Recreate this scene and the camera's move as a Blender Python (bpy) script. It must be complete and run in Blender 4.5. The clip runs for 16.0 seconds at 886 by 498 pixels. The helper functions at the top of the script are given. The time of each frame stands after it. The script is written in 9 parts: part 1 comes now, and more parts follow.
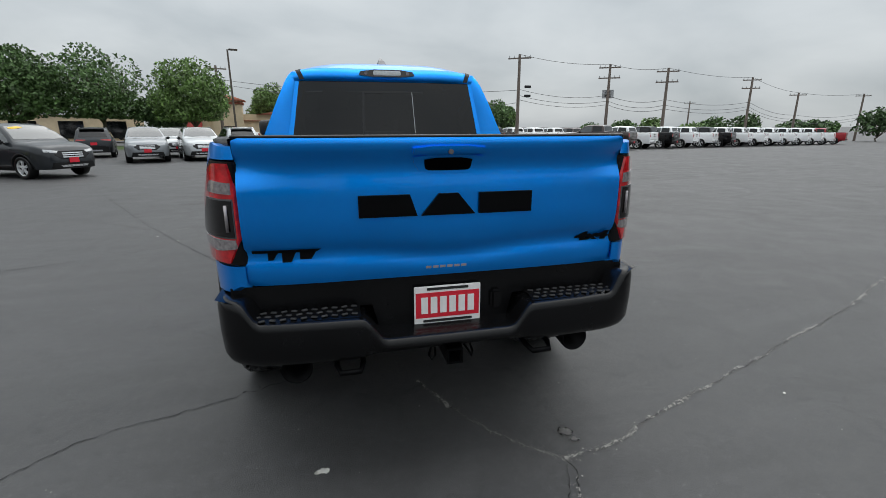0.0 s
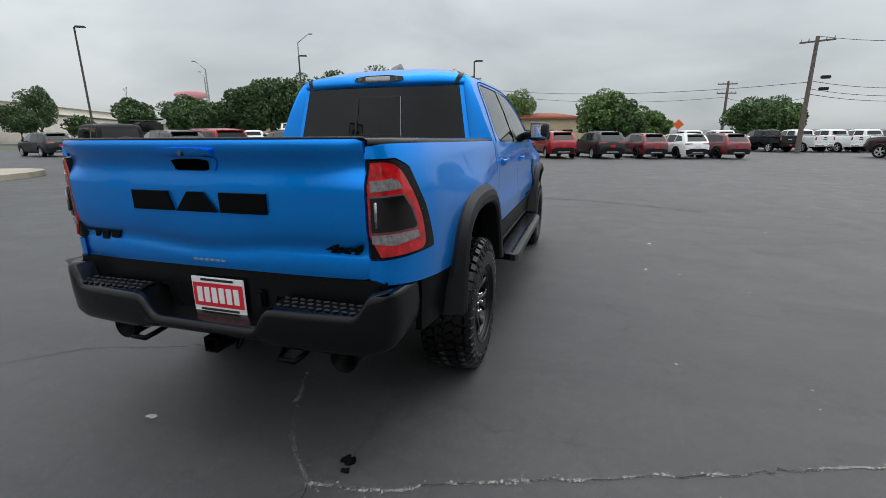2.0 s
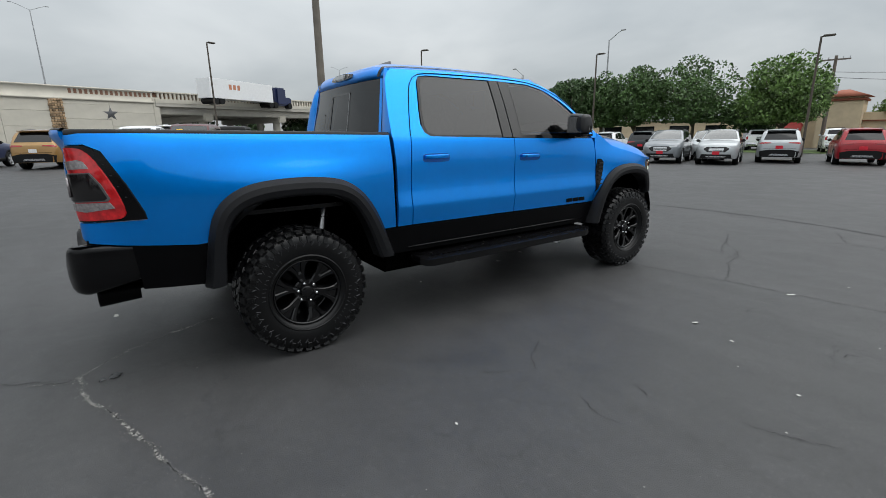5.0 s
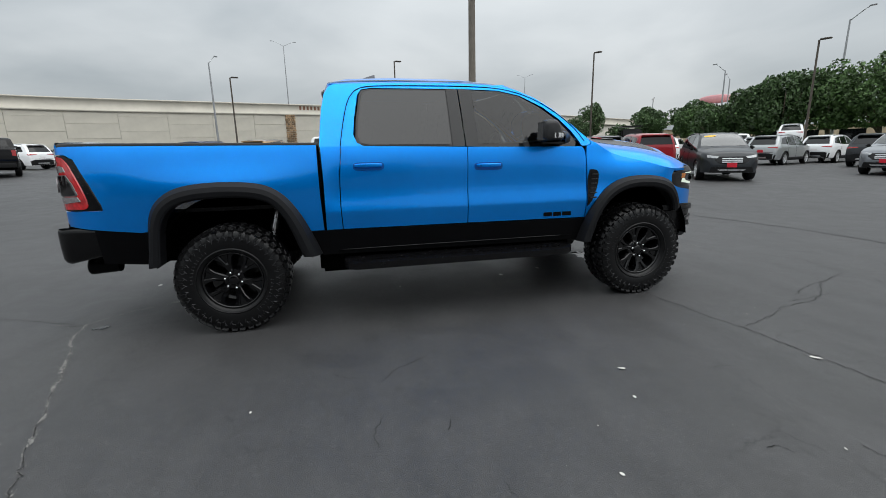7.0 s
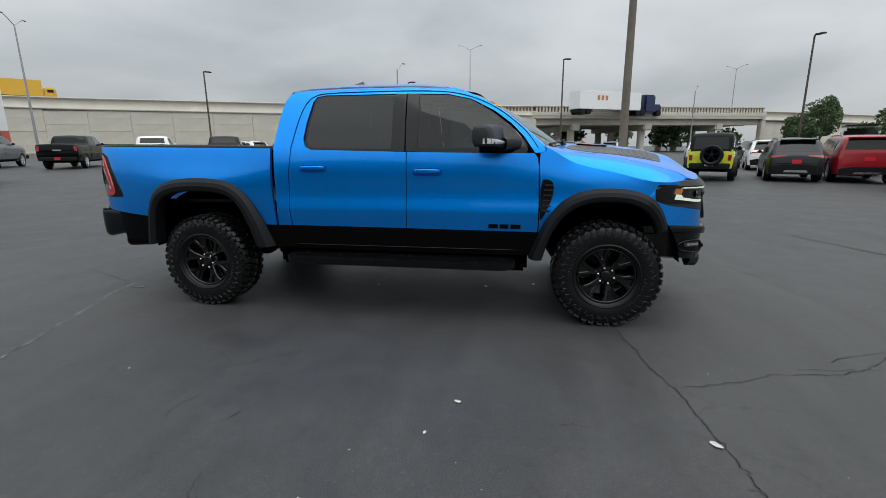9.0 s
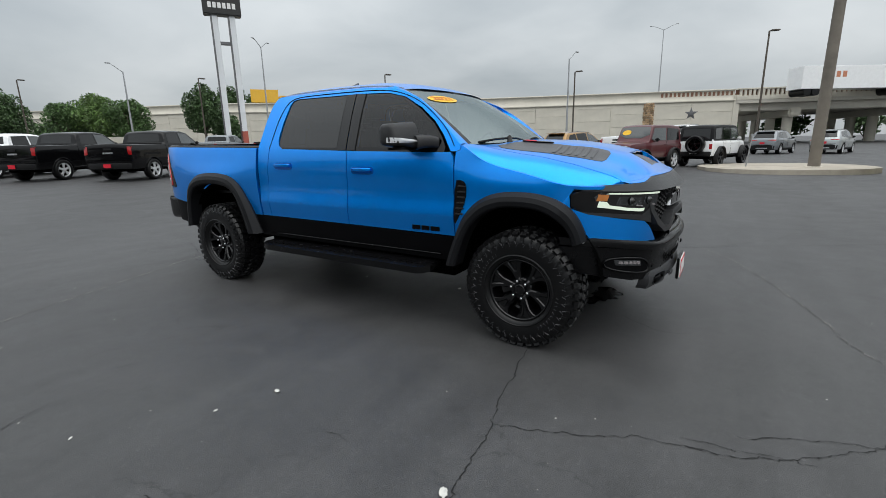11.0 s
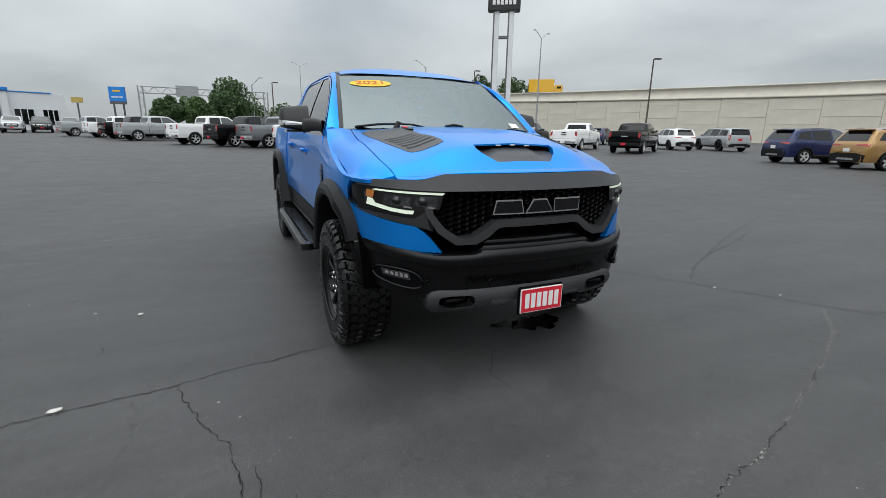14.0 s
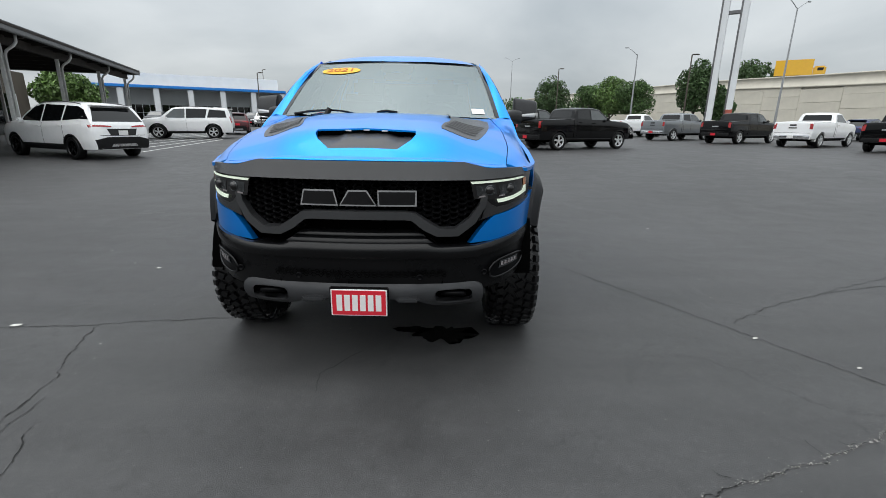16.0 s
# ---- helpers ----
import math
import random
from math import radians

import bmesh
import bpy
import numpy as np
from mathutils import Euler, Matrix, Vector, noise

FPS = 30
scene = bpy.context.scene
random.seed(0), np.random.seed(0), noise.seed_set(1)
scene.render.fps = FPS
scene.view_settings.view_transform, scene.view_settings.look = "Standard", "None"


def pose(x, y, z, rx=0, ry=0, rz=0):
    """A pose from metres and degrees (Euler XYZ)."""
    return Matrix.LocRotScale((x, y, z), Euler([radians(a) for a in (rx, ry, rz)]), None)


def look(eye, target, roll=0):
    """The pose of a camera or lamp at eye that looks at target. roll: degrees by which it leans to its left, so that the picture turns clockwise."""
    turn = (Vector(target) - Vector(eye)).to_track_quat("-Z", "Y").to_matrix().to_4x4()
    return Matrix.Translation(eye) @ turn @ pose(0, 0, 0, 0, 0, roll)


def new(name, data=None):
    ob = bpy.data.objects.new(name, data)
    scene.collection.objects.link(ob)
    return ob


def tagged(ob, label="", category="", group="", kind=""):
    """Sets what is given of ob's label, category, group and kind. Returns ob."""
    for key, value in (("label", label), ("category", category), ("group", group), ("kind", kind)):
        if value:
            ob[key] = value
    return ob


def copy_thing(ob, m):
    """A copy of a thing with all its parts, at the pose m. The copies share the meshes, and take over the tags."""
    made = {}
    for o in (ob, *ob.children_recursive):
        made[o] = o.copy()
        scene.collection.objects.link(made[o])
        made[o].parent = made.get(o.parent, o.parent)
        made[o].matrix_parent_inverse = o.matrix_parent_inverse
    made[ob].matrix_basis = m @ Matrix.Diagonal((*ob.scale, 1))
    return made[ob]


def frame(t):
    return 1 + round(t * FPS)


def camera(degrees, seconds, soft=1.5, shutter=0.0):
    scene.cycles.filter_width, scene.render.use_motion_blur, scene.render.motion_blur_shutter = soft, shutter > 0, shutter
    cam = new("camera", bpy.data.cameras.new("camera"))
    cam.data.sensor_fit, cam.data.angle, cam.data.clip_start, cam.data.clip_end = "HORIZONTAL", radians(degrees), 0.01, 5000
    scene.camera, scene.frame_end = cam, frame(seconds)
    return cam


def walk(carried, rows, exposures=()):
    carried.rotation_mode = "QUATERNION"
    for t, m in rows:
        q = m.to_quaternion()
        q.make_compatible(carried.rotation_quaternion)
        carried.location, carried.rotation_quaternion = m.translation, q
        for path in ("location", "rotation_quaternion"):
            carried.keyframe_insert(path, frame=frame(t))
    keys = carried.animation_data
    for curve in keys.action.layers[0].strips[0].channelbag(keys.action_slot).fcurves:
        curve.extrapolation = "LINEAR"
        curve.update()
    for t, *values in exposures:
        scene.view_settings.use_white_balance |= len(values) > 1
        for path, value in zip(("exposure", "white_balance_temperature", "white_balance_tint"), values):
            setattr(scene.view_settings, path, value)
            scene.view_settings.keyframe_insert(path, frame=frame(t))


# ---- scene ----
from mathutils.bvhtree import BVHTree

cam = camera(88.6, 16.0, 0.4)

PATH = [
    (0, (-0.459, -3.057, 1.578), (-0.012, -1.178, 1.059), -0.1),
    (0.5, (0.102, -3.091, 1.578), (0.288, -1.166, 1.068), -0.1),
    (1, (0.653, -3.118, 1.586), (0.575, -1.185, 1.08), -0.1),
    (1.5, (1.158, -2.987, 1.564), (0.816, -1.083, 1.059), -0.3),
    (1.7, (1.367, -2.936, 1.563), (0.924, -1.059, 1.037), -1.1),
    (2, (1.679, -2.846, 1.563), (1.102, -0.998, 1.064), -0.5),
    (2.5, (2.179, -2.613, 1.529), (1.38, -0.847, 1.037), -0.6),
    (3, (2.665, -2.364, 1.527), (1.67, -0.7, 1.034), -0.7),
    (3.5, (3.086, -2.059, 1.516), (1.905, -0.521, 1.027), -0.7),
    (4, (3.433, -1.698, 1.517), (2.089, -0.298, 1.036), -0.5),
    (4.5, (3.806, -1.338, 1.52), (2.324, -0.084, 1.041), -0.5),
    (5, (4.059, -0.92, 1.482), (2.46, 0.18, 0.997), -0.8),
    (5.2, (4.161, -0.75, 1.477), (2.518, 0.283, 0.992), -1.1),
    (7.3, (4.917, 1.247, 1.469), (2.988, 1.538, 1.031), -1.0),
    (7.5, (4.941, 1.46, 1.484), (3.001, 1.675, 1.05), -0.8),
    (8, (5.003, 1.983, 1.493), (3.05, 2.011, 1.064), -0.3),
    (8.5, (4.927, 2.474, 1.48), (2.981, 2.315, 1.048), -0.2),
    (9, (4.844, 2.99, 1.486), (2.922, 2.649, 1.05), -0.5),
    (9.2, (4.795, 3.181, 1.5), (2.887, 2.771, 1.062), -0.6),
    (11.3, (3.878, 5.191, 1.504), (2.295, 4.057, 1.047), -1.0),
    (11.5, (3.764, 5.361, 1.519), (2.225, 4.168, 1.06), -0.8),
    (12, (3.383, 5.703, 1.49), (1.961, 4.374, 1.029), -0.3),
    (12.5, (2.982, 6.08, 1.483), (1.694, 4.622, 1.018), 0.3),
    (13, (2.563, 6.342, 1.462), (1.422, 4.77, 0.988), 0.5),
    (13.5, (2.093, 6.566, 1.459), (1.114, 4.891, 0.976), 0.7),
    (14, (1.63, 6.77, 1.468), (0.822, 5.009, 0.974), 1.0),
    (14.5, (1.121, 6.872, 1.468), (0.492, 5.041, 0.966), 1.1),
    (15, (0.583, 6.983, 1.468), (0.141, 5.101, 0.957), 1.1),
    (15.5, (0.052, 6.972, 1.45), (-0.173, 5.055, 0.928), 1.2),
    (16, (-0.48, 6.942, 1.447), (-0.458, 5.014, 0.914), 0.9),
]
walk(cam, [(t, look(eye, target, roll)) for t, eye, target, roll in PATH], exposures=((0, 0.50), (2.5, 0.50), (3.5, 0.48), (5.2, 0.43), (7.5, 0.45), (8.0, 0.27), (8.5, 0.29), (9.1, 0.31), (11.5, 0.46), (13.5, 0.46), (15.0, 0.56), (16, 0.55)))

# ---------------------------------------------------------------- light
SUN_ELEV, SUN_TURN = radians(62), radians(145)
world = bpy.data.worlds.new("overcast_sky")
scene.world = world
world.use_nodes = True
wn, wl = world.node_tree.nodes, world.node_tree.links
wn.clear()


def wnode(kind, **props):
    n = wn.new(kind)
    for k, v in props.items():
        n.inputs[k].default_value = v
    return n


w_out = wn.new("ShaderNodeOutputWorld")
w_bg = wn.new("ShaderNodeBackground")
w_sky = wn.new("ShaderNodeTexSky")
w_sky.sky_type, w_sky.sun_disc = "NISHITA", False
w_sky.sun_elevation, w_sky.sun_rotation = SUN_ELEV, SUN_TURN
w_tc = wn.new("ShaderNodeTexCoord")
w_sep = wn.new("ShaderNodeSeparateXYZ")
w_z = wn.new("ShaderNodeMath"); w_z.operation = "MAXIMUM"; w_z.inputs[1].default_value = 0.0
w_za = wn.new("ShaderNodeMath"); w_za.operation = "ADD"; w_za.inputs[1].default_value = 0.30
w_dx = wn.new("ShaderNodeMath"); w_dx.operation = "DIVIDE"
w_dy = wn.new("ShaderNodeMath"); w_dy.operation = "DIVIDE"
w_com = wn.new("ShaderNodeCombineXYZ")
w_n1 = wnode("ShaderNodeTexNoise", Scale=1.15, Detail=7.0, Roughness=0.48, Distortion=0.3)
w_n2 = wnode("ShaderNodeTexNoise", Scale=0.42, Detail=3.0, Roughness=0.5)
w_mix = wn.new("ShaderNodeMath"); w_mix.operation = "MULTIPLY_ADD"; w_mix.inputs[1].default_value = 0.6
w_half = wn.new("ShaderNodeMath"); w_half.operation = "MULTIPLY"; w_half.inputs[1].default_value = 0.4
w_ramp = wn.new("ShaderNodeValToRGB")
w_ramp.color_ramp.elements[0].position, w_ramp.color_ramp.elements[0].color = 0.36, (0.375, 0.415, 0.44, 1)
w_ramp.color_ramp.elements[1].position, w_ramp.color_ramp.elements[1].color = 0.64, (0.645, 0.678, 0.692, 1)
w_add = wn.new("ShaderNodeMixRGB"); w_add.blend_type = "ADD"; w_add.inputs[0].default_value = 0.006
wl.new(w_tc.outputs["Generated"], w_sep.inputs[0])
wl.new(w_sep.outputs[2], w_z.inputs[0]); wl.new(w_z.outputs[0], w_za.inputs[0])
wl.new(w_sep.outputs[0], w_dx.inputs[0]); wl.new(w_za.outputs[0], w_dx.inputs[1])
wl.new(w_sep.outputs[1], w_dy.inputs[0]); wl.new(w_za.outputs[0], w_dy.inputs[1])
wl.new(w_dx.outputs[0], w_com.inputs[0]); wl.new(w_dy.outputs[0], w_com.inputs[1])
wl.new(w_com.outputs[0], w_n1.inputs["Vector"]); wl.new(w_com.outputs[0], w_n2.inputs["Vector"])
wl.new(w_n2.outputs["Fac"], w_half.inputs[0])
wl.new(w_n1.outputs["Fac"], w_mix.inputs[0]); wl.new(w_half.outputs[0], w_mix.inputs[2])
wl.new(w_mix.outputs[0], w_ramp.inputs[0])
wl.new(w_ramp.outputs[0], w_add.inputs[1]); wl.new(w_sky.outputs[0], w_add.inputs[2])
# an overcast sky is brighter overhead than at the horizon
w_rise = wn.new("ShaderNodeMath"); w_rise.operation = "MULTIPLY_ADD"; w_rise.inputs[1].default_value = 1.56; w_rise.inputs[2].default_value = 0.80
wl.new(w_z.outputs[0], w_rise.inputs[0])
w_gain = wn.new("ShaderNodeVectorMath"); w_gain.operation = "SCALE"
wl.new(w_add.outputs[0], w_gain.inputs[0]); wl.new(w_rise.outputs[0], w_gain.inputs["Scale"])
wl.new(w_gain.outputs[0], w_bg.inputs[0])
w_bg.inputs[1].default_value = 0.74
wl.new(w_bg.outputs[0], w_out.inputs[0])

sun_data = bpy.data.lights.new("sun", "SUN")
sun_data.energy, sun_data.angle, sun_data.color = 1.3, radians(80), (1.0, 0.98, 0.95)
sun = new("sun", sun_data)
sun.matrix_world = pose(0, 0, 60, 90 - 62, 0, 145)

# ---------------------------------------------------------------- materials


def material(name, color, rough=0.5, metal=0.0, vary=0.12, scale=6.0, bump=0.0, bump_scale=120.0, coat=0.0, island=0.0, spec=0.5, emit=0.0):
    """Principled surface whose colour wanders at a coarse and a fine scale, with fine relief."""
    m = bpy.data.materials.new(name)
    m.use_nodes = True
    nt = m.node_tree
    p = nt.nodes["Principled BSDF"]
    p.inputs["Roughness"].default_value = rough
    p.inputs["Metallic"].default_value = metal
    p.inputs["Specular IOR Level"].default_value = spec
    if coat:
        p.inputs["Coat Weight"].default_value = coat
        p.inputs["Coat Roughness"].default_value = 0.03
    if emit:
        p.inputs["Emission Color"].default_value = (*color, 1)
        p.inputs["Emission Strength"].default_value = emit
    tc = nt.nodes.new("ShaderNodeTexCoord")
    if vary:
        n1 = nt.nodes.new("ShaderNodeTexNoise")
        n1.inputs["Scale"].default_value, n1.inputs["Detail"].default_value = scale, 8
        n1.inputs["Roughness"].default_value = 0.62
        nt.links.new(tc.outputs["Object"], n1.inputs["Vector"])
        ramp = nt.nodes.new("ShaderNodeValToRGB")
        lo, hi = ramp.color_ramp.elements
        lo.position, hi.position = 0.3, 0.7
        lo.color = (*[c * (1 - vary) for c in color], 1)
        hi.color = (*[min(1, c * (1 + vary)) for c in color], 1)
        nt.links.new(n1.outputs["Fac"], ramp.inputs[0])
        last = ramp.outputs[0]
        if island:
            geo = nt.nodes.new("ShaderNodeNewGeometry")
            hsv = nt.nodes.new("ShaderNodeHueSaturation")
            mr = nt.nodes.new("ShaderNodeMapRange")
            mr.inputs["To Min"].default_value, mr.inputs["To Max"].default_value = 1 - island, 1 + island
            nt.links.new(geo.outputs["Random Per Island"], mr.inputs["Value"])
            nt.links.new(mr.outputs[0], hsv.inputs["Value"])
            nt.links.new(last, hsv.inputs["Color"])
            last = hsv.outputs[0]
        nt.links.new(last, p.inputs["Base Color"])
        rr = nt.nodes.new("ShaderNodeMapRange")
        rr.inputs["To Min"].default_value, rr.inputs["To Max"].default_value = max(0.02, rough - 0.08 * vary * 5), min(1, rough + 0.08 * vary * 5)
        nt.links.new(n1.outputs["Fac"], rr.inputs["Value"])
        nt.links.new(rr.outputs[0], p.inputs["Roughness"])
    else:
        p.inputs["Base Color"].default_value = (*color, 1)
    if bump:
        n2 = nt.nodes.new("ShaderNodeTexNoise")
        n2.inputs["Scale"].default_value, n2.inputs["Detail"].default_value = bump_scale, 4
        nt.links.new(tc.outputs["Object"], n2.inputs["Vector"])
        b = nt.nodes.new("ShaderNodeBump")
        b.inputs["Strength"].default_value, b.inputs["Distance"].default_value = bump, 0.01
        nt.links.new(n2.outputs["Fac"], b.inputs["Height"])
        nt.links.new(b.outputs[0], p.inputs["Normal"])
    return m


def glass_material(name, tint, rough=0.0, ior=1.5, sheen=(1, 1, 1)):
    """Thin tinted pane: a see-through tint with a mirror gloss over it."""
    m = bpy.data.materials.new(name)
    m.use_nodes = True
    nt = m.node_tree
    nt.nodes.remove(nt.nodes["Principled BSDF"])
    tr = nt.nodes.new("ShaderNodeBsdfTransparent")
    tr.inputs[0].default_value = (*tint, 1)
    gl = nt.nodes.new("ShaderNodeBsdfGlossy")
    gl.inputs["Roughness"].default_value = rough
    gl.inputs["Color"].default_value = (*sheen, 1)
    fr = nt.nodes.new("ShaderNodeFresnel")
    fr.inputs[0].default_value = ior
    mx = nt.nodes.new("ShaderNodeMixShader")
    nt.links.new(fr.outputs[0], mx.inputs[0])
    nt.links.new(tr.outputs[0], mx.inputs[1])
    nt.links.new(gl.outputs[0], mx.inputs[2])
    nt.links.new(mx.outputs[0], nt.nodes["Material Output"].inputs[0])
    return m


def asphalt_material():
    m = bpy.data.materials.new("sealed_asphalt")
    m.use_nodes = True
    nt = m.node_tree
    p = nt.nodes["Principled BSDF"]
    tc = nt.nodes.new("ShaderNodeTexCoord")

    def noise_node(scale, detail, rough=0.6, dist=0.0):
        n = nt.nodes.new("ShaderNodeTexNoise")
        n.inputs["Scale"].default_value, n.inputs["Detail"].default_value = scale, detail
        n.inputs["Roughness"].default_value, n.inputs["Distortion"].default_value = rough, dist
        nt.links.new(tc.outputs["Object"], n.inputs["Vector"])
        return n

    def ramp_node(src, p0, c0, p1, c1):
        r = nt.nodes.new("ShaderNodeValToRGB")
        r.color_ramp.elements[0].position, r.color_ramp.elements[0].color = p0, (c0, c0, c0, 1)
        r.color_ramp.elements[1].position, r.color_ramp.elements[1].color = p1, (c1, c1, c1, 1)
        nt.links.new(src.outputs["Fac"], r.inputs[0])
        return r

    def mul(a, b):
        x = nt.nodes.new("ShaderNodeMixRGB")
        x.blend_type, x.inputs[0].default_value = "MULTIPLY", 1.0
        nt.links.new(a, x.inputs[1]); nt.links.new(b, x.inputs[2])
        return x.outputs[0]

    big = noise_node(0.22, 5, 0.6, 0.6)
    mid = noise_node(1.7, 8, 0.68, 0.8)
    grain = noise_node(170, 3, 0.7)
    speck = noise_node(46, 2, 0.5)
    base = nt.nodes.new("ShaderNodeRGB")
    base.outputs[0].default_value = (0.049, 0.0487, 0.0495, 1)
    c = mul(base.outputs[0], ramp_node(big, 0.35, 0.86, 0.65, 1.14).outputs[0])
    c = mul(c, ramp_node(mid, 0.33, 0.84, 0.66, 1.14).outputs[0])
    c = mul(c, ramp_node(grain, 0.3, 0.55, 0.7, 1.45).outputs[0])
    c = mul(c, ramp_node(speck, 0.60, 1.0, 0.72, 1.5).outputs[0])
    c = mul(c, ramp_node(noise_node(13, 6, 0.7), 0.32, 0.88, 0.68, 1.12).outputs[0])
    c = mul(c, ramp_node(noise_node(5.2, 4, 0.6, 1.2), 0.60, 1.0, 0.72, 0.80).outputs[0])
    # hairline cracks, present only in patches
    warp = nt.nodes.new("ShaderNodeMixRGB")
    warp.blend_type, warp.inputs[0].default_value = "LINEAR_LIGHT", 0.22
    nt.links.new(tc.outputs["Object"], warp.inputs[1]); nt.links.new(noise_node(2.4, 6, 0.65).outputs["Color"], warp.inputs[2])
    vor = nt.nodes.new("ShaderNodeTexVoronoi")
    vor.feature = "DISTANCE_TO_EDGE"
    vor.inputs["Scale"].default_value = 0.9
    nt.links.new(warp.outputs[0], vor.inputs["Vector"])
    line = nt.nodes.new("ShaderNodeMapRange")
    line.inputs["From Min"].default_value, line.inputs["From Max"].default_value = 0.0015, 0.007
    line.inputs["To Min"].default_value, line.inputs["To Max"].default_value = 0.55, 1.0
    nt.links.new(vor.outputs["Distance"], line.inputs["Value"])
    gate = ramp_node(noise_node(0.55, 3), 0.50, 0.0, 0.62, 1.0)
    hair = nt.nodes.new("ShaderNodeMixRGB")
    hair.inputs[1].default_value = (1, 1, 1, 1)
    nt.links.new(gate.outputs[0], hair.inputs[0]); nt.links.new(line.outputs[0], hair.inputs[2])
    c = mul(c, hair.outputs[0])
    streak = nt.nodes.new("ShaderNodeTexNoise")
    smap = nt.nodes.new("ShaderNodeMapping")
    smap.inputs["Scale"].default_value, smap.inputs["Rotation"].default_value = (0.35, 2.6, 1.0), (0, 0, 0.35)
    streak.inputs["Scale"].default_value, streak.inputs["Detail"].default_value = 1.3, 6
    nt.links.new(tc.outputs["Object"], smap.inputs[0]); nt.links.new(smap.outputs[0], streak.inputs["Vector"])
    c = mul(c, ramp_node(streak, 0.35, 0.90, 0.68, 1.10).outputs[0])
    nt.links.new(c, p.inputs["Base Color"])
    rr = nt.nodes.new("ShaderNodeMapRange")
    rr.inputs["From Min"].default_value, rr.inputs["From Max"].default_value = 0.3, 0.7
    rr.inputs["To Min"].default_value, rr.inputs["To Max"].default_value = 0.47, 0.66
    nt.links.new(mid.outputs["Fac"], rr.inputs["Value"])
    nt.links.new(rr.outputs[0], p.inputs["Roughness"])
    b1 = nt.nodes.new("ShaderNodeBump")
    b1.inputs["Strength"].default_value, b1.inputs["Distance"].default_value = 0.45, 0.006
    nt.links.new(grain.outputs["Fac"], b1.inputs["Height"])
    b2 = nt.nodes.new("ShaderNodeBump")
    b2.inputs["Strength"].default_value, b2.inputs["Distance"].default_value = 0.12, 0.05
    nt.links.new(mid.outputs["Fac"], b2.inputs["Height"])
    nt.links.new(b1.outputs[0], b2.inputs["Normal"])
    nt.links.new(b2.outputs[0], p.inputs["Normal"])
    return m


def paint(name, color, metal=0.25, rough=0.32, coat=1.0):
    return material(name, color, rough, metal, 0.04, 2.5, 0.0, coat=coat)


ASPHALT = asphalt_material()
BLUE = material("blue_metallic_paint", (0.0, 0.29, 0.97), 0.33, 0.80, 0.04, 2.5, coat=0.55, spec=0.1)
# darker copy of the blue paint, for the shade in the door-handle cups
SHADED_BLUE = material("shaded_blue_handle_cup", (0.0, 0.10, 0.42), 0.35, 0.4, 0.05, 3, coat=0.5, spec=0.2)
LAMP_BOWL = material("smoked_chrome_reflector", (0.10, 0.105, 0.11), 0.22, 0.9, 0.5, 30)
BLACK_TRIM = material("black_textured_plastic", (0.0036, 0.0036, 0.0041), 0.25, 0, 0.2, 9, 0.06, 300, spec=0.27)
GREY_TRIM = material("dark_grey_satin_plastic", (0.027, 0.0275, 0.029), 0.36, 0, 0.12, 7, 0.12, 300, spec=0.30)
GRILLE_BLACK = material("black_moulded_plastic", (0.0045, 0.0045, 0.005), 0.28, 0, 0.15, 6, spec=0.18)
FLARE = material("charcoal_flare_plastic", (0.0078, 0.0082, 0.0096), 0.44, 0, 0.12, 7, 0.10, 300, spec=0.20)
SKID_GREY = material("graphite_painted_bar", (0.040, 0.041, 0.044), 0.42, 0.2, 0.12, 7, 0.1, 300, spec=0.35)
GLOSS_BLACK = material("gloss_black_paint", (0.003, 0.003, 0.0035), 0.12, 0, 0.1, 3, coat=0.35, spec=0.3)
SATIN_BLACK = material("satin_black_paint", (0.0025, 0.0025, 0.003), 0.36, 0, 0.15, 5, spec=0.08)
# near-black for the underbody, and for the shade in openings and recesses
UNDER = material("near_black_underbody_and_gaps", (0.0012, 0.0012, 0.0012), 0.9, 0, 0.35, 5, 0.4, 40, spec=0.02)
RUBBER = material("tyre_rubber", (0.0040, 0.0040, 0.0044), 0.33, 0, 0.2, 12, 0.12, 160, spec=0.32)
# paler than the tread, for the ribs and marks on the sidewall
PALE_RUBBER = material("pale_tyre_rubber", (0.030, 0.031, 0.034), 0.40, 0, 0.5, 30, 0.1, 160, spec=0.35)
RIM_BLACK = material("gloss_black_alloy", (0.003, 0.003, 0.0035), 0.14, 0.0, 0.12, 8, coat=0.35, spec=0.28)
STEEL = material("bright_steel", (0.55, 0.55, 0.56), 0.28, 1.0, 0.15, 20)
DARK_STEEL = material("dull_steel", (0.16, 0.16, 0.165), 0.45, 0.9, 0.2, 10)
CHROME = material("chrome", (0.75, 0.75, 0.76), 0.08, 1.0, 0.05, 5)
RED_LENS = material("red_lamp_lens", (0.50, 0.010, 0.014), 0.10, 0, 0.45, 22, coat=1.0)
DARK_LENS = material("smoked_lamp_lens", (0.005, 0.004, 0.0045), 0.08, 0, 0.1, 20, coat=0.35)
CLEAR_LENS = material("clear_lamp_lens", (0.27, 0.245, 0.25), 0.12, 0.3, 0.45, 55, coat=1.0)
TURN_LENS = material("bright_turn_lamp_lens", (0.60, 0.61, 0.62), 0.2, 0.1, 0.15, 60, coat=1.0)
AMBER = material("amber_lamp_lens", (0.50, 0.17, 0.035), 0.15, 0, 0.1, 40, coat=1.0)
DRL = material("lit_white_light_strip", (0.80, 0.90, 0.74), 0.3, 0, 0.0, emit=0.17)
PLATE_RED = material("red_sign_print", (0.62, 0.016, 0.035), 0.4, 0, 0.06, 8)
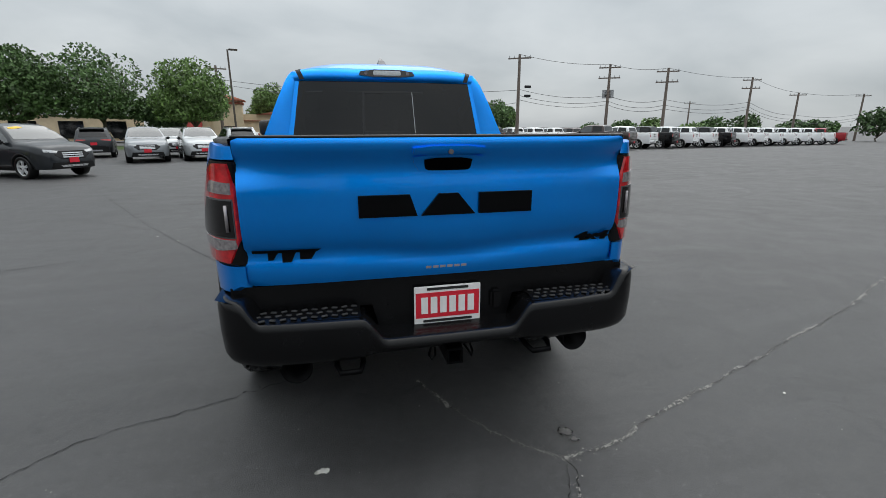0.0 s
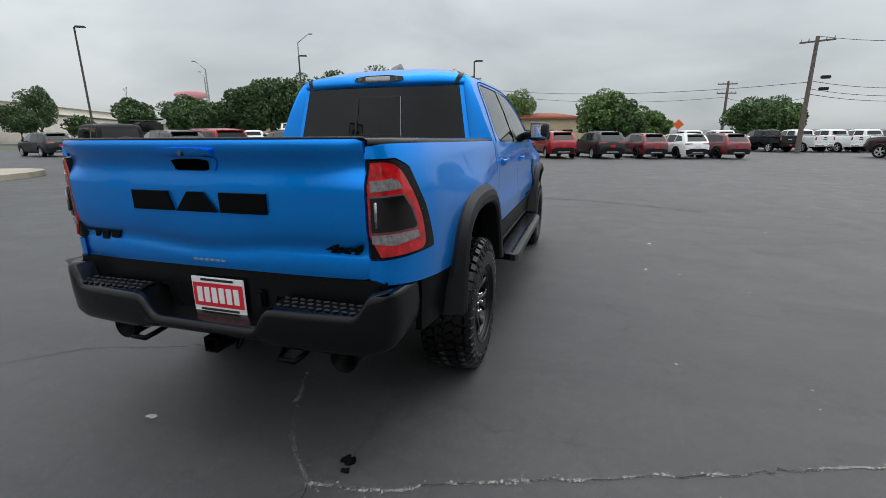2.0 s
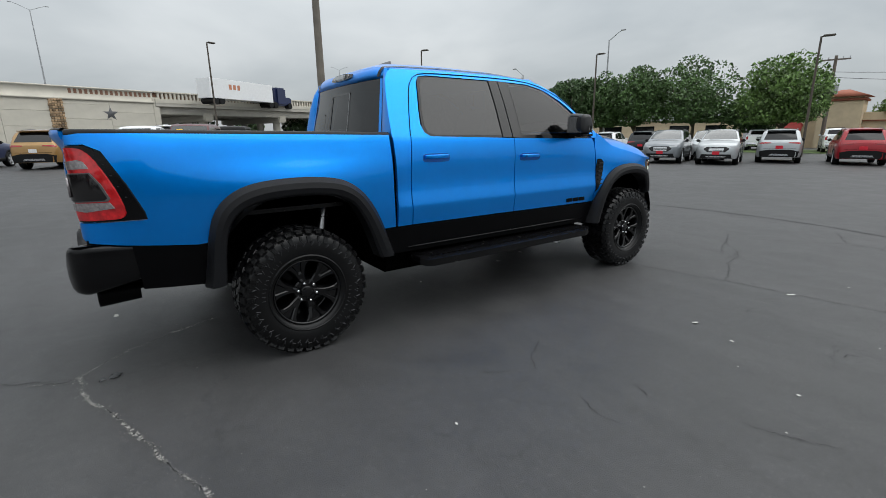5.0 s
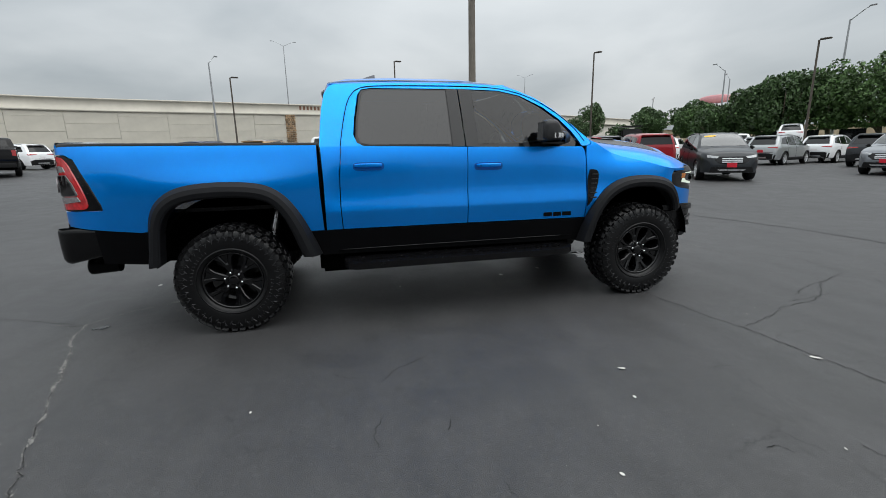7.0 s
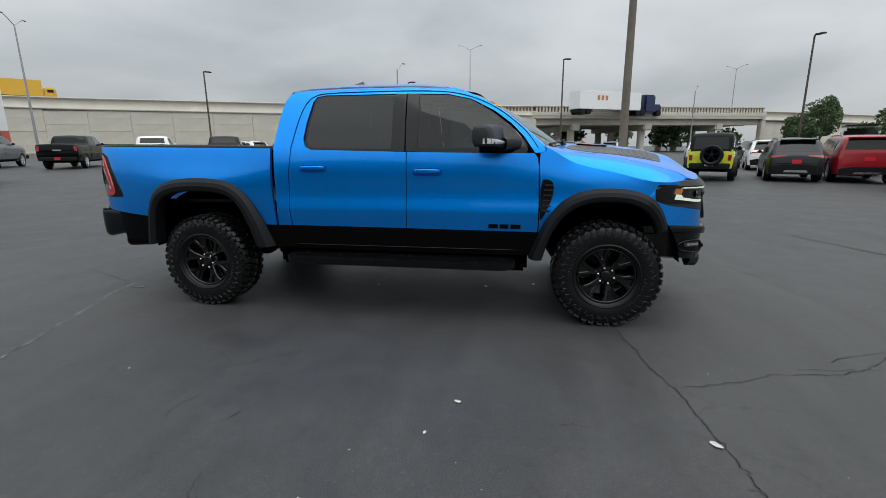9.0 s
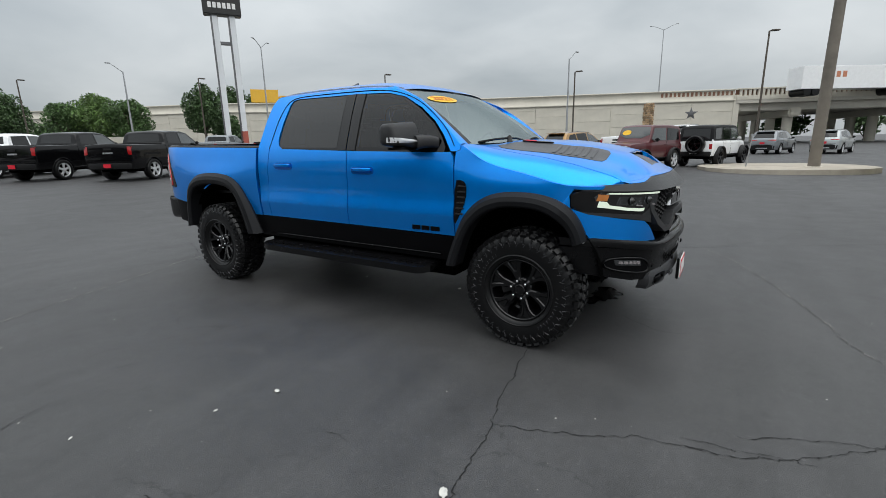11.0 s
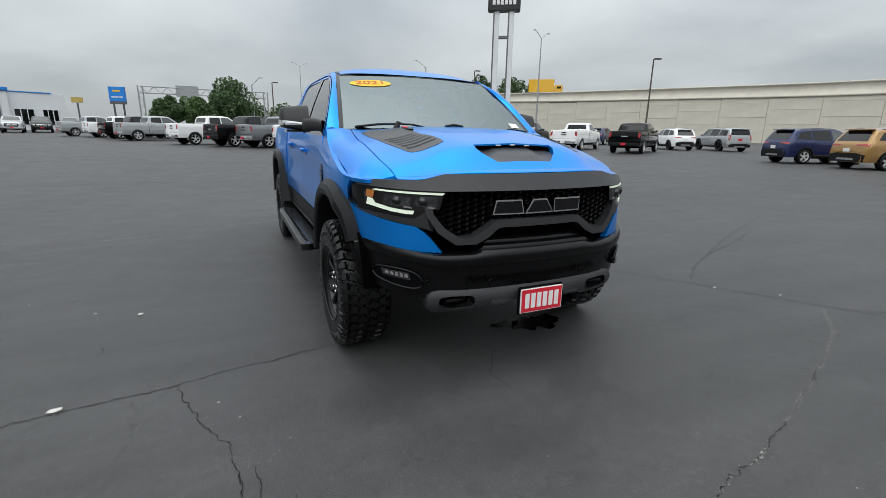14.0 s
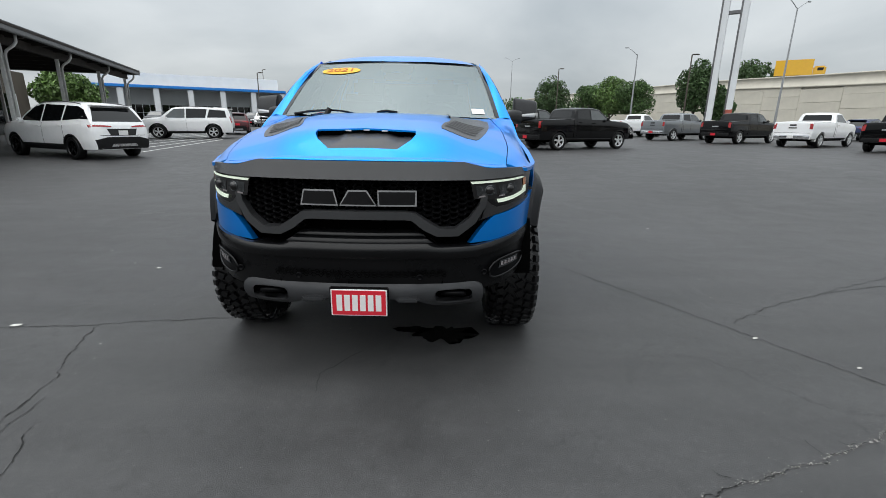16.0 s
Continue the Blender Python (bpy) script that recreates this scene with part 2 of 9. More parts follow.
PLATE_WHITE = material("white_sign_print", (0.78, 0.77, 0.76), 0.4, 0, 0.05, 8)
PLATE_BLACK = material("black_sign_print", (0.015, 0.015, 0.015), 0.4, 0, 0.1, 8)
YELLOW_FILM = material("yellow_window_sticker", (0.85, 0.50, 0.02), 0.45, 0, 0.06, 9)
ORANGE_FILM = material("orange_sticker_digits", (0.52, 0.10, 0.012), 0.45, 0, 0.06, 9)
DECAL_GREY = material("dark_grey_hood_decal", (0.062, 0.063, 0.067), 0.40, 0, 0.1, 5, 0.1, 200)
GLASS_DARK = glass_material("dark_tinted_glass", (0.02, 0.022, 0.024), 0.0, 1.64)
GLASS_REAR = glass_material("dark_rear_glass", (0.02, 0.022, 0.024), 0.0, 1.45)
GLASS_MID = glass_material("tinted_front_glass", (0.13, 0.15, 0.15), 0.0, 1.52)
GLASS_SCREEN = glass_material("windscreen_glass", (0.30, 0.37, 0.36), 0.0, 3.5, (0.85, 0.96, 0.97))
FAR_GLASS = material("dark_vehicle_glass", (0.004, 0.0045, 0.005), 0.04, 0, 0.1, 1.5, coat=0.25, spec=0.42)
# opaque pane, its colour raised for daylight through and off the glass
PALE_GLASS = material("untinted_glass_with_daylight", (0.05, 0.058, 0.06), 0.04, 0, 0.25, 2.0, coat=0.6, spec=0.8)
SEAT = material("black_leather", (0.018, 0.018, 0.019), 0.5, 0, 0.2, 14, 0.2, 90)
CONCRETE = material("weathered_concrete", (0.60, 0.565, 0.485), 0.85, 0, 0.10, 0.35, 0.3, 14)
CONCRETE_DARK = material("rough_concrete", (0.50, 0.475, 0.42), 0.88, 0, 0.14, 0.5, 0.3, 10)
KERB = material("pale_kerb_concrete", (0.38, 0.34, 0.28), 0.85, 0, 0.22, 1.6, 0.3, 30)
GRASS = material("mown_grass", (0.075, 0.115, 0.03), 0.9, 0, 0.4, 0.8, 0.6, 30)
LEAF = material("green_leaves", (0.072, 0.134, 0.040), 0.6, 0, 0.30, 0.7, island=0.5)
LEAF_LIGHT = material("bright_green_leaves", (0.112, 0.190, 0.050), 0.6, 0, 0.30, 0.7, island=0.5)
LEAF_DARK = material("deep_green_leaves", (0.060, 0.110, 0.038), 0.6, 0, 0.30, 0.7, island=0.5)
BARK = material("grey_brown_bark", (0.10, 0.08, 0.06), 0.9, 0, 0.3, 6, 0.6, 30)
WOOD_POLE = material("weathered_pole_timber", (0.16, 0.13, 0.11), 0.85, 0, 0.25, 4, 0.4, 40)
GALV = material("galvanised_steel", (0.36, 0.37, 0.38), 0.5, 0.6, 0.12, 3)
POLE_BROWN = material("bronze_painted_pole", (0.085, 0.07, 0.055), 0.55, 0.1, 0.15, 3)
STUCCO = material("tan_stucco", (0.62, 0.50, 0.34), 0.9, 0, 0.1, 1.2, 0.3, 40)
SLOT_BROWN = material("brown_gap_fill", (0.20, 0.105, 0.07), 0.9, 0, 0.25, 2)
ROOF_TILE = material("terracotta_tile", (0.30, 0.10, 0.06), 0.85, 0, 0.25, 3, 0.5, 20)
AWNING = material("red_awning_cloth", (0.28, 0.03, 0.025), 0.8, 0, 0.15, 4)
WHITE_PANEL = material("white_metal_panel", (0.70, 0.72, 0.74), 0.5, 0, 0.05, 0.6)
BLUE_BAND = material("bright_blue_fascia", (0.015, 0.22, 0.68), 0.4, 0, 0.05, 1)
STONE = material("rusty_field_stone", (0.34, 0.235, 0.14), 0.85, 0, 0.45, 3.0, 0.6, 8, island=0.5)
STRIPE = material("worn_white_road_paint", (0.66, 0.66, 0.64), 0.7, 0, 0.3, 5, 0.3, 60)
# flat near-black colour stands for the shade down inside open cracks
CRACK = material("open_crack_shade", (0.008, 0.008, 0.008), 0.95, 0, 0.2, 8)
CRUMB = material("pale_crack_grit", (0.33, 0.32, 0.30), 0.9, 0, 0.3, 12, 0.4, 90)
TYRE_MARK = material("faint_tyre_mark", (0.041, 0.041, 0.042), 0.6, 0, 0.45, 3, 0.3, 120, spec=0.4)
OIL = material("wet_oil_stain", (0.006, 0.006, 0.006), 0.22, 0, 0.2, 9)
LITTER = material("dry_pale_leaf", (0.55, 0.54, 0.50), 0.7, 0, 0.2, 30)

# ---------------------------------------------------------------- building kit


def part(name, bm, mat, parent=None, label="", sharp=0.55):
    """Links a bmesh as one mesh object, under a thing or a part."""
    if mat in (GLASS_DARK, GLASS_REAR, GLASS_MID, GLASS_SCREEN):
        bm.normal_update()
        bmesh.ops.reverse_faces(bm, faces=[f for f in bm.faces if f.normal.dot(f.calc_center_median() - Vector((0, 1.8, 1.2))) < 0])
    for f in bm.faces:
        f.smooth = True
    for e in bm.edges:
        if len(e.link_faces) == 2 and e.calc_face_angle(0) > sharp:
            e.smooth = False
    me = bpy.data.meshes.new(name)
    bm.to_mesh(me)
    bm.free()
    me.materials.append(mat)
    ob = new(name, me)
    if parent:
        ob.parent = parent
    if label:
        tagged(ob, label)
    return ob


def thing(name, label, category, m=None, group="", kind=""):
    ob = tagged(new(name), label, category, group, kind)
    ob.empty_display_size = 0.2
    if m is not None:
        ob.matrix_world = m
    return ob


def chaikin(pts, n=2, closed=False):
    for _ in range(n):
        out = []
        k = len(pts)
        if not closed:
            out.append(pts[0])
        for i in range(k if closed else k - 1):
            a, b = pts[i], pts[(i + 1) % k]
            out.append(tuple(0.75 * p + 0.25 * q for p, q in zip(a, b)))
            out.append(tuple(0.25 * p + 0.75 * q for p, q in zip(a, b)))
        if not closed:
            out.append(pts[-1])
        pts = out
    return pts


def resample(pts, n):
    p = np.array(pts, float)
    d = np.r_[0, np.cumsum(np.linalg.norm(np.diff(p, axis=0), axis=1))]
    s = np.linspace(0, d[-1], n)
    return [tuple(np.interp(v, d, p[:, k]) for k in range(p.shape[1])) for v in s]


def inside(p, poly):
    """Whether a place lies in a convex outline, run counter-clockwise."""
    return all((b[0] - a[0]) * (p[1] - a[1]) - (b[1] - a[1]) * (p[0] - a[0]) > 0 for a, b in zip(poly, poly[1:] + poly[:1]))


def panel(outline, fmap, du=0.08, dv=0.08, back=None, us=(), vs=(), holes=()):
    """A sheet cut to an outline in (u, v), bent by fmap(u, v); back: a vector or a function by which its rim is turned in."""
    bm = bmesh.new()
    bm.faces.new([bm.verts.new((u, v, 0)) for u, v in outline])
    u0, u1 = min(p[0] for p in outline), max(p[0] for p in outline)
    v0, v1 = min(p[1] for p in outline), max(p[1] for p in outline)
    cuts = [((u, 0, 0), (1, 0, 0)) for u in [*np.arange(u0 + du * 0.6, u1 - 0.2 * du, du), *us]]
    cuts += [((0, v, 0), (0, 1, 0)) for v in [*np.arange(v0 + dv * 0.6, v1 - 0.2 * dv, dv), *vs]]
    for h in holes:
        cuts += [((p[0], p[1], 0), (q[1] - p[1], p[0] - q[0], 0)) for p, q in zip(h, h[1:] + h[:1])]
    for co, no in cuts:
        bmesh.ops.bisect_plane(bm, geom=bm.verts[:] + bm.edges[:] + bm.faces[:], dist=1e-5, plane_co=co, plane_no=no)
    for h in holes:
        bmesh.ops.delete(bm, geom=[f for f in bm.faces if inside(f.calc_center_median(), h)], context="FACES")
    bmesh.ops.triangulate(bm, faces=[f for f in bm.faces if len(f.verts) > 4])
    for v in bm.verts:
        v.co = fmap(v.co.x, v.co.y)
    if back is not None:
        rim = [e for e in bm.edges if len(e.link_faces) == 1]
        r = bmesh.ops.extrude_edge_only(bm, edges=rim)
        for v in r["geom"]:
            if isinstance(v, bmesh.types.BMVert):
                v.co += Vector(back(v.co) if callable(back) else back)
    bmesh.ops.recalc_face_normals(bm, faces=bm.faces)
    return bm


def loft(rows, closed=False, bm=None):
    """Quads between rows of points."""
    bm = bm or bmesh.new()
    vs = [[bm.verts.new(p) for p in row] for row in rows]
    for a, b in zip(vs, vs[1:]):
        k = len(a)
        for i in range(k if closed else k - 1):
            j = (i + 1) % k
            bm.faces.new((a[i], a[j], b[j], b[i]))
    return bm


def box(bm, c, s, bevel=0.0, turn=None, seg=2):
    m = Matrix.Translation(c) @ (turn or Matrix()) @ Matrix.Diagonal((*s, 1))
    r = bmesh.ops.create_cube(bm, size=1, matrix=m)
    if bevel:
        es = list({e for v in r["verts"] for e in v.link_edges})
        bmesh.ops.bevel(bm, geom=es, offset=bevel, segments=seg, affect="EDGES", clamp_overlap=True)
    return bm


def rod(bm, a, b, r, r2=None, seg=12, caps=True):
    a, b = Vector(a), Vector(b)
    d = b - a
    m = Matrix.Translation((a + b) / 2) @ d.to_track_quat("Z", "Y").to_matrix().to_4x4()
    bmesh.ops.create_cone(bm, cap_ends=caps, segments=seg, radius1=r, radius2=r if r2 is None else r2, depth=d.length, matrix=m)
    return bm


def tube(bm, pts, r, seg=8, closed=False):
    """A round bar along a line of points."""
    pts = [Vector(p) for p in pts]
    k = len(pts)
    rings = []
    up = Vector((0, 0, 1))
    for i, p in enumerate(pts):
        a = pts[(i - 1) % k] if closed or i else pts[0]
        b = pts[(i + 1) % k] if closed or i < k - 1 else pts[-1]
        t = (b - a).normalized()
        x = t.cross(up)
        if x.length < 1e-3:
            x = t.cross(Vector((1, 0, 0)))
        x.normalize()
        y = x.cross(t)
        rr = r(i / (k - 1)) if callable(r) else r
        rings.append([bm.verts.new(p + rr * (math.cos(2 * math.pi * j / seg) * x + math.sin(2 * math.pi * j / seg) * y)) for j in range(seg)])
    for i in range(k if closed else k - 1):
        a, b = rings[i], rings[(i + 1) % k]
        for j in range(seg):
            bm.faces.new((a[j], a[(j + 1) % seg], b[(j + 1) % seg], b[j]))
    if not closed:
        bm.faces.new(rings[0][::-1])
        bm.faces.new(rings[-1])
    return bm


def lathe(bm, prof, seg=48, m=Matrix()):
    """prof: (offset along x, radius); turned about the x axis."""
    rings = []
    for a, r in prof:
        rings.append([bm.verts.new(m @ Vector((a, r * math.cos(2 * math.pi * j / seg), r * math.sin(2 * math.pi * j / seg)))) for j in range(seg)])
    for p, q in zip(rings, rings[1:]):
        for j in range(seg):
            bm.faces.new((p[j], p[(j + 1) % seg], q[(j + 1) % seg], q[j]))
    return bm


def letters(text, size, extrude, m, mat, parent, name, label="", bold=0.0):
    """Raised writing in the built-in font, as a mesh."""
    cu = bpy.data.curves.new(name, "FONT")
    cu.body, cu.size, cu.extrude, cu.align_x, cu.align_y, cu.offset = text, size, extrude, "CENTER", "CENTER", bold
    tmp = new("tmp", cu)
    me = bpy.data.meshes.new_from_object(tmp.evaluated_get(bpy.context.evaluated_depsgraph_get()))
    bpy.data.objects.remove(tmp)
    me.transform(m)
    me.materials.clear()
    me.materials.append(mat)
    ob = new(name, me)
    ob.parent = parent
    if label:
        tagged(ob, label)
    return ob


def smooth_interp(x, xs, ys, r=0.03):
    return float(np.mean(np.interp([x - r, x - r / 2, x, x + r / 2, x + r], xs, ys)))

# ---------------------------------------------------------------- the blue pickup
# x to its right, y ahead from the rear axle, z up from the ground
ZS = [0.50, 0.58, 0.80, 0.95, 1.10, 1.30, 1.42, 1.48, 1.52, 1.75, 1.95, 2.00, 2.04]
ZC = [0.50, 0.58, 0.80, 0.930, 0.950, 1.055, 1.12, 1.30, 1.42, 1.48, 1.52, 1.75, 1.95, 2.00, 2.04]
CABX = [0.97, 0.982, 0.998, 1.015, 1.0155, 0.999, 0.994, 0.999, 0.985, 0.968, 0.952, 0.862, 0.768, 0.735, 0.69]
BEDX = [0.97, 0.985, 1.000, 1.005, 1.010, 1.012, 0.995, 0.982, 0.965, 0.862, 0.768, 0.735, 0.69]


def nose(x):
    x = abs(x)
    return 4.58 - 0.20 * x * x - 0.36 * x ** 8


NX = np.linspace(0.3, 1.06, 120)
NY = np.array([nose(x) for x in NX])


def nose_width(y):
    return float(np.interp(-y, -NY, NX))


def arch(d, w, z):
    return math.exp(-((d / w) ** 2)) * min(1, max(0, (z - 0.70) / 0.25)) * min(1, max(0, (1.36 - z) / 0.16))


def side_x(y, z):
    """Half width of the body at a place on its side."""
    k = min(1, max(0, (0.80 - y) / 0.06))
    x = smooth_interp(z, ZC, CABX, 0.03 if z > 1.15 else 0.012) * (1 - k) + smooth_interp(z, ZS, BEDX) * k
    if z < 1.45:
        x += 0.045 * arch(y, 0.62, z) + 0.05 * arch(y - 3.66, 0.52, z)
    if y < -0.75:
        t = min(1, (-0.75 - y) / 0.425)
        x = 0.84 + (x - 0.84) * math.sqrt(max(0, 1 - t * t))
    if y > 3.85:
        x = min(x, nose_width(y) + 0.012)
    return x


def top_z(x, y):
    """Height of hood and fender tops."""
    zc = smooth_interp(y, [3.0, 3.4, 3.75, 4.0, 4.2, 4.27, 4.34, 4.40, 4.462, 4.55], [1.512, 1.510, 1.493, 1.456, 1.410, 1.388, 1.342, 1.296, 1.258, 1.19], 0.02)
    drop = smooth_interp(abs(x), [0, 0.34, 0.46, 0.58, 0.70, 0.80, 0.87, 0.92, 0.96, 1.0], [-0.012, -0.004, 0.008, 0.040, 0.058, 0.076, 0.094, 0.113, 0.138, 0.18], 0.03)
    k = smooth_interp(y, [3.10, 3.16, 3.24, 3.36, 3.5, 3.75, 4.0, 4.1, 4.33, 4.41, 4.46], [0.10, 0.14, 0.36, 0.70, 0.92, 1.18, 1.4, 1.5, 1.7, 1.2, 0.7], 0.02)
    edge = smooth_interp(abs(x), [0.84, 0.90, 0.95, 0.98, 1.0], [0.0, 0.002, 0.010, 0.024, 0.045], 0.012)
    z = zc - drop * k - edge * float(np.interp(y, [3.2, 3.36, 3.9, 4.2], [0, 1, 1, 0.4]))
    if y < 3.9:
        return z
    low = float(np.interp(abs(x), [0.50, 0.56, 0.69, 0.98], [1.0, 1.24, 1.210, 1.202]))
    return 0.5 * (z + low + math.sqrt((z - low) ** 2 + 0.014 ** 2))


def top_pt(x, y):
    w = nose_width(y) + 0.012 if y > 3.85 else min(0.99, side_x(y, top_z(0.985, y)))
    e = min(0.78, w - 0.04)
    a = abs(x)
    if w < 0.99 and a > e:
        a = e + (a - e) * (w - e) / (0.995 - e)
    return Vector((math.copysign(a, x), y, top_z(x, y)))


def mirrored(bm):
    for v in bm.verts:
        v.co.x = -v.co.x
    bmesh.ops.reverse_faces(bm, faces=bm.faces)
    return bm


def side_panel(outline, s, lift=0.0, back=0.03, du=0.08, dv=0.06, us=()):
    def f(y, z):
        return Vector((side_x(y, z) + lift, y, z))
    bm = panel(outline, f, du, dv, (-back, 0, 0) if back else None, us, (0.90, 0.92, 0.934, 0.946, 0.962, 0.99, 1.025, 1.048, 1.066, 1.10))
    return bm if s > 0 else mirrored(bm)


truck = thing("pickup_truck", "bright blue crew-cab off-road pickup with black wheels and flares", "pickup truck")
RAIL = lambda y: 1.492 - 0.030 * (y - 0.74) / 1.9
TAIL_CUTS = [-1.172, -1.165, -1.155, -1.14, -1.12, -1.095, -1.065, -1.03, -0.99, -0.94, -0.89, -0.83]
ARCH_R = [(0.60, 0.80), (0.535, 0.92), (0.45, 1.05), (0.34, 1.135), (0.16, 1.165), (-0.10, 1.165), (-0.27, 1.14), (-0.39, 1.08), (-0.475, 0.99), (-0.515, 0.87)]
ARCH_F = [(4.095, 0.855), (4.05, 0.98), (3.95, 1.065), (3.82, 1.10), (3.62, 1.105), (3.47, 1.08), (3.33, 1.0), (3.24, 0.89), (3.155, 0.73)]


def phi_y(deg):
    return -0.75 - 0.42 * math.sin(radians(deg))


def corner_pt(deg, z, out=0.004):
    """A place on the wrapped rear corner."""
    r = side_x(-0.75, z) - 0.84
    a = radians(deg)
    return Vector((0.84 + (r + out) * math.cos(a), -0.75 - (0.42 + out) * math.sin(a), z))


def build_wheel(m, s, name="wheel"):
    """Off-road tyre on a six-arm black alloy; the face looks along +x."""
    wheel = new(name)
    wheel.parent, wheel.matrix_local = truck, m
    bm = lathe(bmesh.new(), [(-0.115, 0.225), (-0.145, 0.24), (-0.160, 0.275), (-0.166, 0.33), (-0.158, 0.39), (-0.138, 0.418), (-0.10, 0.424), (0.10, 0.424), (0.138, 0.418),
                             (0.154, 0.395), (0.163, 0.365), (0.166, 0.33), (0.164, 0.30), (0.158, 0.272), (0.150, 0.252), (0.138, 0.238), (0.115, 0.230)], 72)
    tyre = part("tyre", bm, RUBBER, wheel, "chunky black all-terrain tyre", sharp=0.9)
    bm, ribs = bmesh.new(), bmesh.new()

    def lug(turn_, x, r, tilt, skew, dims, bm=bm):
        """A bevelled tread block at a place round the tyre."""
        t = Matrix.Rotation(turn_, 4, "X") @ Matrix.Translation((x, 0, r)) @ Matrix.Rotation(tilt, 4, "Y") @ Matrix.Rotation(skew, 4, "Z")
        w, l, h = dims[0] / 2, dims[1] / 2, dims[2]
        lo = [bm.verts.new(t @ Vector((a * w, b * l, -h / 2))) for a, b in ((-1, -1), (1, -1), (1, 1), (-1, 1))]
        hi = [bm.verts.new(t @ Vector((a * (w - 0.005), b * (l - 0.005), h / 2))) for a, b in ((-1, -1), (1, -1), (1, 1), (-1, 1))]
        for i in range(4):
            bm.faces.new((lo[i], lo[(i + 1) % 4], hi[(i + 1) % 4], hi[i]))
        bm.faces.new(hi)
    n = 40
    step = 2 * math.pi / n
    for k in range(n):
        a = step * k
        for off, x, w, l, skew in ((0.0, 0.034, 0.056, 0.050, 0.55), (0.5, -0.034, 0.056, 0.050, -0.55), (0.25, 0.090, 0.050, 0.050, -0.35), (0.75, -0.090, 0.050, 0.050, 0.35)):
            lug(a + off * step, x, 0.431, 0, skew, (w, l, 0.022))
        for sx in (1, -1):
            b = a + (0.5 if k % 2 else 0.42) * step
            long_ = k % 2
            lug(b, sx * 0.136, 0.421, sx * 0.62, 0, (0.040, 0.048, 0.026))
            lug(b, sx * 0.1575, 0.388 - 0.006 * long_, sx * 1.33, 0.12 if long_ else -0.12, (0.050 if long_ else 0.032, 0.036 if long_ else 0.024, 0.014))
        # zigzag bars on the sidewall
        for dr, da in ((0.012, 0.16), (-0.006, -0.16)):
            lug(a + (0.25 + da * 0.9) * step, 0.1655, 0.354 + dr, 1.52, 0.5 if da > 0 else -0.5, (0.034, 0.009, 0.007), ribs)
    # raised letter-like ribs in two arcs, and a rim guard
    for arc in (0.6, 3.74):
        for k in range(11):
            lug(arc + 0.095 * k, 0.1655, 0.302, 1.55, 0.3 * (k % 3 - 1), (0.022, 0.006, 0.004), ribs)
    lathe(bm, [(0.158, 0.262), (0.164, 0.266), (0.160, 0.274)], 60)
    bm.normal_update()
    part("tread", bm, RUBBER, tyre, sharp=0.3)
    ribs.normal_update()
    tagged(part("sidewall_ribs", ribs, PALE_RUBBER, tyre, sharp=0.3), "raised grey ribs and marks on the sidewall", kind="stuff")
    bm = lathe(bmesh.new(), [(0.115, 0.230), (0.132, 0.236), (0.138, 0.231), (0.134, 0.222), (0.118, 0.216), (0.07, 0.208), (0.012, 0.200), (0.004, 0.19), (0.004, 0.06), (0.004, 0.0)], 60)
    lathe(bm, [(-0.13, 0.228), (-0.115, 0.21), (0.004, 0.20)], 40)
    rim = part("rim", bm, RIM_BLACK, wheel, "gloss black alloy rim with six forked spokes")
    bm = bmesh.new()

    def bar(rot, rows_):
        """A chamfered spoke through rows of (radius, angle, half width, face height, thickness)."""
        rings = []
        for r, a, w, x, th in rows_:
            c = Vector((0, r * math.sin(a), r * math.cos(a)))
            t = Vector((0, math.cos(a), -math.sin(a)))
            ch = min(0.008, 0.4 * w)
            rings.append([bm.verts.new(rot @ (c + t * q + Vector((x - d, 0, 0)))) for q, d in ((w + 0.004, th), (w, ch), (w - ch, 0), (-w + ch, 0), (-w, ch), (-w - 0.004, th))])
        for p, q in zip(rings, rings[1:]):
            for i in range(5):
                bm.faces.new((p[i], p[i + 1], q[i + 1], q[i]))
        for ring in (rings[0], rings[-1]):
            bm.faces.new(ring)
    for k in range(6):
        rot = Matrix.Rotation(2 * math.pi * k / 6 + 0.26, 4, "X")
        # broad blade that flares, then two hooked arms to the rim, with a sunk web between them
        bar(rot, [(0.050, 0, 0.024, 0.094, 0.05), (0.085, 0, 0.026, 0.099, 0.05), (0.135, 0, 0.036, 0.109, 0.05), (0.150, 0, 0.040, 0.104, 0.045)])
        for sg in (1, -1):
            bar(rot, [(0.120, sg * 0.13, 0.013, 0.1065, 0.05), (0.160, sg * 0.17, 0.015, 0.116, 0.05), (0.195, sg * 0.22, 0.018, 0.124, 0.05), (0.218, sg * 0.27, 0.026, 0.128, 0.05)])
        bar(rot, [(0.140, 0, 0.024, 0.100, 0.03), (0.175, 0, 0.026, 0.101, 0.03), (0.214, 0, 0.040, 0.106, 0.03)])
    lathe(bm, [(0.02, 0.090), (0.082, 0.088), (0.092, 0.078), (0.092, 0.045)], 36)
    bmesh.ops.recalc_face_normals(bm, faces=bm.faces)
    part("spokes", bm, RIM_BLACK, rim, sharp=0.22)
    bm = lathe(bmesh.new(), [(0.092, 0.046), (0.116, 0.042), (0.121, 0.034), (0.119, 0.0)], 32)
    part("centre_cap", bm, GLOSS_BLACK, rim)
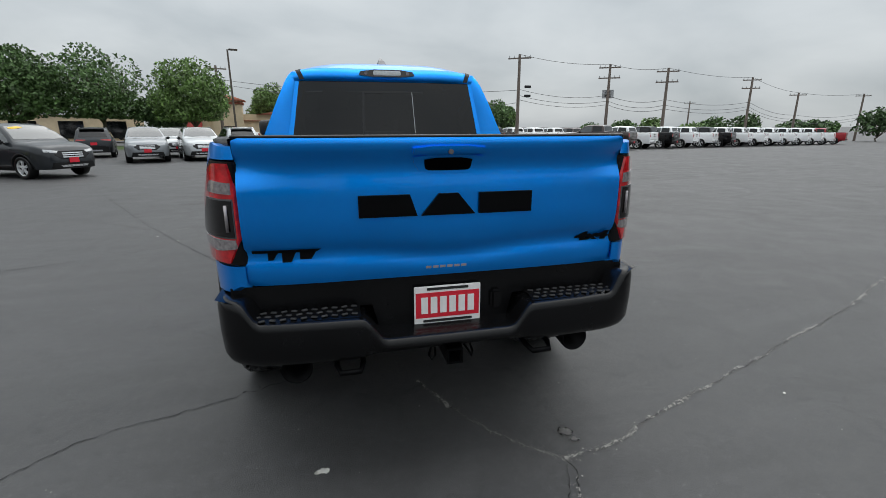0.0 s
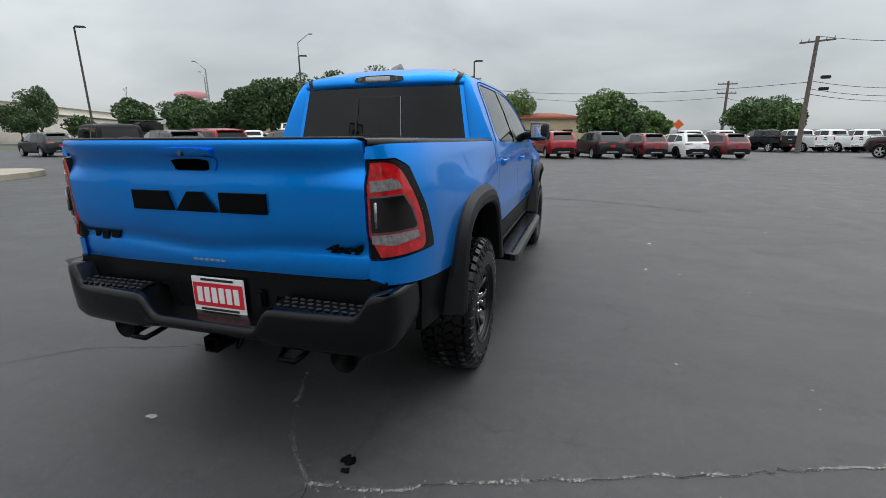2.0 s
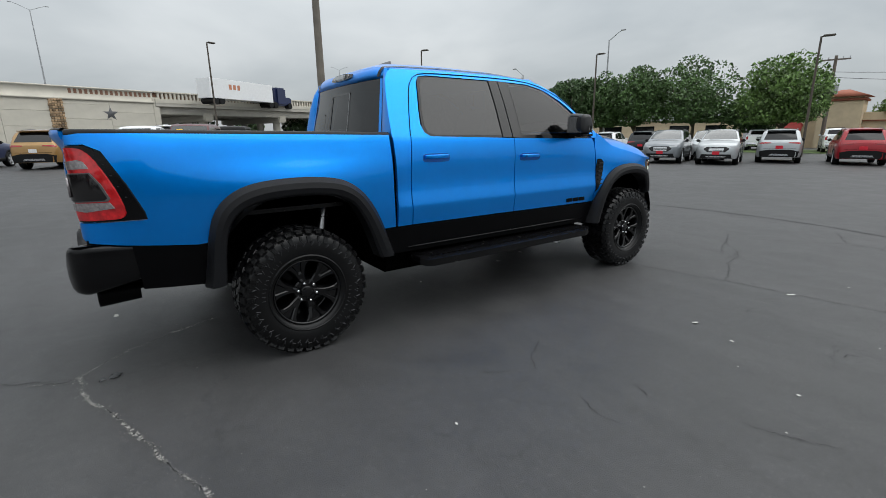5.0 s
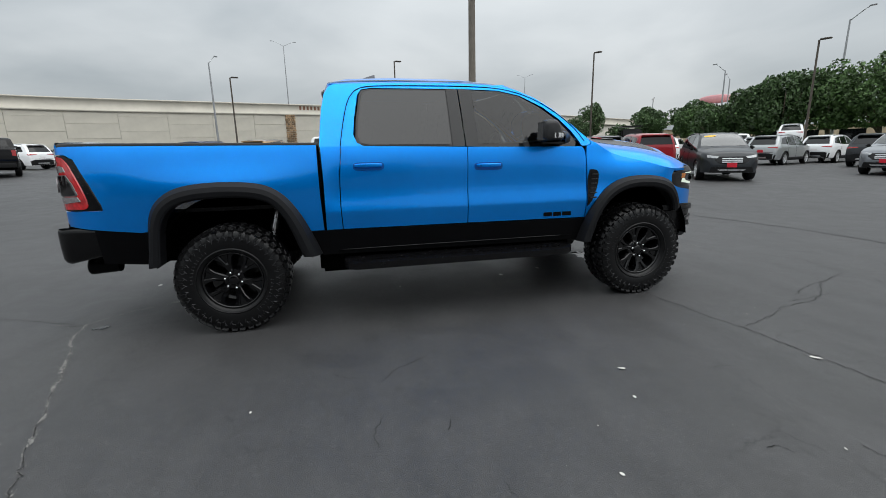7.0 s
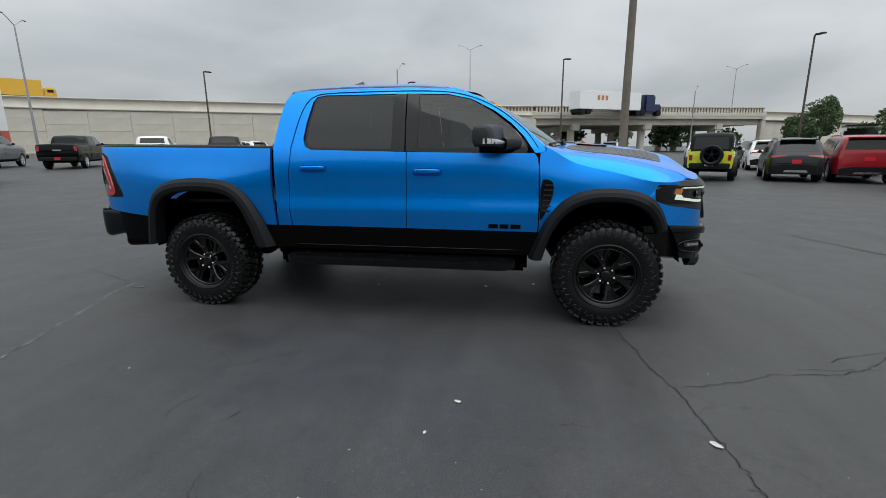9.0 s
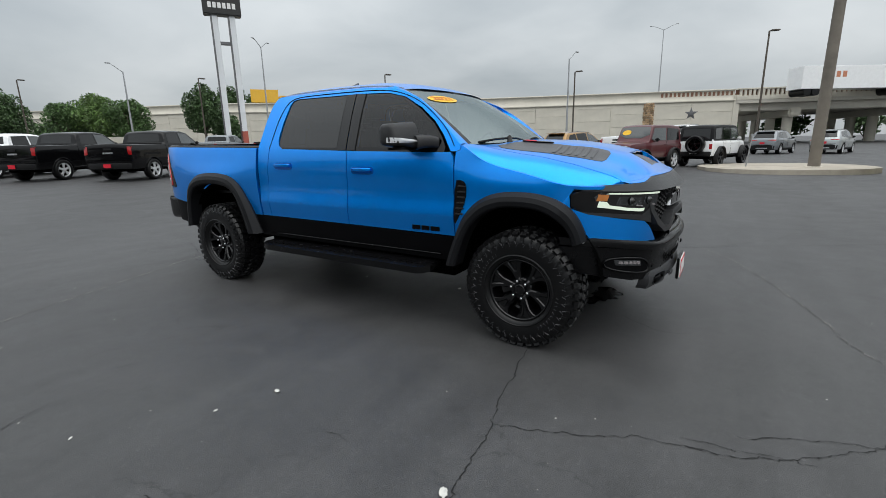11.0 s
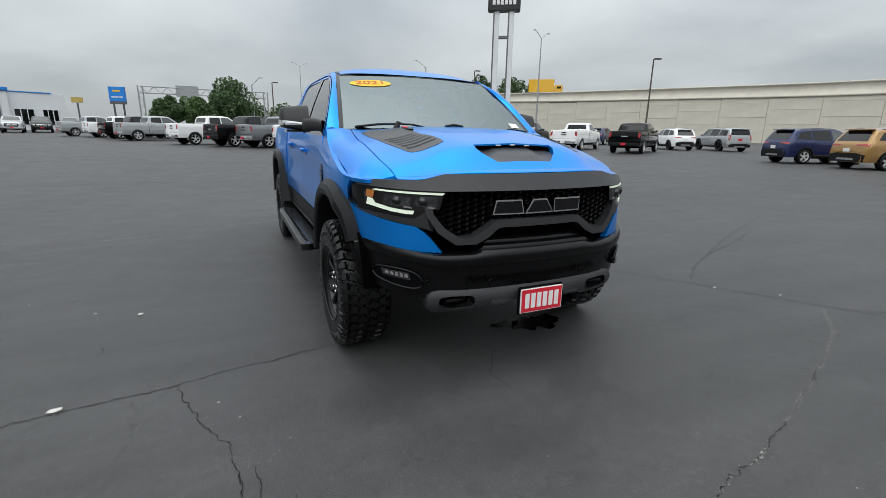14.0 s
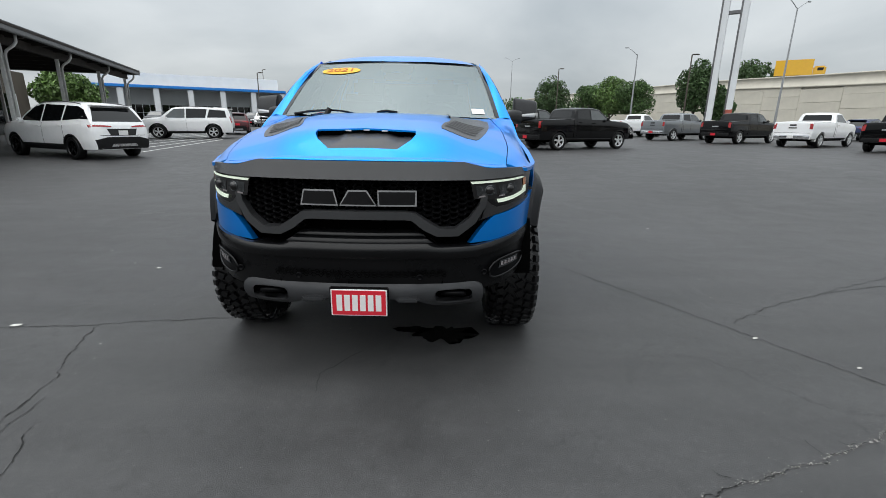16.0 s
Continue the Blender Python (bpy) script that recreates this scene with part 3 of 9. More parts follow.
    for k in range(6):
        a = 2 * math.pi * (k + 0.5) / 6 + 0.26
        c = Vector((0.088, 0.066 * math.sin(a), 0.066 * math.cos(a)))
        bm = rod(bmesh.new(), c, c + Vector((0.036, 0, 0)), 0.0125, 0.0115, 6)
        bmesh.ops.create_uvsphere(bm, u_segments=10, v_segments=6, radius=0.0112, matrix=Matrix.Translation(c + Vector((0.036, 0, 0))))
        part("wheel_nut", bm, CHROME, rim)
    bm = lathe(bmesh.new(), [(-0.03, 0.17), (-0.008, 0.17), (-0.008, 0.08)], 32)
    part("brake_disc", bm, DARK_STEEL, wheel)
    return wheel


def build_side(s):
    # bed side
    out = [(0.726, RAIL(0.742)), (0.2, RAIL(0.2)), (-0.4, RAIL(-0.4)), (-0.9, RAIL(-0.9)), (-1.10, RAIL(-1.1) - 0.002), (-1.168, RAIL(-1.1) - 0.012), (-1.172, 1.46),
           (phi_y(53), 1.462), (phi_y(39), 1.425), (phi_y(25), 1.25), (phi_y(16), 1.09), (phi_y(15), 1.04), (-1.172, 1.036), (-1.172, 0.95), (-1.15, 0.925),
           (-1.0, 0.905), (-0.62, 0.862), *ARCH_R[::-1], (0.742, 0.80), (0.730, 1.1)]
    part("bed_side", side_panel(out, s, us=TAIL_CUTS), BLUE, truck)
    # black lower cladding behind the rear wheel, and sill
    part("rear_cladding", side_panel([(-0.95, 0.895), (-0.60, 0.858), (-0.52, 0.86), (-0.60, 0.60), (-0.93, 0.63)], s, -0.006), SATIN_BLACK, truck)
    part("sill_cladding", side_panel([(0.56, 0.795), (0.66, 0.63), (0.72, 0.585), (3.06, 0.575), (3.12, 0.66), (3.15, 0.775), (1.9, 0.787)], s, 0.004), SATIN_BLACK, truck)
    bm = tube(bmesh.new(), [(s * (side_x(y, 0.62) + 0.012), y, 0.622) for y in np.linspace(0.85, 2.98, 12)], 0.006, 6)
    part("sill_line", bm, BLACK_TRIM, truck)
    # doors
    part("rear_door", side_panel([(0.901, 0.80), (1.979, 0.793), (1.984, 1.1), (1.989, 1.452), (1.1, 1.478), (0.926, 1.48), (0.901, 1.25), (0.894, 1.0)], s), BLUE, truck)
    part("front_door", side_panel([(1.987, 0.793), (3.115, 0.783), (3.118, 1.0), (3.108, 1.34), (3.098, 1.40), (3.072, 1.434), (2.6, 1.44), (1.996, 1.452), (1.991, 1.1)], s), BLUE, truck)
    part("cab_corner", side_panel([(0.764, 0.80), (0.893, 0.80), (0.886, 1.0), (0.893, 1.25), (0.918, 1.48), (0.758, 1.48), (0.766, 1.2)], s), BLUE, truck)
    # frame round the side windows
    rear_edge = [(0.752, 1.476), (0.765, 1.62), (0.785, 1.78), (0.815, 1.91), (0.85, 1.965), (0.90, 1.995)]
    roof_edge = [(0.90, 1.995), (1.4, 2.005), (2.0, 2.003), (2.30, 1.985), (2.50, 1.944), (2.68, 1.868), (2.85, 1.752), (3.00, 1.625), (3.15, 1.492)]
    a_poly = [*rear_edge, (1.4, 2.005), (2.0, 2.003), (2.0, 1.952), (1.20, 1.958), (1.12, 1.945), (1.085, 1.90), (1.045, 1.70), (1.03, 1.57), (1.055, 1.505), (1.11, 1.476)]
    b_poly = [*roof_edge[2:], (3.160, 1.452), (3.118, 1.440), (3.075, 1.440), (3.045, 1.485), (2.985, 1.57), (2.88, 1.68), (2.73, 1.79), (2.53, 1.893), (2.33, 1.938), (2.0, 1.952)]
    part("cab_quarter_frame", side_panel(a_poly, s, 0, 0.03), BLUE, truck)
    part("windscreen_pillar", side_panel(b_poly, s, 0, 0.03), BLUE, truck)
    rear_win = ([(1.065, 1.56), (1.085, 1.505), (1.15, 1.488), (1.855, 1.478), (1.845, 1.935), (1.22, 1.94), (1.14, 1.925), (1.115, 1.88), (1.075, 1.68)])
    part("rear_door_window", side_panel(rear_win, s, -0.004, 0), GLASS_DARK, truck, "black-tinted side window")
    front_win = ([(2.095, 1.478), (2.97, 1.468), (2.985, 1.50), (2.945, 1.57), (2.85, 1.672), (2.70, 1.778), (2.51, 1.873), (2.32, 1.918), (2.085, 1.932)])
    part("front_door_window", side_panel(front_win, s, -0.004, 0), GLASS_MID, truck, "lightly tinted side window")
    holes = [[(1.075, 1.56), (1.095, 1.512), (1.15, 1.498), (1.845, 1.488), (1.836, 1.925), (1.22, 1.930), (1.15, 1.915), (1.125, 1.875), (1.085, 1.68)],
             [(2.10, 1.488), (2.96, 1.478), (2.972, 1.50), (2.935, 1.565), (2.845, 1.660), (2.70, 1.763), (2.51, 1.860), (2.32, 1.906), (2.092, 1.922)]]
    for hole_ in holes:
        cy, cz = sum(q[0] for q in hole_) / len(hole_), sum(q[1] for q in hole_) / len(hole_)
        ring = resample(hole_ + hole_[:1], 61)
        rows = [[(s * (side_x(y, z) - 0.006), y, z), (s * (side_x(cy + (y - cy) * 1.14, cz + (z - cz) * 1.24) - 0.007), cy + (y - cy) * 1.14, cz + (z - cz) * 1.24)] for y, z in ring]
        part("window_trim", loft(rows), GLOSS_BLACK, truck)
    part("door_pillar_trim", side_panel([(1.865, 1.462), (1.972, 1.458), (1.955, 1.95), (1.855, 1.951)], s, 0.002, 0.006), GLOSS_BLACK, truck)
    part("door_pillar_trim", side_panel([(1.985, 1.458), (2.083, 1.455), (2.073, 1.947), (1.965, 1.95)], s, 0.002, 0.006), GLOSS_BLACK, truck)
    # window-line seam in the quarter frame
    seam = resample(chaikin([(0.918, 1.48), (0.95, 1.66), (0.995, 1.84), (1.05, 1.93), (1.13, 1.972), (1.4, 1.98), (2.0, 1.978), (2.32, 1.962), (2.52, 1.918), (2.71, 1.838), (2.88, 1.722), (3.02, 1.60), (3.10, 1.48)], 2), 40)
    bm = tube(bmesh.new(), [(s * (side_x(y, z) + 0.0005), y, z) for y, z in seam], 0.0042, 5)
    part("door_seam", bm, UNDER, truck)
    # fender
    f_top = [(y, top_z(0.985, y)) for y in (4.19, 4.14, 4.08, 4.0, 3.9, 3.8, 3.7, 3.6, 3.5, 3.4, 3.32, 3.26, 3.21, 3.166)]
    out = [*f_top, (3.166, 1.45), (3.122, 1.437), (3.116, 1.34), (3.120, 1.28), (3.128, 1.0), (3.125, 0.79), (3.15, 0.735), *ARCH_F[:1:-1], (3.956, 1.068), (4.02, 1.150), (4.045, 1.19), (4.11, 1.20)]
    part("front_fender", side_panel(out, s), BLUE, truck)
    out = [(x, y) for x, y in ((0.80, 3.24), (0.838, 3.6), (0.838, 4.0), (0.834, 4.2), (0.832, 4.300), (0.90, 4.270), (0.995, 4.205), (0.995, 4.10), (0.995, 4.0), (0.995, 3.5), (0.995, 3.145), (0.93, 3.155), (0.872, 3.172))]
    bm = panel(out, top_pt, 0.03, 0.05, (0, 0, -0.02))
    part("fender_top", bm if s > 0 else mirrored(bm), BLUE, truck)
    # pillar skin between side frame and screen
    rows = []
    for y, z in resample(roof_edge[3:], 16):
        v = min(1, max(0, (z - 1.49) / 0.465))
        e = Vector((side_x(y, z), y, z))
        w = screen_pt(1.0, v)
        rows.append([(s * e.x, e.y, e.z), (s * (e.x * 0.55 + w.x * 0.45), e.y * 0.5 + w.y * 0.5, max(e.z, w.z) + 0.006), (s * w.x, w.y, w.z)])
    part("windscreen_pillar_skin", loft(rows), BLUE, truck)
    part("pillar_lining", loft([[(p[0] - s * 0.022, p[1] - 0.012, p[2] - 0.016) for p in r] for r in rows]), SEAT, truck)
    rows = []
    for y, z in resample(rear_edge, 12):
        v = min(1, max(0, (z - 1.50) / 0.485))
        e = Vector((side_x(y, z), y, z))
        w = rear_glass_pt(1.0, v)
        rows.append([(s * e.x, e.y, e.z), (s * (e.x * 0.6 + w.x * 0.4), min(e.y, w.y) - 0.004, z), (s * w.x, w.y, w.z)])
    part("rear_pillar_skin", loft(rows), BLUE, truck)
    # flares
    r_out = chaikin([(-0.615, 0.585), (-0.585, 0.75), (-0.565, 0.90), (-0.53, 1.03), (-0.455, 1.13), (-0.34, 1.195), (-0.18, 1.225), (0.06, 1.232), (0.28, 1.21), (0.40, 1.155), (0.49, 1.07), (0.58, 0.93), (0.65, 0.77), (0.715, 0.60)], 2)
    r_in = chaikin([(-0.50, 0.60), (-0.485, 0.76), (-0.465, 0.90), (-0.415, 1.01), (-0.33, 1.07), (-0.2, 1.10), (-0.06, 1.11), (0.12, 1.108), (0.27, 1.085), (0.36, 1.04), (0.43, 0.95), (0.49, 0.82), (0.53, 0.70), (0.565, 0.60)], 2)
    f_out = chaikin([(3.045, 0.56), (3.10, 0.72), (3.165, 0.87), (3.25, 1.0), (3.36, 1.095), (3.50, 1.148), (3.66, 1.16), (3.83, 1.15), (3.97, 1.105), (4.06, 1.03), (4.115, 0.93), (4.145, 0.84)], 2)
    f_in = chaikin([(3.155, 0.56), (3.19, 0.68), (3.24, 0.81), (3.32, 0.93), (3.42, 1.005), (3.54, 1.045), (3.68, 1.052), (3.82, 1.042), (3.93, 0.995), (4.00, 0.93), (4.04, 0.86), (4.05, 0.80)], 2)
    for o, i in ((r_out, r_in), (f_out, f_in)):
        o, i = resample(o, 56), resample(i, 56)
        rows = []
        for (yo, zo), (yi, zi) in zip(o, i):
            ym, zm = 0.72 * yo + 0.28 * yi, 0.72 * zo + 0.28 * zi
            yn, zn = 0.12 * yo + 0.88 * yi, 0.12 * zo + 0.88 * zi
            xo = min(side_x(yo, zo), 1.03)
            edge = 1.10 if yo < 4.0 else 1.10 - 0.35 * (yo - 4.0)
            rows.append([(s * (xo - 0.03), yo, zo), (s * (xo + 0.022), yo, zo), (s * (edge - 0.012), ym, zm), (s * edge, 0.5 * (ym + yn), 0.5 * (zm + zn)), (s * (edge - 0.006), yn, zn), (s * (edge - 0.02), yi, zi), (s * 0.95, yi, zi)])
        bm = loft(rows)
        bmesh.ops.recalc_face_normals(bm, faces=bm.faces)
        part("fender_flare", bm, FLARE, truck, "dark grey moulded wheel-arch flare", sharp=0.42)
    # wheel wells
    for yc in (0.03, 3.655):
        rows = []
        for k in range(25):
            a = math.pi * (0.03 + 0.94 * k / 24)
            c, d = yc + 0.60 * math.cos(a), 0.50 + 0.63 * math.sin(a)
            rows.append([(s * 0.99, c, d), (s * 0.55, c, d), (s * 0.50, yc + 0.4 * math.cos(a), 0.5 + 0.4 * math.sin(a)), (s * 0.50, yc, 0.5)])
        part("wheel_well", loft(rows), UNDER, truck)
    # rail cap
    rows = []
    for y in np.linspace(0.742, -1.165, 22):
        x = side_x(y, 1.47)
        rows.append([(s * (x - 0.030), y, RAIL(y) - 0.01), (s * (x - 0.028), y, RAIL(y) + 0.012), (s * (x - 0.05), y, RAIL(y) + 0.022), (s * (x - 0.12), y, RAIL(y) + 0.02), (s * (x - 0.13), y, RAIL(y) - 0.35)])
    part("bed_rail_cap", loft(rows), BLACK_TRIM, truck)
    # door handles
    for y0, z0 in ((1.005, 1.318), (2.045, 1.289)):
        pill = [(y0 + 0.132 + 0.128 * math.copysign(abs(math.cos(a)) ** 0.35, math.cos(a)), z0 - 0.006 + 0.034 * math.copysign(abs(math.sin(a)) ** 0.6, math.sin(a))) for a in np.linspace(0, 2 * math.pi, 33)[:-1]]
        h = part("door_handle", side_panel(pill, s, 0.0035, 0.008), SHADED_BLUE, truck, "blue pull handle over a flat cup in shaded blue")
        bm = bmesh.new()
        rows = []
        for k in range(11):
            u = k / 10
            y, r = y0 + 0.018 + 0.222 * u, 0.0165 * (1 - 0.25 * abs(2 * u - 1) ** 6)
            c = side_x(y, z0) + 0.012 + 0.022 * (1 - abs(2 * u - 1) ** 4)
            rows.append([(s * (c + 0.010 * math.cos(a)), y, z0 + 0.003 + r * math.copysign(abs(math.sin(a)) ** 0.6, math.sin(a))) for a in np.linspace(0, 2 * math.pi, 13)[:-1]])
        loft(rows, True, bm)
        for row in (rows[0], rows[-1]):
            bm.faces.new([bm.verts.new(q) for q in row])
        bmesh.ops.remove_doubles(bm, verts=bm.verts, dist=1e-4)
        bmesh.ops.recalc_face_normals(bm, faces=bm.faces)
        part("pull_bar", bm, BLUE, h)
        if y0 > 2:
            bm = rod(bmesh.new(), Vector((s * (side_x(y0 + 0.045, z0) + 0.01), y0 + 0.05, z0 + 0.003)), Vector((s * (side_x(y0 + 0.045, z0) + 0.043), y0 + 0.05, z0 + 0.003)), 0.008, 0.008, 12)
            part("key_cap", bm, SHADED_BLUE, h)
    # fender vent
    bm = side_panel(chaikin([(3.128, 1.225), (3.20, 1.225), (3.235, 1.19), (3.228, 1.08), (3.175, 0.95), (3.135, 0.885), (3.128, 0.90)], 1, True), s, 0.006, 0.02)
    vent = part("fender_vent", bm, BLACK_TRIM, truck)
    for k in range(6):
        z = 0.97 + 0.042 * k
        bm = box(bmesh.new(), (s * (side_x(3.18, z) + 0.010), 3.176 + 0.004 * k, z), (0.016, 0.07, 0.012), 0.003, Matrix.Rotation(s * 0.0, 4, "X"))
        part("vent_louvre", bm, GREY_TRIM, vent)
    # door badge: three plain dark blocks
    for k, (y0, y1) in enumerate(((2.705, 2.785), (2.80, 2.875), (2.89, 2.975))):
        bm = box(bmesh.new(), (s * (side_x(y0, 0.83) + 0.004), (y0 + y1) / 2, 0.828), (0.010, y1 - y0, 0.036), 0.002)
        part("door_badge_block", bm, SATIN_BLACK, truck)
    # running board
    bm = panel([(0.90, 0.90), (1.11, 0.89), (1.15, 0.92), (1.168, 0.98), (1.168, 2.84), (1.15, 2.90), (1.11, 2.94), (0.90, 2.92)], lambda x, y: Vector((x, y, 0.552 - 0.016 * max(0, (x - 1.06) / 0.1) ** 2)), 0.04, 0.2, (0, 0, -0.055))
    board = part("running_board", bm if s > 0 else mirrored(bm), BLACK_TRIM, truck, "black textured side step")
    for k in range(34):
        part("step_grip", box(bmesh.new(), (s * 1.085, 1.0 + 0.055 * k, 0.5475), (0.075, 0.018, 0.004), 0), UNDER, board)
    for y in (1.15, 1.9, 2.7):
        bm = box(bmesh.new(), (s * 0.92, y, 0.52), (0.2, 0.07, 0.03), 0.008)
        part("step_bracket", bm, UNDER, board)
    # mirror
    def rounded(p, q, ex):
        return [(p * math.copysign(abs(math.cos(a)) ** ex, math.cos(a)), q * math.copysign(abs(math.sin(a)) ** ex, math.sin(a))) for a in np.linspace(0, 2 * math.pi, 21)[:-1]]
    bm = bmesh.new()
    rows = []
    for u in (0, 0.02, 0.08, 0.2, 0.4, 0.6, 0.78, 0.90, 0.97, 1.0):
        x = 1.035 + 0.215 * u
        shrink = math.sqrt(max(0.0, 1 - (max(0, u - 0.86) / 0.145) ** 2)) * (0.80 if u == 0 else 1)
        top, bot = 1.672 - 0.018 * u, 1.462 + 0.030 * u
        zc, hz_, d = (top + bot) / 2, (top - bot) / 2 * (0.55 + 0.45 * shrink), 0.094 * (0.35 + 0.65 * shrink) * (1 - 0.12 * u)
        yc = 2.735 - 0.075 * u
        rows.append([(s * x, yc + p * (1.0 if p < 0 else 1 - 0.35 * q / hz_), zc + q) for p, q in rounded(d, hz_, 0.5)])
    loft(rows, True, bm)
    for row in (rows[0], rows[-1]):
        bm.faces.new([bm.verts.new(q) for q in row])
    arm_rows = []
    for u in (0, 0.3, 0.6, 0.85, 1.0):
        c = Vector((0.945 + 0.125 * u, 2.905 - 0.135 * u, 1.508 + 0.012 * math.sin(math.pi * u)))
        arm_rows.append([(s * (c.x + 0.35 * p), c.y + p, c.z + q) for p, q in rounded(0.060 + 0.02 * u, 0.046 + 0.012 * u, 0.6)])
    loft(arm_rows, True, bm)
    bmesh.ops.remove_doubles(bm, verts=bm.verts, dist=1e-4)
    bmesh.ops.recalc_face_normals(bm, faces=bm.faces)
    mir = part("side_mirror", bm, GREY_TRIM, truck, "dark grey door mirror with clear turn-lamp strip", sharp=0.6)
    bm = box(bmesh.new(), (s * 1.135, 2.608, 1.565), (0.17, 0.006, 0.15), 0.003, Matrix.Rotation(0.0, 4, "Z"))
    part("mirror_glass", bm, CHROME, mir)
    rows = []
    for u in np.linspace(0, 1, 9):
        x = 1.075 + 0.182 * u
        y = 2.735 - 0.075 * (x - 1.035) / 0.215 + 0.098 * (1 - 0.12 * u) * (math.sqrt(max(0.08, 1 - max(0, u - 0.70) ** 2 * 9.5)))
        zc = 1.522 + 0.010 * u
        hh = 0.007 + 0.013 * u ** 0.7
        rows.append([(s * x, y + 0.012, zc - hh), (s * x, y + 0.018, zc), (s * x, y + 0.012, zc + hh), (s * x, y - 0.02, zc + hh), (s * x, y - 0.02, zc - hh)])
    bm = loft(rows, True)
    bmesh.ops.recalc_face_normals(bm, faces=bm.faces)
    part("turn_lamp", bm, TURN_LENS, mir)
    bm = box(bmesh.new(), (s * 1.13, 2.715, 1.468), (0.18, 0.15, 0.018), 0.008)
    part("mirror_base", bm, GLOSS_BLACK, mir)
    # tail lamp
    def corner(poly, out, back):
        bm = panel(poly, lambda d, z: corner_pt(d, z, out), 6, 0.06, back)
        return bm if s > 0 else mirrored(bm)
    lamp = part("tail_lamp", corner([(91, 1.452), (53, 1.456), (39, 1.42), (25, 1.245), (16, 1.088), (15, 1.046), (91, 1.042)], 0.002, (-0.03, 0.03, 0)), BLACK_TRIM, truck, "red and smoked tail lamp in a black surround")
    lens = [(90, 1.444), (64, 1.447), (55, 1.436), (47, 1.40), (38, 1.30), (31, 1.19), (28, 1.095), (30, 1.062), (36, 1.055), (90, 1.050)]
    part("red_lens", corner(chaikin(lens, 1, True), 0.010, (-0.01, 0.01, 0)), RED_LENS, lamp)
    part("clear_band", corner([(86, 1.372), (70, 1.376), (60, 1.382), (54, 1.372), (50, 1.336), (86, 1.328)], 0.014, (-0.006, 0.006, 0)), CLEAR_LENS, lamp)
    part("lens_rim", corner([(87, 1.310), (50, 1.314), (42, 1.25), (37, 1.172), (39, 1.158), (87, 1.154)], 0.014, (-0.006, 0.006, 0)), DARK_STEEL, lamp)
    part("smoked_lens", corner([(86, 1.304), (51, 1.308), (44, 1.25), (39, 1.176), (41, 1.165), (86, 1.160)], 0.017, (-0.008, 0.008, 0)), DARK_LENS, lamp)
    part("clear_band", corner([(86, 1.148), (38, 1.152), (35, 1.118), (60, 1.100), (86, 1.112)], 0.014, (-0.006, 0.006, 0)), CLEAR_LENS, lamp)
    pts = [corner_pt(d, z, 0.022) for d, z in ((80, 1.288), (80, 1.182))]
    bm = tube(bmesh.new(), [(s * q.x, q.y, q.z) for q in pts], 0.0065, 6)
    part("light_bar", bm, CLEAR_LENS, lamp)
    for k in range(4):
        q = corner_pt(38.5 - 4.0 * k, 1.355 - 0.06 * k, 0.001)
        part("lamp_clip", box(bmesh.new(), (s * q.x, q.y, q.z), (0.008, 0.012, 0.006), 0.002), GREY_TRIM, lamp)
    rows = [[(s * 0.815, -1.140, z), (s * 0.842, -1.152, z), (s * 0.868, -1.150, z)] for z in (0.93, 0.98, 1.03)]
    part("corner_filler", loft(rows), BLUE, truck)
    # exhaust tip, tow loop
    bm = lathe(bmesh.new(), [(-0.20, 0.055), (0.0, 0.068), (0.02, 0.067), (0.02, 0.060), (-0.15, 0.055), (-0.15, 0)], 24, Matrix.Translation((s * 0.67, -1.15, 0.550)) @ Matrix.Rotation(radians(-90), 4, "Z"))
    part("exhaust_tip", bm, SATIN_BLACK, truck)
    bm = tube(bmesh.new(), [(s * 0.44 + 0.8 * dx, y, 0.575 + dz) for dx, y, dz in ((-0.07, -0.95, 0.03), (-0.07, -1.22, 0.0), (-0.05, -1.27, -0.012), (0.05, -1.27, -0.012), (0.07, -1.22, 0.0), (0.07, -0.95, 0.03))], 0.014, 8)
    part("rear_tow_loop", bm, SATIN_BLACK, truck)
    # rear shock
    bm = rod(bmesh.new(), (s * 0.62, 0.25, 0.62), (s * 0.55, 0.38, 1.12), 0.035, seg=14)
    shock = part("shock_absorber", bm, STEEL, truck)
    bm = rod(bmesh.new(), (s * 0.575, 0.335, 0.95), (s * 0.55, 0.38, 1.13), 0.045, seg=14)
    part("shock_boot", bm, DARK_STEEL, shock)


def screen_pt(u, v):
    w = 0.872 + (0.735 - 0.872) * v
    b = 1 - u * u
    return Vector((u * w, 3.175 + (2.475 - 3.175) * v + b * (0.17 - 0.07 * v), 1.488 + 0.467 * v + 0.015 * b + 0.028 * math.sin(math.pi * v)))


def rear_glass_pt(u, v):
    w = 0.785 + (0.700 - 0.785) * v
    return Vector((u * w, 0.765 + 0.085 * v - 0.045 * (1 - u * u), 1.50 + 0.485 * v))


def roof_pt(u, s):
    y0, y1 = 0.872 - 0.045 * (1 - u * u), 2.46 + 0.115 * (1 - u * u)
    y = y0 + (y1 - y0) * s
    zt = float(np.interp(y, [0.85, 0.90, 1.4, 2.0, 2.30, 2.50, 2.68], [1.985, 1.995, 2.005, 2.003, 1.985, 1.944, 1.868]))
    zc = float(np.interp(y, [0.80, 0.86, 1.0, 1.4, 2.0, 2.3, 2.46, 2.58], [2.0, 2.042, 2.082, 2.100, 2.094, 2.058, 2.022, 1.975]))
    k = abs(u) ** (4.0 - 1.4 * s)
    return Vector((u * (side_x(y, zt) + 0.001), y, zc + (zt - zc) * k))


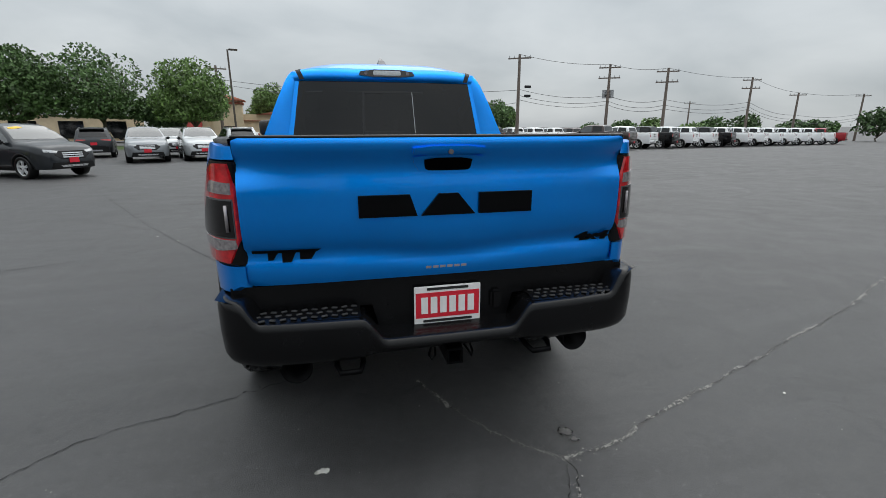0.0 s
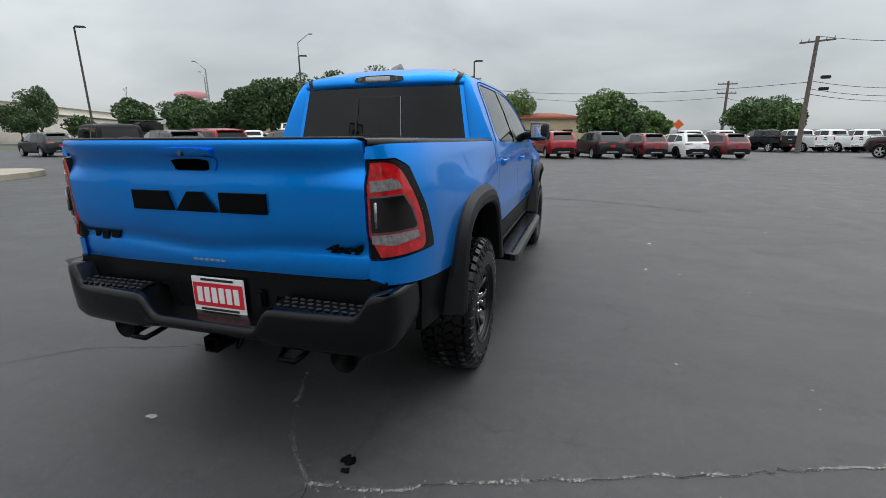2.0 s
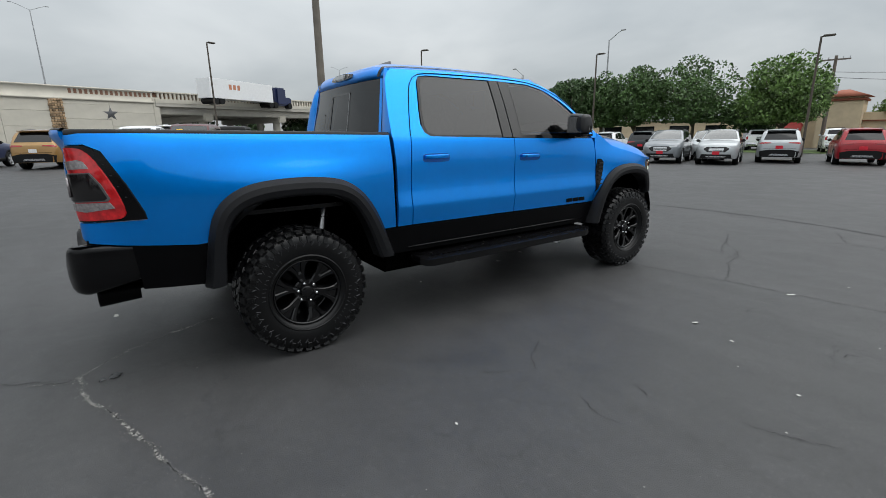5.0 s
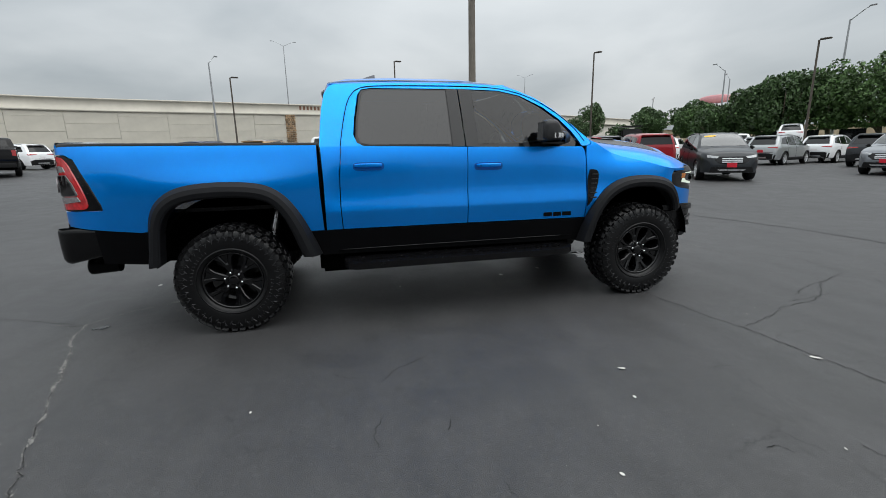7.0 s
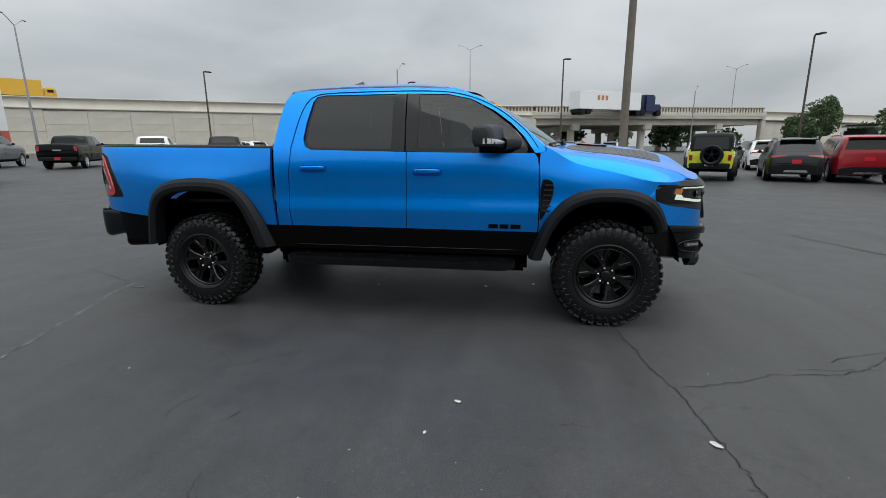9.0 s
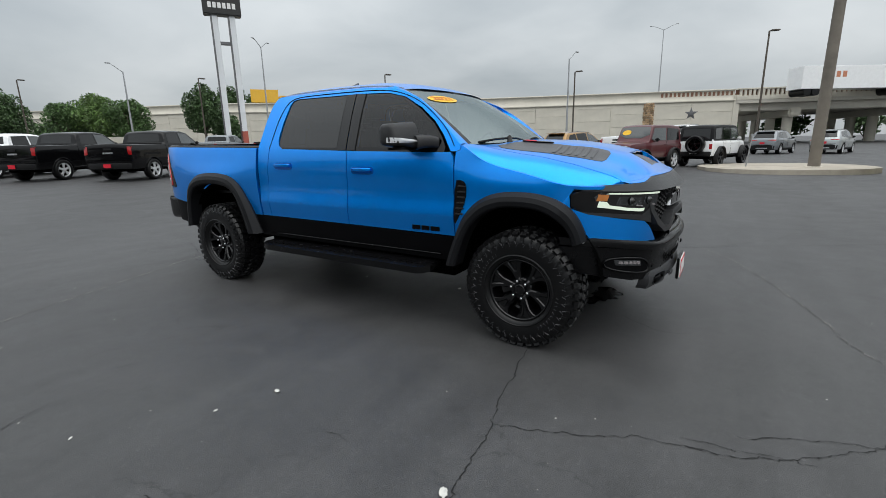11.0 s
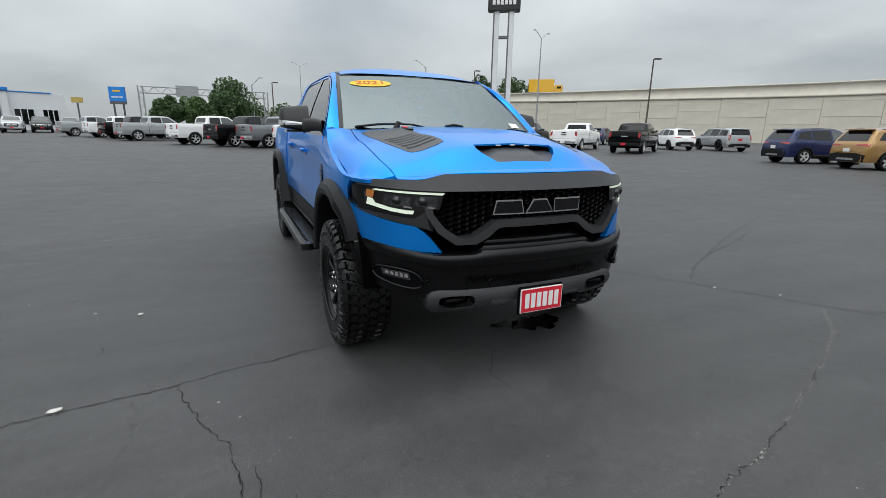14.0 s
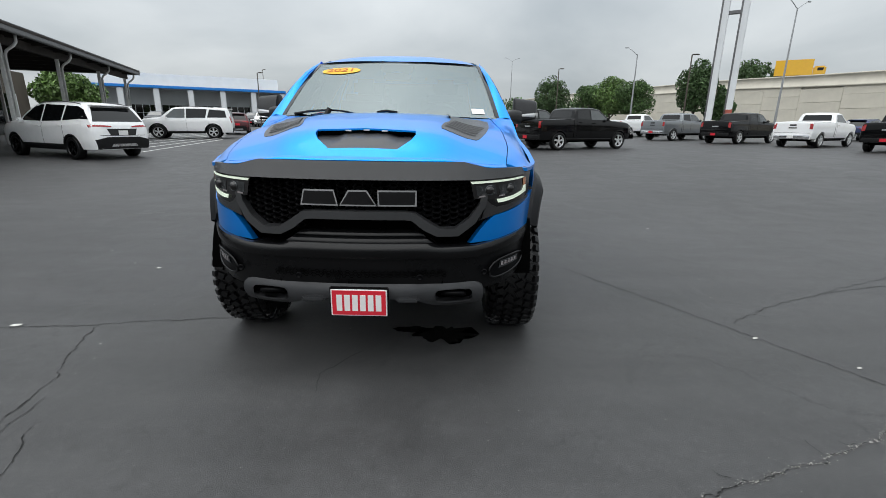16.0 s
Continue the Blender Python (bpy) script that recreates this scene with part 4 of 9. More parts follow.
for s in (1, -1):
    build_side(s)
for s in (1, -1):
    for y in (0.0, 3.685):
        build_wheel(Matrix.Translation((s * 0.925, y, 0.438)) @ Matrix.Rotation(0 if s > 0 else math.pi, 4, "Z"), s)

square = [(-1, 0), (1, 0), (1, 1), (-1, 1)]
part("roof", panel(square, roof_pt, 0.09, 0.06), BLUE, truck)
for s in (1, -1):
    bm = panel([(s * 0.905, 0.01), (s * 0.945, 0.01), (s * 0.945, 0.985), (s * 0.905, 0.985)], lambda u, v: roof_pt(u, v) + Vector((0, 0, 0.004)), 0.02, 0.06)
    part("roof_channel_strip", bm, BLACK_TRIM, truck)
ws = part("windscreen", panel(square, screen_pt, 0.09, 0.09), GLASS_SCREEN, truck, "clear windscreen reflecting grey sky")
bm = bmesh.new()
edge = [screen_pt(u, v) for u, v in [(-1, k / 12) for k in range(13)] + [(-1 + k / 10, 1) for k in range(1, 21)] + [(1, 1 - k / 12) for k in range(1, 13)]]
inner = [screen_pt(0.962 * u, 0.5 + (v - 0.5) * 0.955) + Vector((0, 0.0015, 0.002)) for u, v in [(-1, k / 12) for k in range(13)] + [(-1 + k / 10, 1) for k in range(1, 21)] + [(1, 1 - k / 12) for k in range(1, 13)]]
part("windscreen_border", loft([[p + Vector((0, 0.001, 0.0015)) for p in edge], inner]), GLOSS_BLACK, ws)
bm = panel(chaikin([(-0.20, 0.97), (0.20, 0.97), (0.18, 0.80), (0.11, 0.71), (0.03, 0.74), (0.0, 0.79), (-0.04, 0.76), (-0.10, 0.71), (-0.18, 0.72), (-0.20, 0.82)], 1, True), lambda u, v: screen_pt(u, v) + Vector((0, -0.004, -0.004)), 0.1, 0.1)
part("sensor_frit", bm, GREY_TRIM, ws)
rows = []
for u in np.linspace(-0.95, 0.95, 21):
    g = screen_pt(u, 0.0)
    rows.append([g + Vector((0, -0.02, -0.004)), g + Vector((0, 0.03, -0.012)), (u * 0.845, 3.26 + 0.155 * (1 - u * u), top_z(u * 0.83, 3.3) - 0.010)])
part("cowl", loft(rows), BLACK_TRIM, truck)
# year sticker on the glass
cx, cv = 0.632, 0.775
oval = [(cx + 0.228 * math.cos(a), cv + 0.078 * math.sin(a)) for a in np.linspace(0, 2 * math.pi, 41)[:-1]]
stk = part("year_sticker", panel(oval, lambda u, v: screen_pt(u, v) + Vector((0, 0.004, 0.003)), 0.06, 0.05), YELLOW_FILM, ws, "yellow oval sticker with orange year digits")
m0 = screen_pt(cx, cv)
ux = (screen_pt(cx - 0.05, cv) - screen_pt(cx + 0.05, cv)).normalized()
uy = (screen_pt(cx, cv + 0.05) - screen_pt(cx, cv - 0.05)).normalized()
uz = ux.cross(uy)
mt = Matrix((ux, uy, uz)).transposed().to_4x4()
mt.translation = m0 + uz * 0.013
digits = letters("2021", 0.105, 0.0006, Matrix.Diagonal((1.25, 0.95, 1, 1)), ORANGE_FILM, stk, "year_print", bold=0.0012)
for v in digits.data.vertices:
    g = screen_pt(cx - v.co.x / 0.765, cv + v.co.y / 0.86)
    v.co = g + uz * (0.0075 + v.co.z)
bm = panel([(-0.87, 0.05), (-0.75, 0.05), (-0.75, 0.12), (-0.87, 0.12)], lambda u, v: screen_pt(u, v) + Vector((0, 0.003, 0.003)), 0.06, 0.05)
part("paper_label", bm, PLATE_WHITE, ws)
a, b = Vector((0.755, 3.20, 1.505)), Vector((0.455, 3.325, 1.533))
bm = tube(bmesh.new(), [a, a.lerp(b, 0.5) + Vector((0, 0.012, 0.006)), b], 0.010, 6)
rod(bm, b + Vector((0.02, 0.02, -0.05)), b + Vector((-0.01, 0.0, 0.012)), 0.026, 0.018, 10)
tube(bm, [b, b + Vector((-0.10, 0.03, -0.004)), b + Vector((-0.2, 0.05, -0.02))], 0.008, 6)
part("wiper", bm, BLACK_TRIM, truck)
bm = tube(bmesh.new(), [(0.07, 3.37, 1.520), (0.0, 3.385, 1.532), (-0.08, 3.38, 1.520)], 0.012, 6)
part("wiper", bm, BLACK_TRIM, truck)
rg = part("rear_window", panel([(-0.965, 0), (0.965, 0), (0.965, 0.885), (-0.965, 0.885)], rear_glass_pt, 0.12, 0.25), GLASS_REAR, truck, "black-tinted rear window with sliding centre pane")
rows = []
for u in np.linspace(-1, 1, 21):
    a0, b0 = rear_glass_pt(u, 0.875), roof_pt(u, 0.0)
    rows.append([a0 + Vector((0, 0.006, 0)), a0 + Vector((0, -0.008, 0.002)), a0.lerp(b0, 0.55) + Vector((0, -0.014, 0.004)), b0 + Vector((0, -0.006, 0.002)), b0 + Vector((0, 0.01, 0.001))])
part("rear_header", loft(rows), BLUE, truck)
for s in (1, -1):
    rows = []
    for u in (0.90, 0.95):
        a0, b0 = rear_glass_pt(s * u, 0.90), roof_pt(s * u, 0.0)
        rows.append([a0 + Vector((0, -0.012, 0)), a0.lerp(b0, 0.55) + Vector((0, -0.019, 0.006)), b0 + Vector((0, -0.010, 0.006)), roof_pt(s * u, 0.02) + Vector((0, 0, 0.005))])
    part("roof_channel_end", loft(rows), BLACK_TRIM, truck)
for s in (1, -1):
    rows = [[rear_glass_pt(s * u, v) + Vector((0, -0.004, 0)) for u in (0.955, 1.0)] for v in (0, 0.3, 0.6, 0.875)]
    part("rear_window_edge", loft(rows), BLUE, truck)
bm = bmesh.new()
for u0, v0, u1, v1 in ((-0.27, 0.70, 0.27, 0.735), (-0.28, 0.10, -0.262, 0.735), (-0.27, 0.085, 0.27, 0.10), (-0.262, 0.10, -0.25, 0.70)):
    a, b, c, d = [rear_glass_pt(u, v) + Vector((0, -0.005, 0)) for u, v in ((u0, v0), (u1, v0), (u1, v1), (u0, v1))]
    bm.faces.new([bm.verts.new(p) for p in (a, b, c, d)])
part("slider_frame", bm, GLOSS_BLACK, rg)
for u in (-0.27, 0.27):
    rows = [[rear_glass_pt(u + d, v) + Vector((0, -0.006, 0)) for d in (-0.004, 0.004)] for v in (0.06, 0.4, 0.72)]
    part("slider_edge", loft(rows), GALV if u > 0 else GREY_TRIM, rg)
bm = panel([(-1, 0), (1, 0), (1, 1), (-1, 1)], lambda u, v: Vector((u * 0.97, 0.757, 0.80 + 0.70 * v)), 0.2, 0.2)
part("cab_back", bm, BLUE, truck)
# top lamp and fin on the roof
bm = panel(chaikin([(-0.225, 1.962), (-0.205, 2.018), (0.205, 2.018), (0.225, 1.962)], 1, True), lambda x, z: Vector((x, 0.770 + (z - 1.96) * 0.35 + 0.25 * x * x, z)), 0.06, 0.02, (0, 0.05, 0.004))
top_lamp = part("high_brake_lamp", bm, GLOSS_BLACK, truck, "roof-edge brake lamp in a black housing")
bm = box(bmesh.new(), (0, 0.778, 1.990), (0.22, 0.02, 0.036), 0.006)
part("brake_lens", bm, TURN_LENS, top_lamp)
for x in (-0.165, 0.165):
    bm = rod(bmesh.new(), (x, 0.81, 1.992), (x, 0.782, 1.990), 0.014, seg=12)
    part("cargo_lens", bm, CLEAR_LENS, top_lamp)
rows = [[(0.034 * (1 - k) * c, 1.10 + 0.19 * k * (1 if c2 else 0) + (0.0 if c2 else 0.20), 2.062 + 0.082 * k ** 0.7) for c, c2 in ((-1, 0), (-1, 1), (1, 1), (1, 0))] for k in (0, 0.3, 0.6, 0.85, 0.97)]
bm = loft([[(p[0], p[1] if i in (1, 2) else 1.30, p[2] + 0.028) for i, p in enumerate(r)] for r in rows], True)
bm.faces.new([bm.verts.new((p[0], p[1] if i in (1, 2) else 1.30, p[2])) for i, p in enumerate(rows[-1])])
part("roof_fin", mirrored(bm), material("dark_grey_fin", (0.10, 0.10, 0.105), 0.4), truck)

# hood
back_edge = [(x, 3.235 + 0.155 * (1 - (x / 0.8) ** 2)) for x in np.linspace(-0.79, 0.79, 15)]
front_edge = [(0.832, 3.6), (0.832, 4.0), (0.828, 4.2), (0.824, 4.31), (0.74, 4.365), (0.64, 4.405), (0.54, 4.43), (0.3, 4.455), (0, 4.462)]
hood_out = back_edge + front_edge + [(-x, y) for x, y in front_edge[:-1][::-1]]
mouth = [(-0.282, 4.247), (0.282, 4.247), (0.286, 4.29), (0.262, 4.335), (0.19, 4.40), (-0.19, 4.40), (-0.262, 4.335), (-0.286, 4.29)]


def hood_rim(co):
    return (0, 0, -0.05 if abs(co.x) < 0.30 and 4.26 < co.y < 4.42 else -0.010 if abs(co.x) < 0.30 and 4.2 < co.y < 4.27 else -0.02)


hood = part("hood", panel(hood_out, top_pt, 0.045, 0.05, hood_rim, holes=(mouth,)), BLUE, truck, "blue hood with a dark scoop and two grey vents")
# rolled leading edge between hood and grille bar
rows = []
for u in np.linspace(-0.826, 0.826, 45):
    y0 = float(np.interp(abs(u), [0, 0.3, 0.54, 0.64, 0.74, 0.83], [4.456, 4.449, 4.424, 4.399, 4.359, 4.300]))
    p0, p1 = top_pt(u, y0 - 0.02), top_pt(u, y0)
    x, z0 = p1.x, p1.z - 0.0015
    zb = min(z0 - 0.002, float(np.interp(abs(x), [0, 0.56, 0.69, 0.88, 0.97], [1.250, 1.248, 1.217, 1.213, 1.207])))
    yb = max(y0 + 0.012, nose(x) + 0.008 - 0.9 * (zb - 1.17))
    k = min(1, max(0, (0.74 - abs(x)) / 0.18))
    rows.append([p0 - Vector((0, 0, 0.004)), (x, y0, z0), (x, y0 * 0.45 + yb * 0.55, z0 * (0.45 + 0.17 * k) + zb * (0.55 - 0.17 * k)), (x, y0 * 0.1 + yb * 0.9, z0 * (0.1 + 0.1 * k) + zb * (0.9 - 0.1 * k)), (x, yb - 0.004, zb + 0.001), (x, yb - 0.02, zb - 0.006)])
part("hood_lip", loft(rows), BLUE, hood, sharp=1.2)


def lifted(dz):
    return lambda x, y: top_pt(x, y) + Vector((0, 0, dz))


for s in (1, -1):
    o = chaikin([(s * 0.45, 3.40), (s * 0.76, 3.31), (s * 0.752, 3.66), (s * 0.715, 3.90), (s * 0.665, 4.09), (s * 0.63, 4.145), (s * 0.43, 4.155), (s * 0.425, 4.05), (s * 0.49, 3.80), (s * 0.465, 3.60)], 1, True)
    vent = part("hood_vent", panel(o, lifted(0.0025), 0.035, 0.04, (0, 0, -0.008)), DECAL_GREY, hood, "grey louvred hood vent")
    for k in range(6):
        y = 3.79 + 0.052 * k
        rows = []
        for x in np.linspace(0.510 - 0.012 * k, 0.705 - 0.013 * k, 9):
            p = top_pt(s * x, y)
            rows.append([p + Vector((0, -0.015, 0.0020)), p + Vector((0, -0.006, 0.0060)), p + Vector((0, 0.010, 0.0072)), p + Vector((0, 0.015, 0.0020))])
        part("vent_louvre", loft(rows), DECAL_GREY, vent)
    o = chaikin([(s * 0.445, 3.46), (s * 0.475, 3.45), (s * 0.485, 3.70), (s * 0.465, 3.72)], 1, True)
    bm = panel(o, lifted(0.014), 0.05, 0.05, (0, 0, -0.012))
    blade = part("vent_badge", bm, GLOSS_BLACK, vent)
    if s > 0:
        o = chaikin([(0.448, 3.47), (0.473, 3.465), (0.478, 3.57), (0.455, 3.575)], 1, True)
        part("red_badge_tip", panel(o, lifted(0.017), 0.05, 0.05, (0, 0, -0.004)), PLATE_RED, blade)


def scoop_floor(x, y):
    k = (y - 4.19) / 0.21
    tongue = 0.020 * min(1, max(0, (0.165 - abs(x)) / 0.035)) * min(1, max(0, (4.385 - y) / 0.06))
    return Vector((x, y, 1.372 + (top_z(0.19, 4.40) - 0.004 - 1.372) * max(0, k) ** 1.35 + tongue))


o = [(-0.286, 4.19), (0.286, 4.19), (0.288, 4.29), (0.264, 4.336), (0.192, 4.401), (-0.192, 4.401), (-0.264, 4.336), (-0.288, 4.29)]
part("scoop_plate", panel(o, scoop_floor, 0.03, 0.03), DECAL_GREY, hood, "dark grey plate in the hood scoop")
o = chaikin([(-0.285, 1.335), (0.285, 1.335), (0.285, 1.40), (-0.285, 1.40)], 0, True)
part("scoop_mouth", panel(o, lambda x, z: Vector((x, 4.195, z)), 0.1, 0.05), UNDER, hood)
bm = bmesh.new()
for i in range(-11, 12):
    for j in range(2):
        x, z = i * 0.024, 1.366 + j * 0.02 + (0.01 if i % 2 else 0)
        ring = [(x + 0.015 * math.cos(a), z + 0.011 * math.sin(a)) for a in [math.pi / 3 * k for k in range(6)]]
        inn = [(x + 0.011 * math.cos(a), z + 0.0075 * math.sin(a)) for a in [math.pi / 3 * k for k in range(6)]]
        loft([[Vector((p, 4.212, q)) for p, q in ring], [Vector((p, 4.208, q)) for p, q in inn]], True, bm)
part("scoop_mesh", bm, SATIN_BLACK, hood)
for x in (-0.105, 0.0, 0.105):
    bm = box(bmesh.new(), (x, 4.252, top_z(x, 4.247) - 0.011), (0.034, 0.012, 0.008), 0.002)
    part("marker_lamp", bm, PLATE_WHITE, hood)

# front face


def front(off, tilt=0.0, z0=1.0):
    return lambda x, z: Vector((x, nose(x) + off + tilt * (z - z0), z))


# the line round the front corner, from the wheel arch to the grille
WRAP = [(side_x(y, 0.95), y) for y in np.arange(3.90, 4.2001, 0.02)]
for x in np.arange(0.925, 0.55, -0.02):
    n = Vector((0.4 * x + 2.88 * x ** 7, 1)).normalized() * 0.0109
    WRAP.append((x + n.x, nose(x) + n.y))
WRAP_X, WRAP_Y = np.array([p[0] for p in WRAP]), np.array([p[1] for p in WRAP])
WRAP_S = np.concatenate([[0], np.cumsum(np.hypot(np.diff(WRAP_X), np.diff(WRAP_Y)))])


def wrap_y(y):
    return float(np.interp(y, WRAP_Y, WRAP_S))


def wrap_x(x):
    return float(np.interp(-x, -WRAP_X, WRAP_S))


def wrap_pt(u, z):
    return Vector((float(np.interp(u, WRAP_S, WRAP_X)), float(np.interp(u, WRAP_S, WRAP_Y)), z))


bar_top = [(-0.985, 1.202), (-0.88, 1.210), (-0.69, 1.216), (-0.56, 1.248), (0.56, 1.248), (0.69, 1.216), (0.88, 1.210), (0.985, 1.202), (0.975, 1.172), (0.62, 1.160), (-0.62, 1.160), (-0.975, 1.172)]
part("grille_top_bar", panel(bar_top, front(0.015, -0.9, 1.17), 0.06, 0.025, (0, -0.10, 0.0)), GREY_TRIM, truck, "dark grey bar above the grille")
part("grille_backing", panel([(-0.69, 0.86), (0.69, 0.86), (0.70, 1.17), (-0.70, 1.17)], front(-0.075), 0.1, 0.08), UNDER, truck)
bm = bmesh.new()
hx, hz = 0.046, 0.030
for i in range(-15, 16):
    for j in range(11):
        x, z = i * hx, 0.885 + j * hz + (hz / 2 if i % 2 else 0)
        if abs(x) > 0.66 or z > 1.155 or (abs(x) < 0.30 and z < 0.985) or (abs(x) > 0.51 and z < 0.885 + (abs(x) - 0.51) * 0.95):
            continue
        ring = [(x + 0.028 * math.cos(a), z + 0.0165 * math.sin(a)) for a in [math.pi / 3 * k for k in range(6)]]
        inn = [(x + 0.018 * math.cos(a), z + 0.0100 * math.sin(a)) for a in [math.pi / 3 * k for k in range(6)]]
        rows = [[Vector((p, nose(p) - 0.030, q)) for p, q in ring], [Vector((p, nose(p) - 0.040, q)) for p, q in inn], [Vector((p, nose(p) - 0.065, q)) for p, q in inn]]
        loft(rows, True, bm)
part("grille_mesh", bm, GRILLE_BLACK, truck, "black honeycomb grille", sharp=0.3)
half_o = [(0.25, 0.952), (0.285, 0.947), (0.345, 0.90), (0.42, 0.862), (0.535, 0.862), (0.625, 0.925), (0.685, 1.02), (0.70, 1.11)]
half_i = [(0.25, 0.994), (0.30, 0.988), (0.37, 0.940), (0.435, 0.902), (0.515, 0.902), (0.592, 0.955), (0.648, 1.03), (0.66, 1.11)]
outer = [(-x, z) for x, z in half_o[::-1]] + half_o
inner = half_i[::-1] + [(-x, z) for x, z in half_i]
part("grille_lower_frame", panel(outer + inner, front(0.022, -0.15), 0.06, 0.04, (0, -0.07, 0)), GREY_TRIM, truck, "dark grey stepped frame under the grille")
for x0, x1, cut in ((0.105, 0.31, 0.02), (-0.10, 0.10, 0.05), (-0.31, -0.105, 0.0)):
    o = [(x0, 1.020), (x1, 1.020), (x1 - cut, 1.105), (x0 + cut, 1.105)]
    blk = part("grille_badge_block", panel(o, front(0.002), 0.05, 0.05, (0, -0.05, 0)), CHROME, truck, "plain dark badge block with a bright rim")
    k = 0.010
    o = [(x0 + k, 1.028), (x1 - k, 1.028), (x1 - cut - k * 0.6, 1.097), (x0 + cut + k * 0.6, 1.097)]
    part("badge_face", panel(o, front(0.006), 0.05, 0.05, (0, -0.006, 0)), GLOSS_BLACK, blk)

for s in (1, -1):
    def fp(poly, off, back, mat, parent, name, label="", r=0):
        pts = chaikin([(x, z) for x, z in poly], r, True) if r else poly
        bm = panel(pts, front(off), 0.035, 0.04, (0, -back, 0) if back else None)
        return part(name, bm if s > 0 else mirrored(bm), mat, parent, label)
    hl = fp([(0.600, 1.166), (0.975, 1.180), (0.995, 1.15), (0.995, 1.06), (0.975, 1.025), (0.73, 0.978), (0.645, 0.93), (0.655, 1.05)], 0.002, 0.03, GLOSS_BLACK, truck, "headlamp", "slim black headlamp with lit white strips")
    fp([(0.592, 1.154), (0.930, 1.162), (0.948, 1.13), (0.948, 1.062), (0.79, 1.030), (0.755, 1.045), (0.69, 1.052), (0.615, 1.058)], 0.008, 0.008, DARK_LENS, hl, "headlamp_glass", r=0)
    fp([(0.592, 1.150), (0.905, 1.158), (0.922, 1.152), (0.905, 1.149), (0.602, 1.138)], 0.016, 0.008, DRL, hl, "light_strip", "lit white strip")
    fp([(0.752, 1.030), (0.744, 1.050), (0.775, 1.050), (0.85, 1.060), (0.910, 1.077), (0.920, 1.100), (0.938, 1.104), (0.943, 1.064), (0.85, 1.040), (0.785, 1.031)], 0.016, 0.008, DRL, hl, "light_strip", "lit white strip")
    fp([(0.912, 1.146), (0.940, 1.150), (0.945, 1.106), (0.918, 1.104)], 0.013, 0.008, AMBER, hl, "amber_reflector")
    for x in (0.70, 0.82):
        c = Vector((s * x, nose(x) + 0.004, 1.100))
        d = Vector((s * 0.35, 1, 0)).normalized()
        tl = Matrix.Translation(c) @ d.to_track_quat("X", "Z").to_matrix().to_4x4()
        bm = lathe(bmesh.new(), [(0.006, 0.029), (0.012, 0.0275), (0.010, 0.024)], 20, tl)
        ring = part("projector_ring", bm, LAMP_BOWL, hl)
        bm = lathe(bmesh.new(), [(0.009, 0.0245), (0.016, 0.020), (0.021, 0.010), (0.022, 0.0)], 20, tl)
        part("projector_lens", bm, DARK_LENS, ring)
    for x0, x1 in ((0.635, 0.745), (0.765, 0.885)):
        fp([(x0, 1.070), (x1, 1.078), (x1 - 0.012, 1.132), (x0 - 0.012, 1.126)], 0.0095, 0.004, LAMP_BOWL, hl, "lamp_reflector")
    for x0 in (0.64, 0.755, 0.865):
        fp([(x0, 1.062), (x0 + 0.04, 1.066), (x0 + 0.035, 1.075), (x0 + 0.002, 1.07)], 0.013, 0.004, CLEAR_LENS, hl, "lamp_glint")
    fp([(0.690, 1.045), (0.715, 1.020), (0.745, 1.004), (0.975, 1.030), (0.988, 1.015), (0.735, 0.962), (0.66, 0.94)], 0.010, 0.02, GREY_TRIM, hl, "headlamp_surround")
    o = [(wrap_y(3.953), 1.060), (wrap_y(4.017), 1.146), (wrap_y(4.026), 1.055), (wrap_x(0.972), 1.017), (wrap_x(0.735), 0.960), (wrap_x(0.69), 0.925), (wrap_x(0.655), 0.885), (wrap_x(0.600), 0.812), (wrap_x(0.76), 0.822), (wrap_x(0.95), 0.850), (wrap_y(4.097), 0.855), (wrap_y(4.054), 0.98)]
    bm = panel(o, wrap_pt, 0.03, 0.03, (-0.015, -0.03, 0))
    part("bumper_corner_panel", bm if s > 0 else mirrored(bm), BLUE, truck, "blue painted corner under the headlamp", sharp=0.9)
    bm = box(bmesh.new(), (s * 0.990, 4.10, 0.828), (0.03, 0.055, 0.012), 0.003)
    part("side_marker", bm, TURN_LENS, truck)
    fog = fp(chaikin([(0.735, 0.585), (0.915, 0.625), (0.93, 0.70), (0.90, 0.72), (0.76, 0.71), (0.715, 0.66)], 1, True), 0.040, 0.04, SATIN_BLACK, truck, "fog_lamp_pocket")
    fp([(0.770, 0.655), (0.892, 0.668), (0.898, 0.705), (0.780, 0.698)], 0.045, 0.01, LAMP_BOWL, fog, "fog_lens")
    for k in range(5):
        x0 = 0.784 + 0.021 * k
        fp([(x0, 0.668 + 0.002 * k), (x0 + 0.016, 0.670 + 0.002 * k), (x0 + 0.015, 0.691 + 0.0015 * k), (x0 + 0.002, 0.689 + 0.0015 * k)], 0.050, 0.006, CLEAR_LENS, fog, "fog_lens_cell")
    loop = resample(chaikin([(0.725, 0.595), (0.915, 0.632), (0.938, 0.69), (0.90, 0.722), (0.765, 0.712), (0.708, 0.66)], 2, True), 48)
    bm = tube(bmesh.new(), [(s * x, nose(x) + 0.044, z) for x, z in loop], 0.0075, 6, True)
    part("fog_trim", bm, BLACK_TRIM, fog)
    bm = tube(bmesh.new(), [(s * (0.517 + 0.06 * math.cos(a)), 4.52 + 0.03 * math.sin(a), 0.518 + 0.012 * math.sin(a)) for a in np.linspace(0, 2 * math.pi, 15)[:-1]], 0.013, 8, True)
    part("front_tow_hook", bm, SATIN_BLACK, truck)
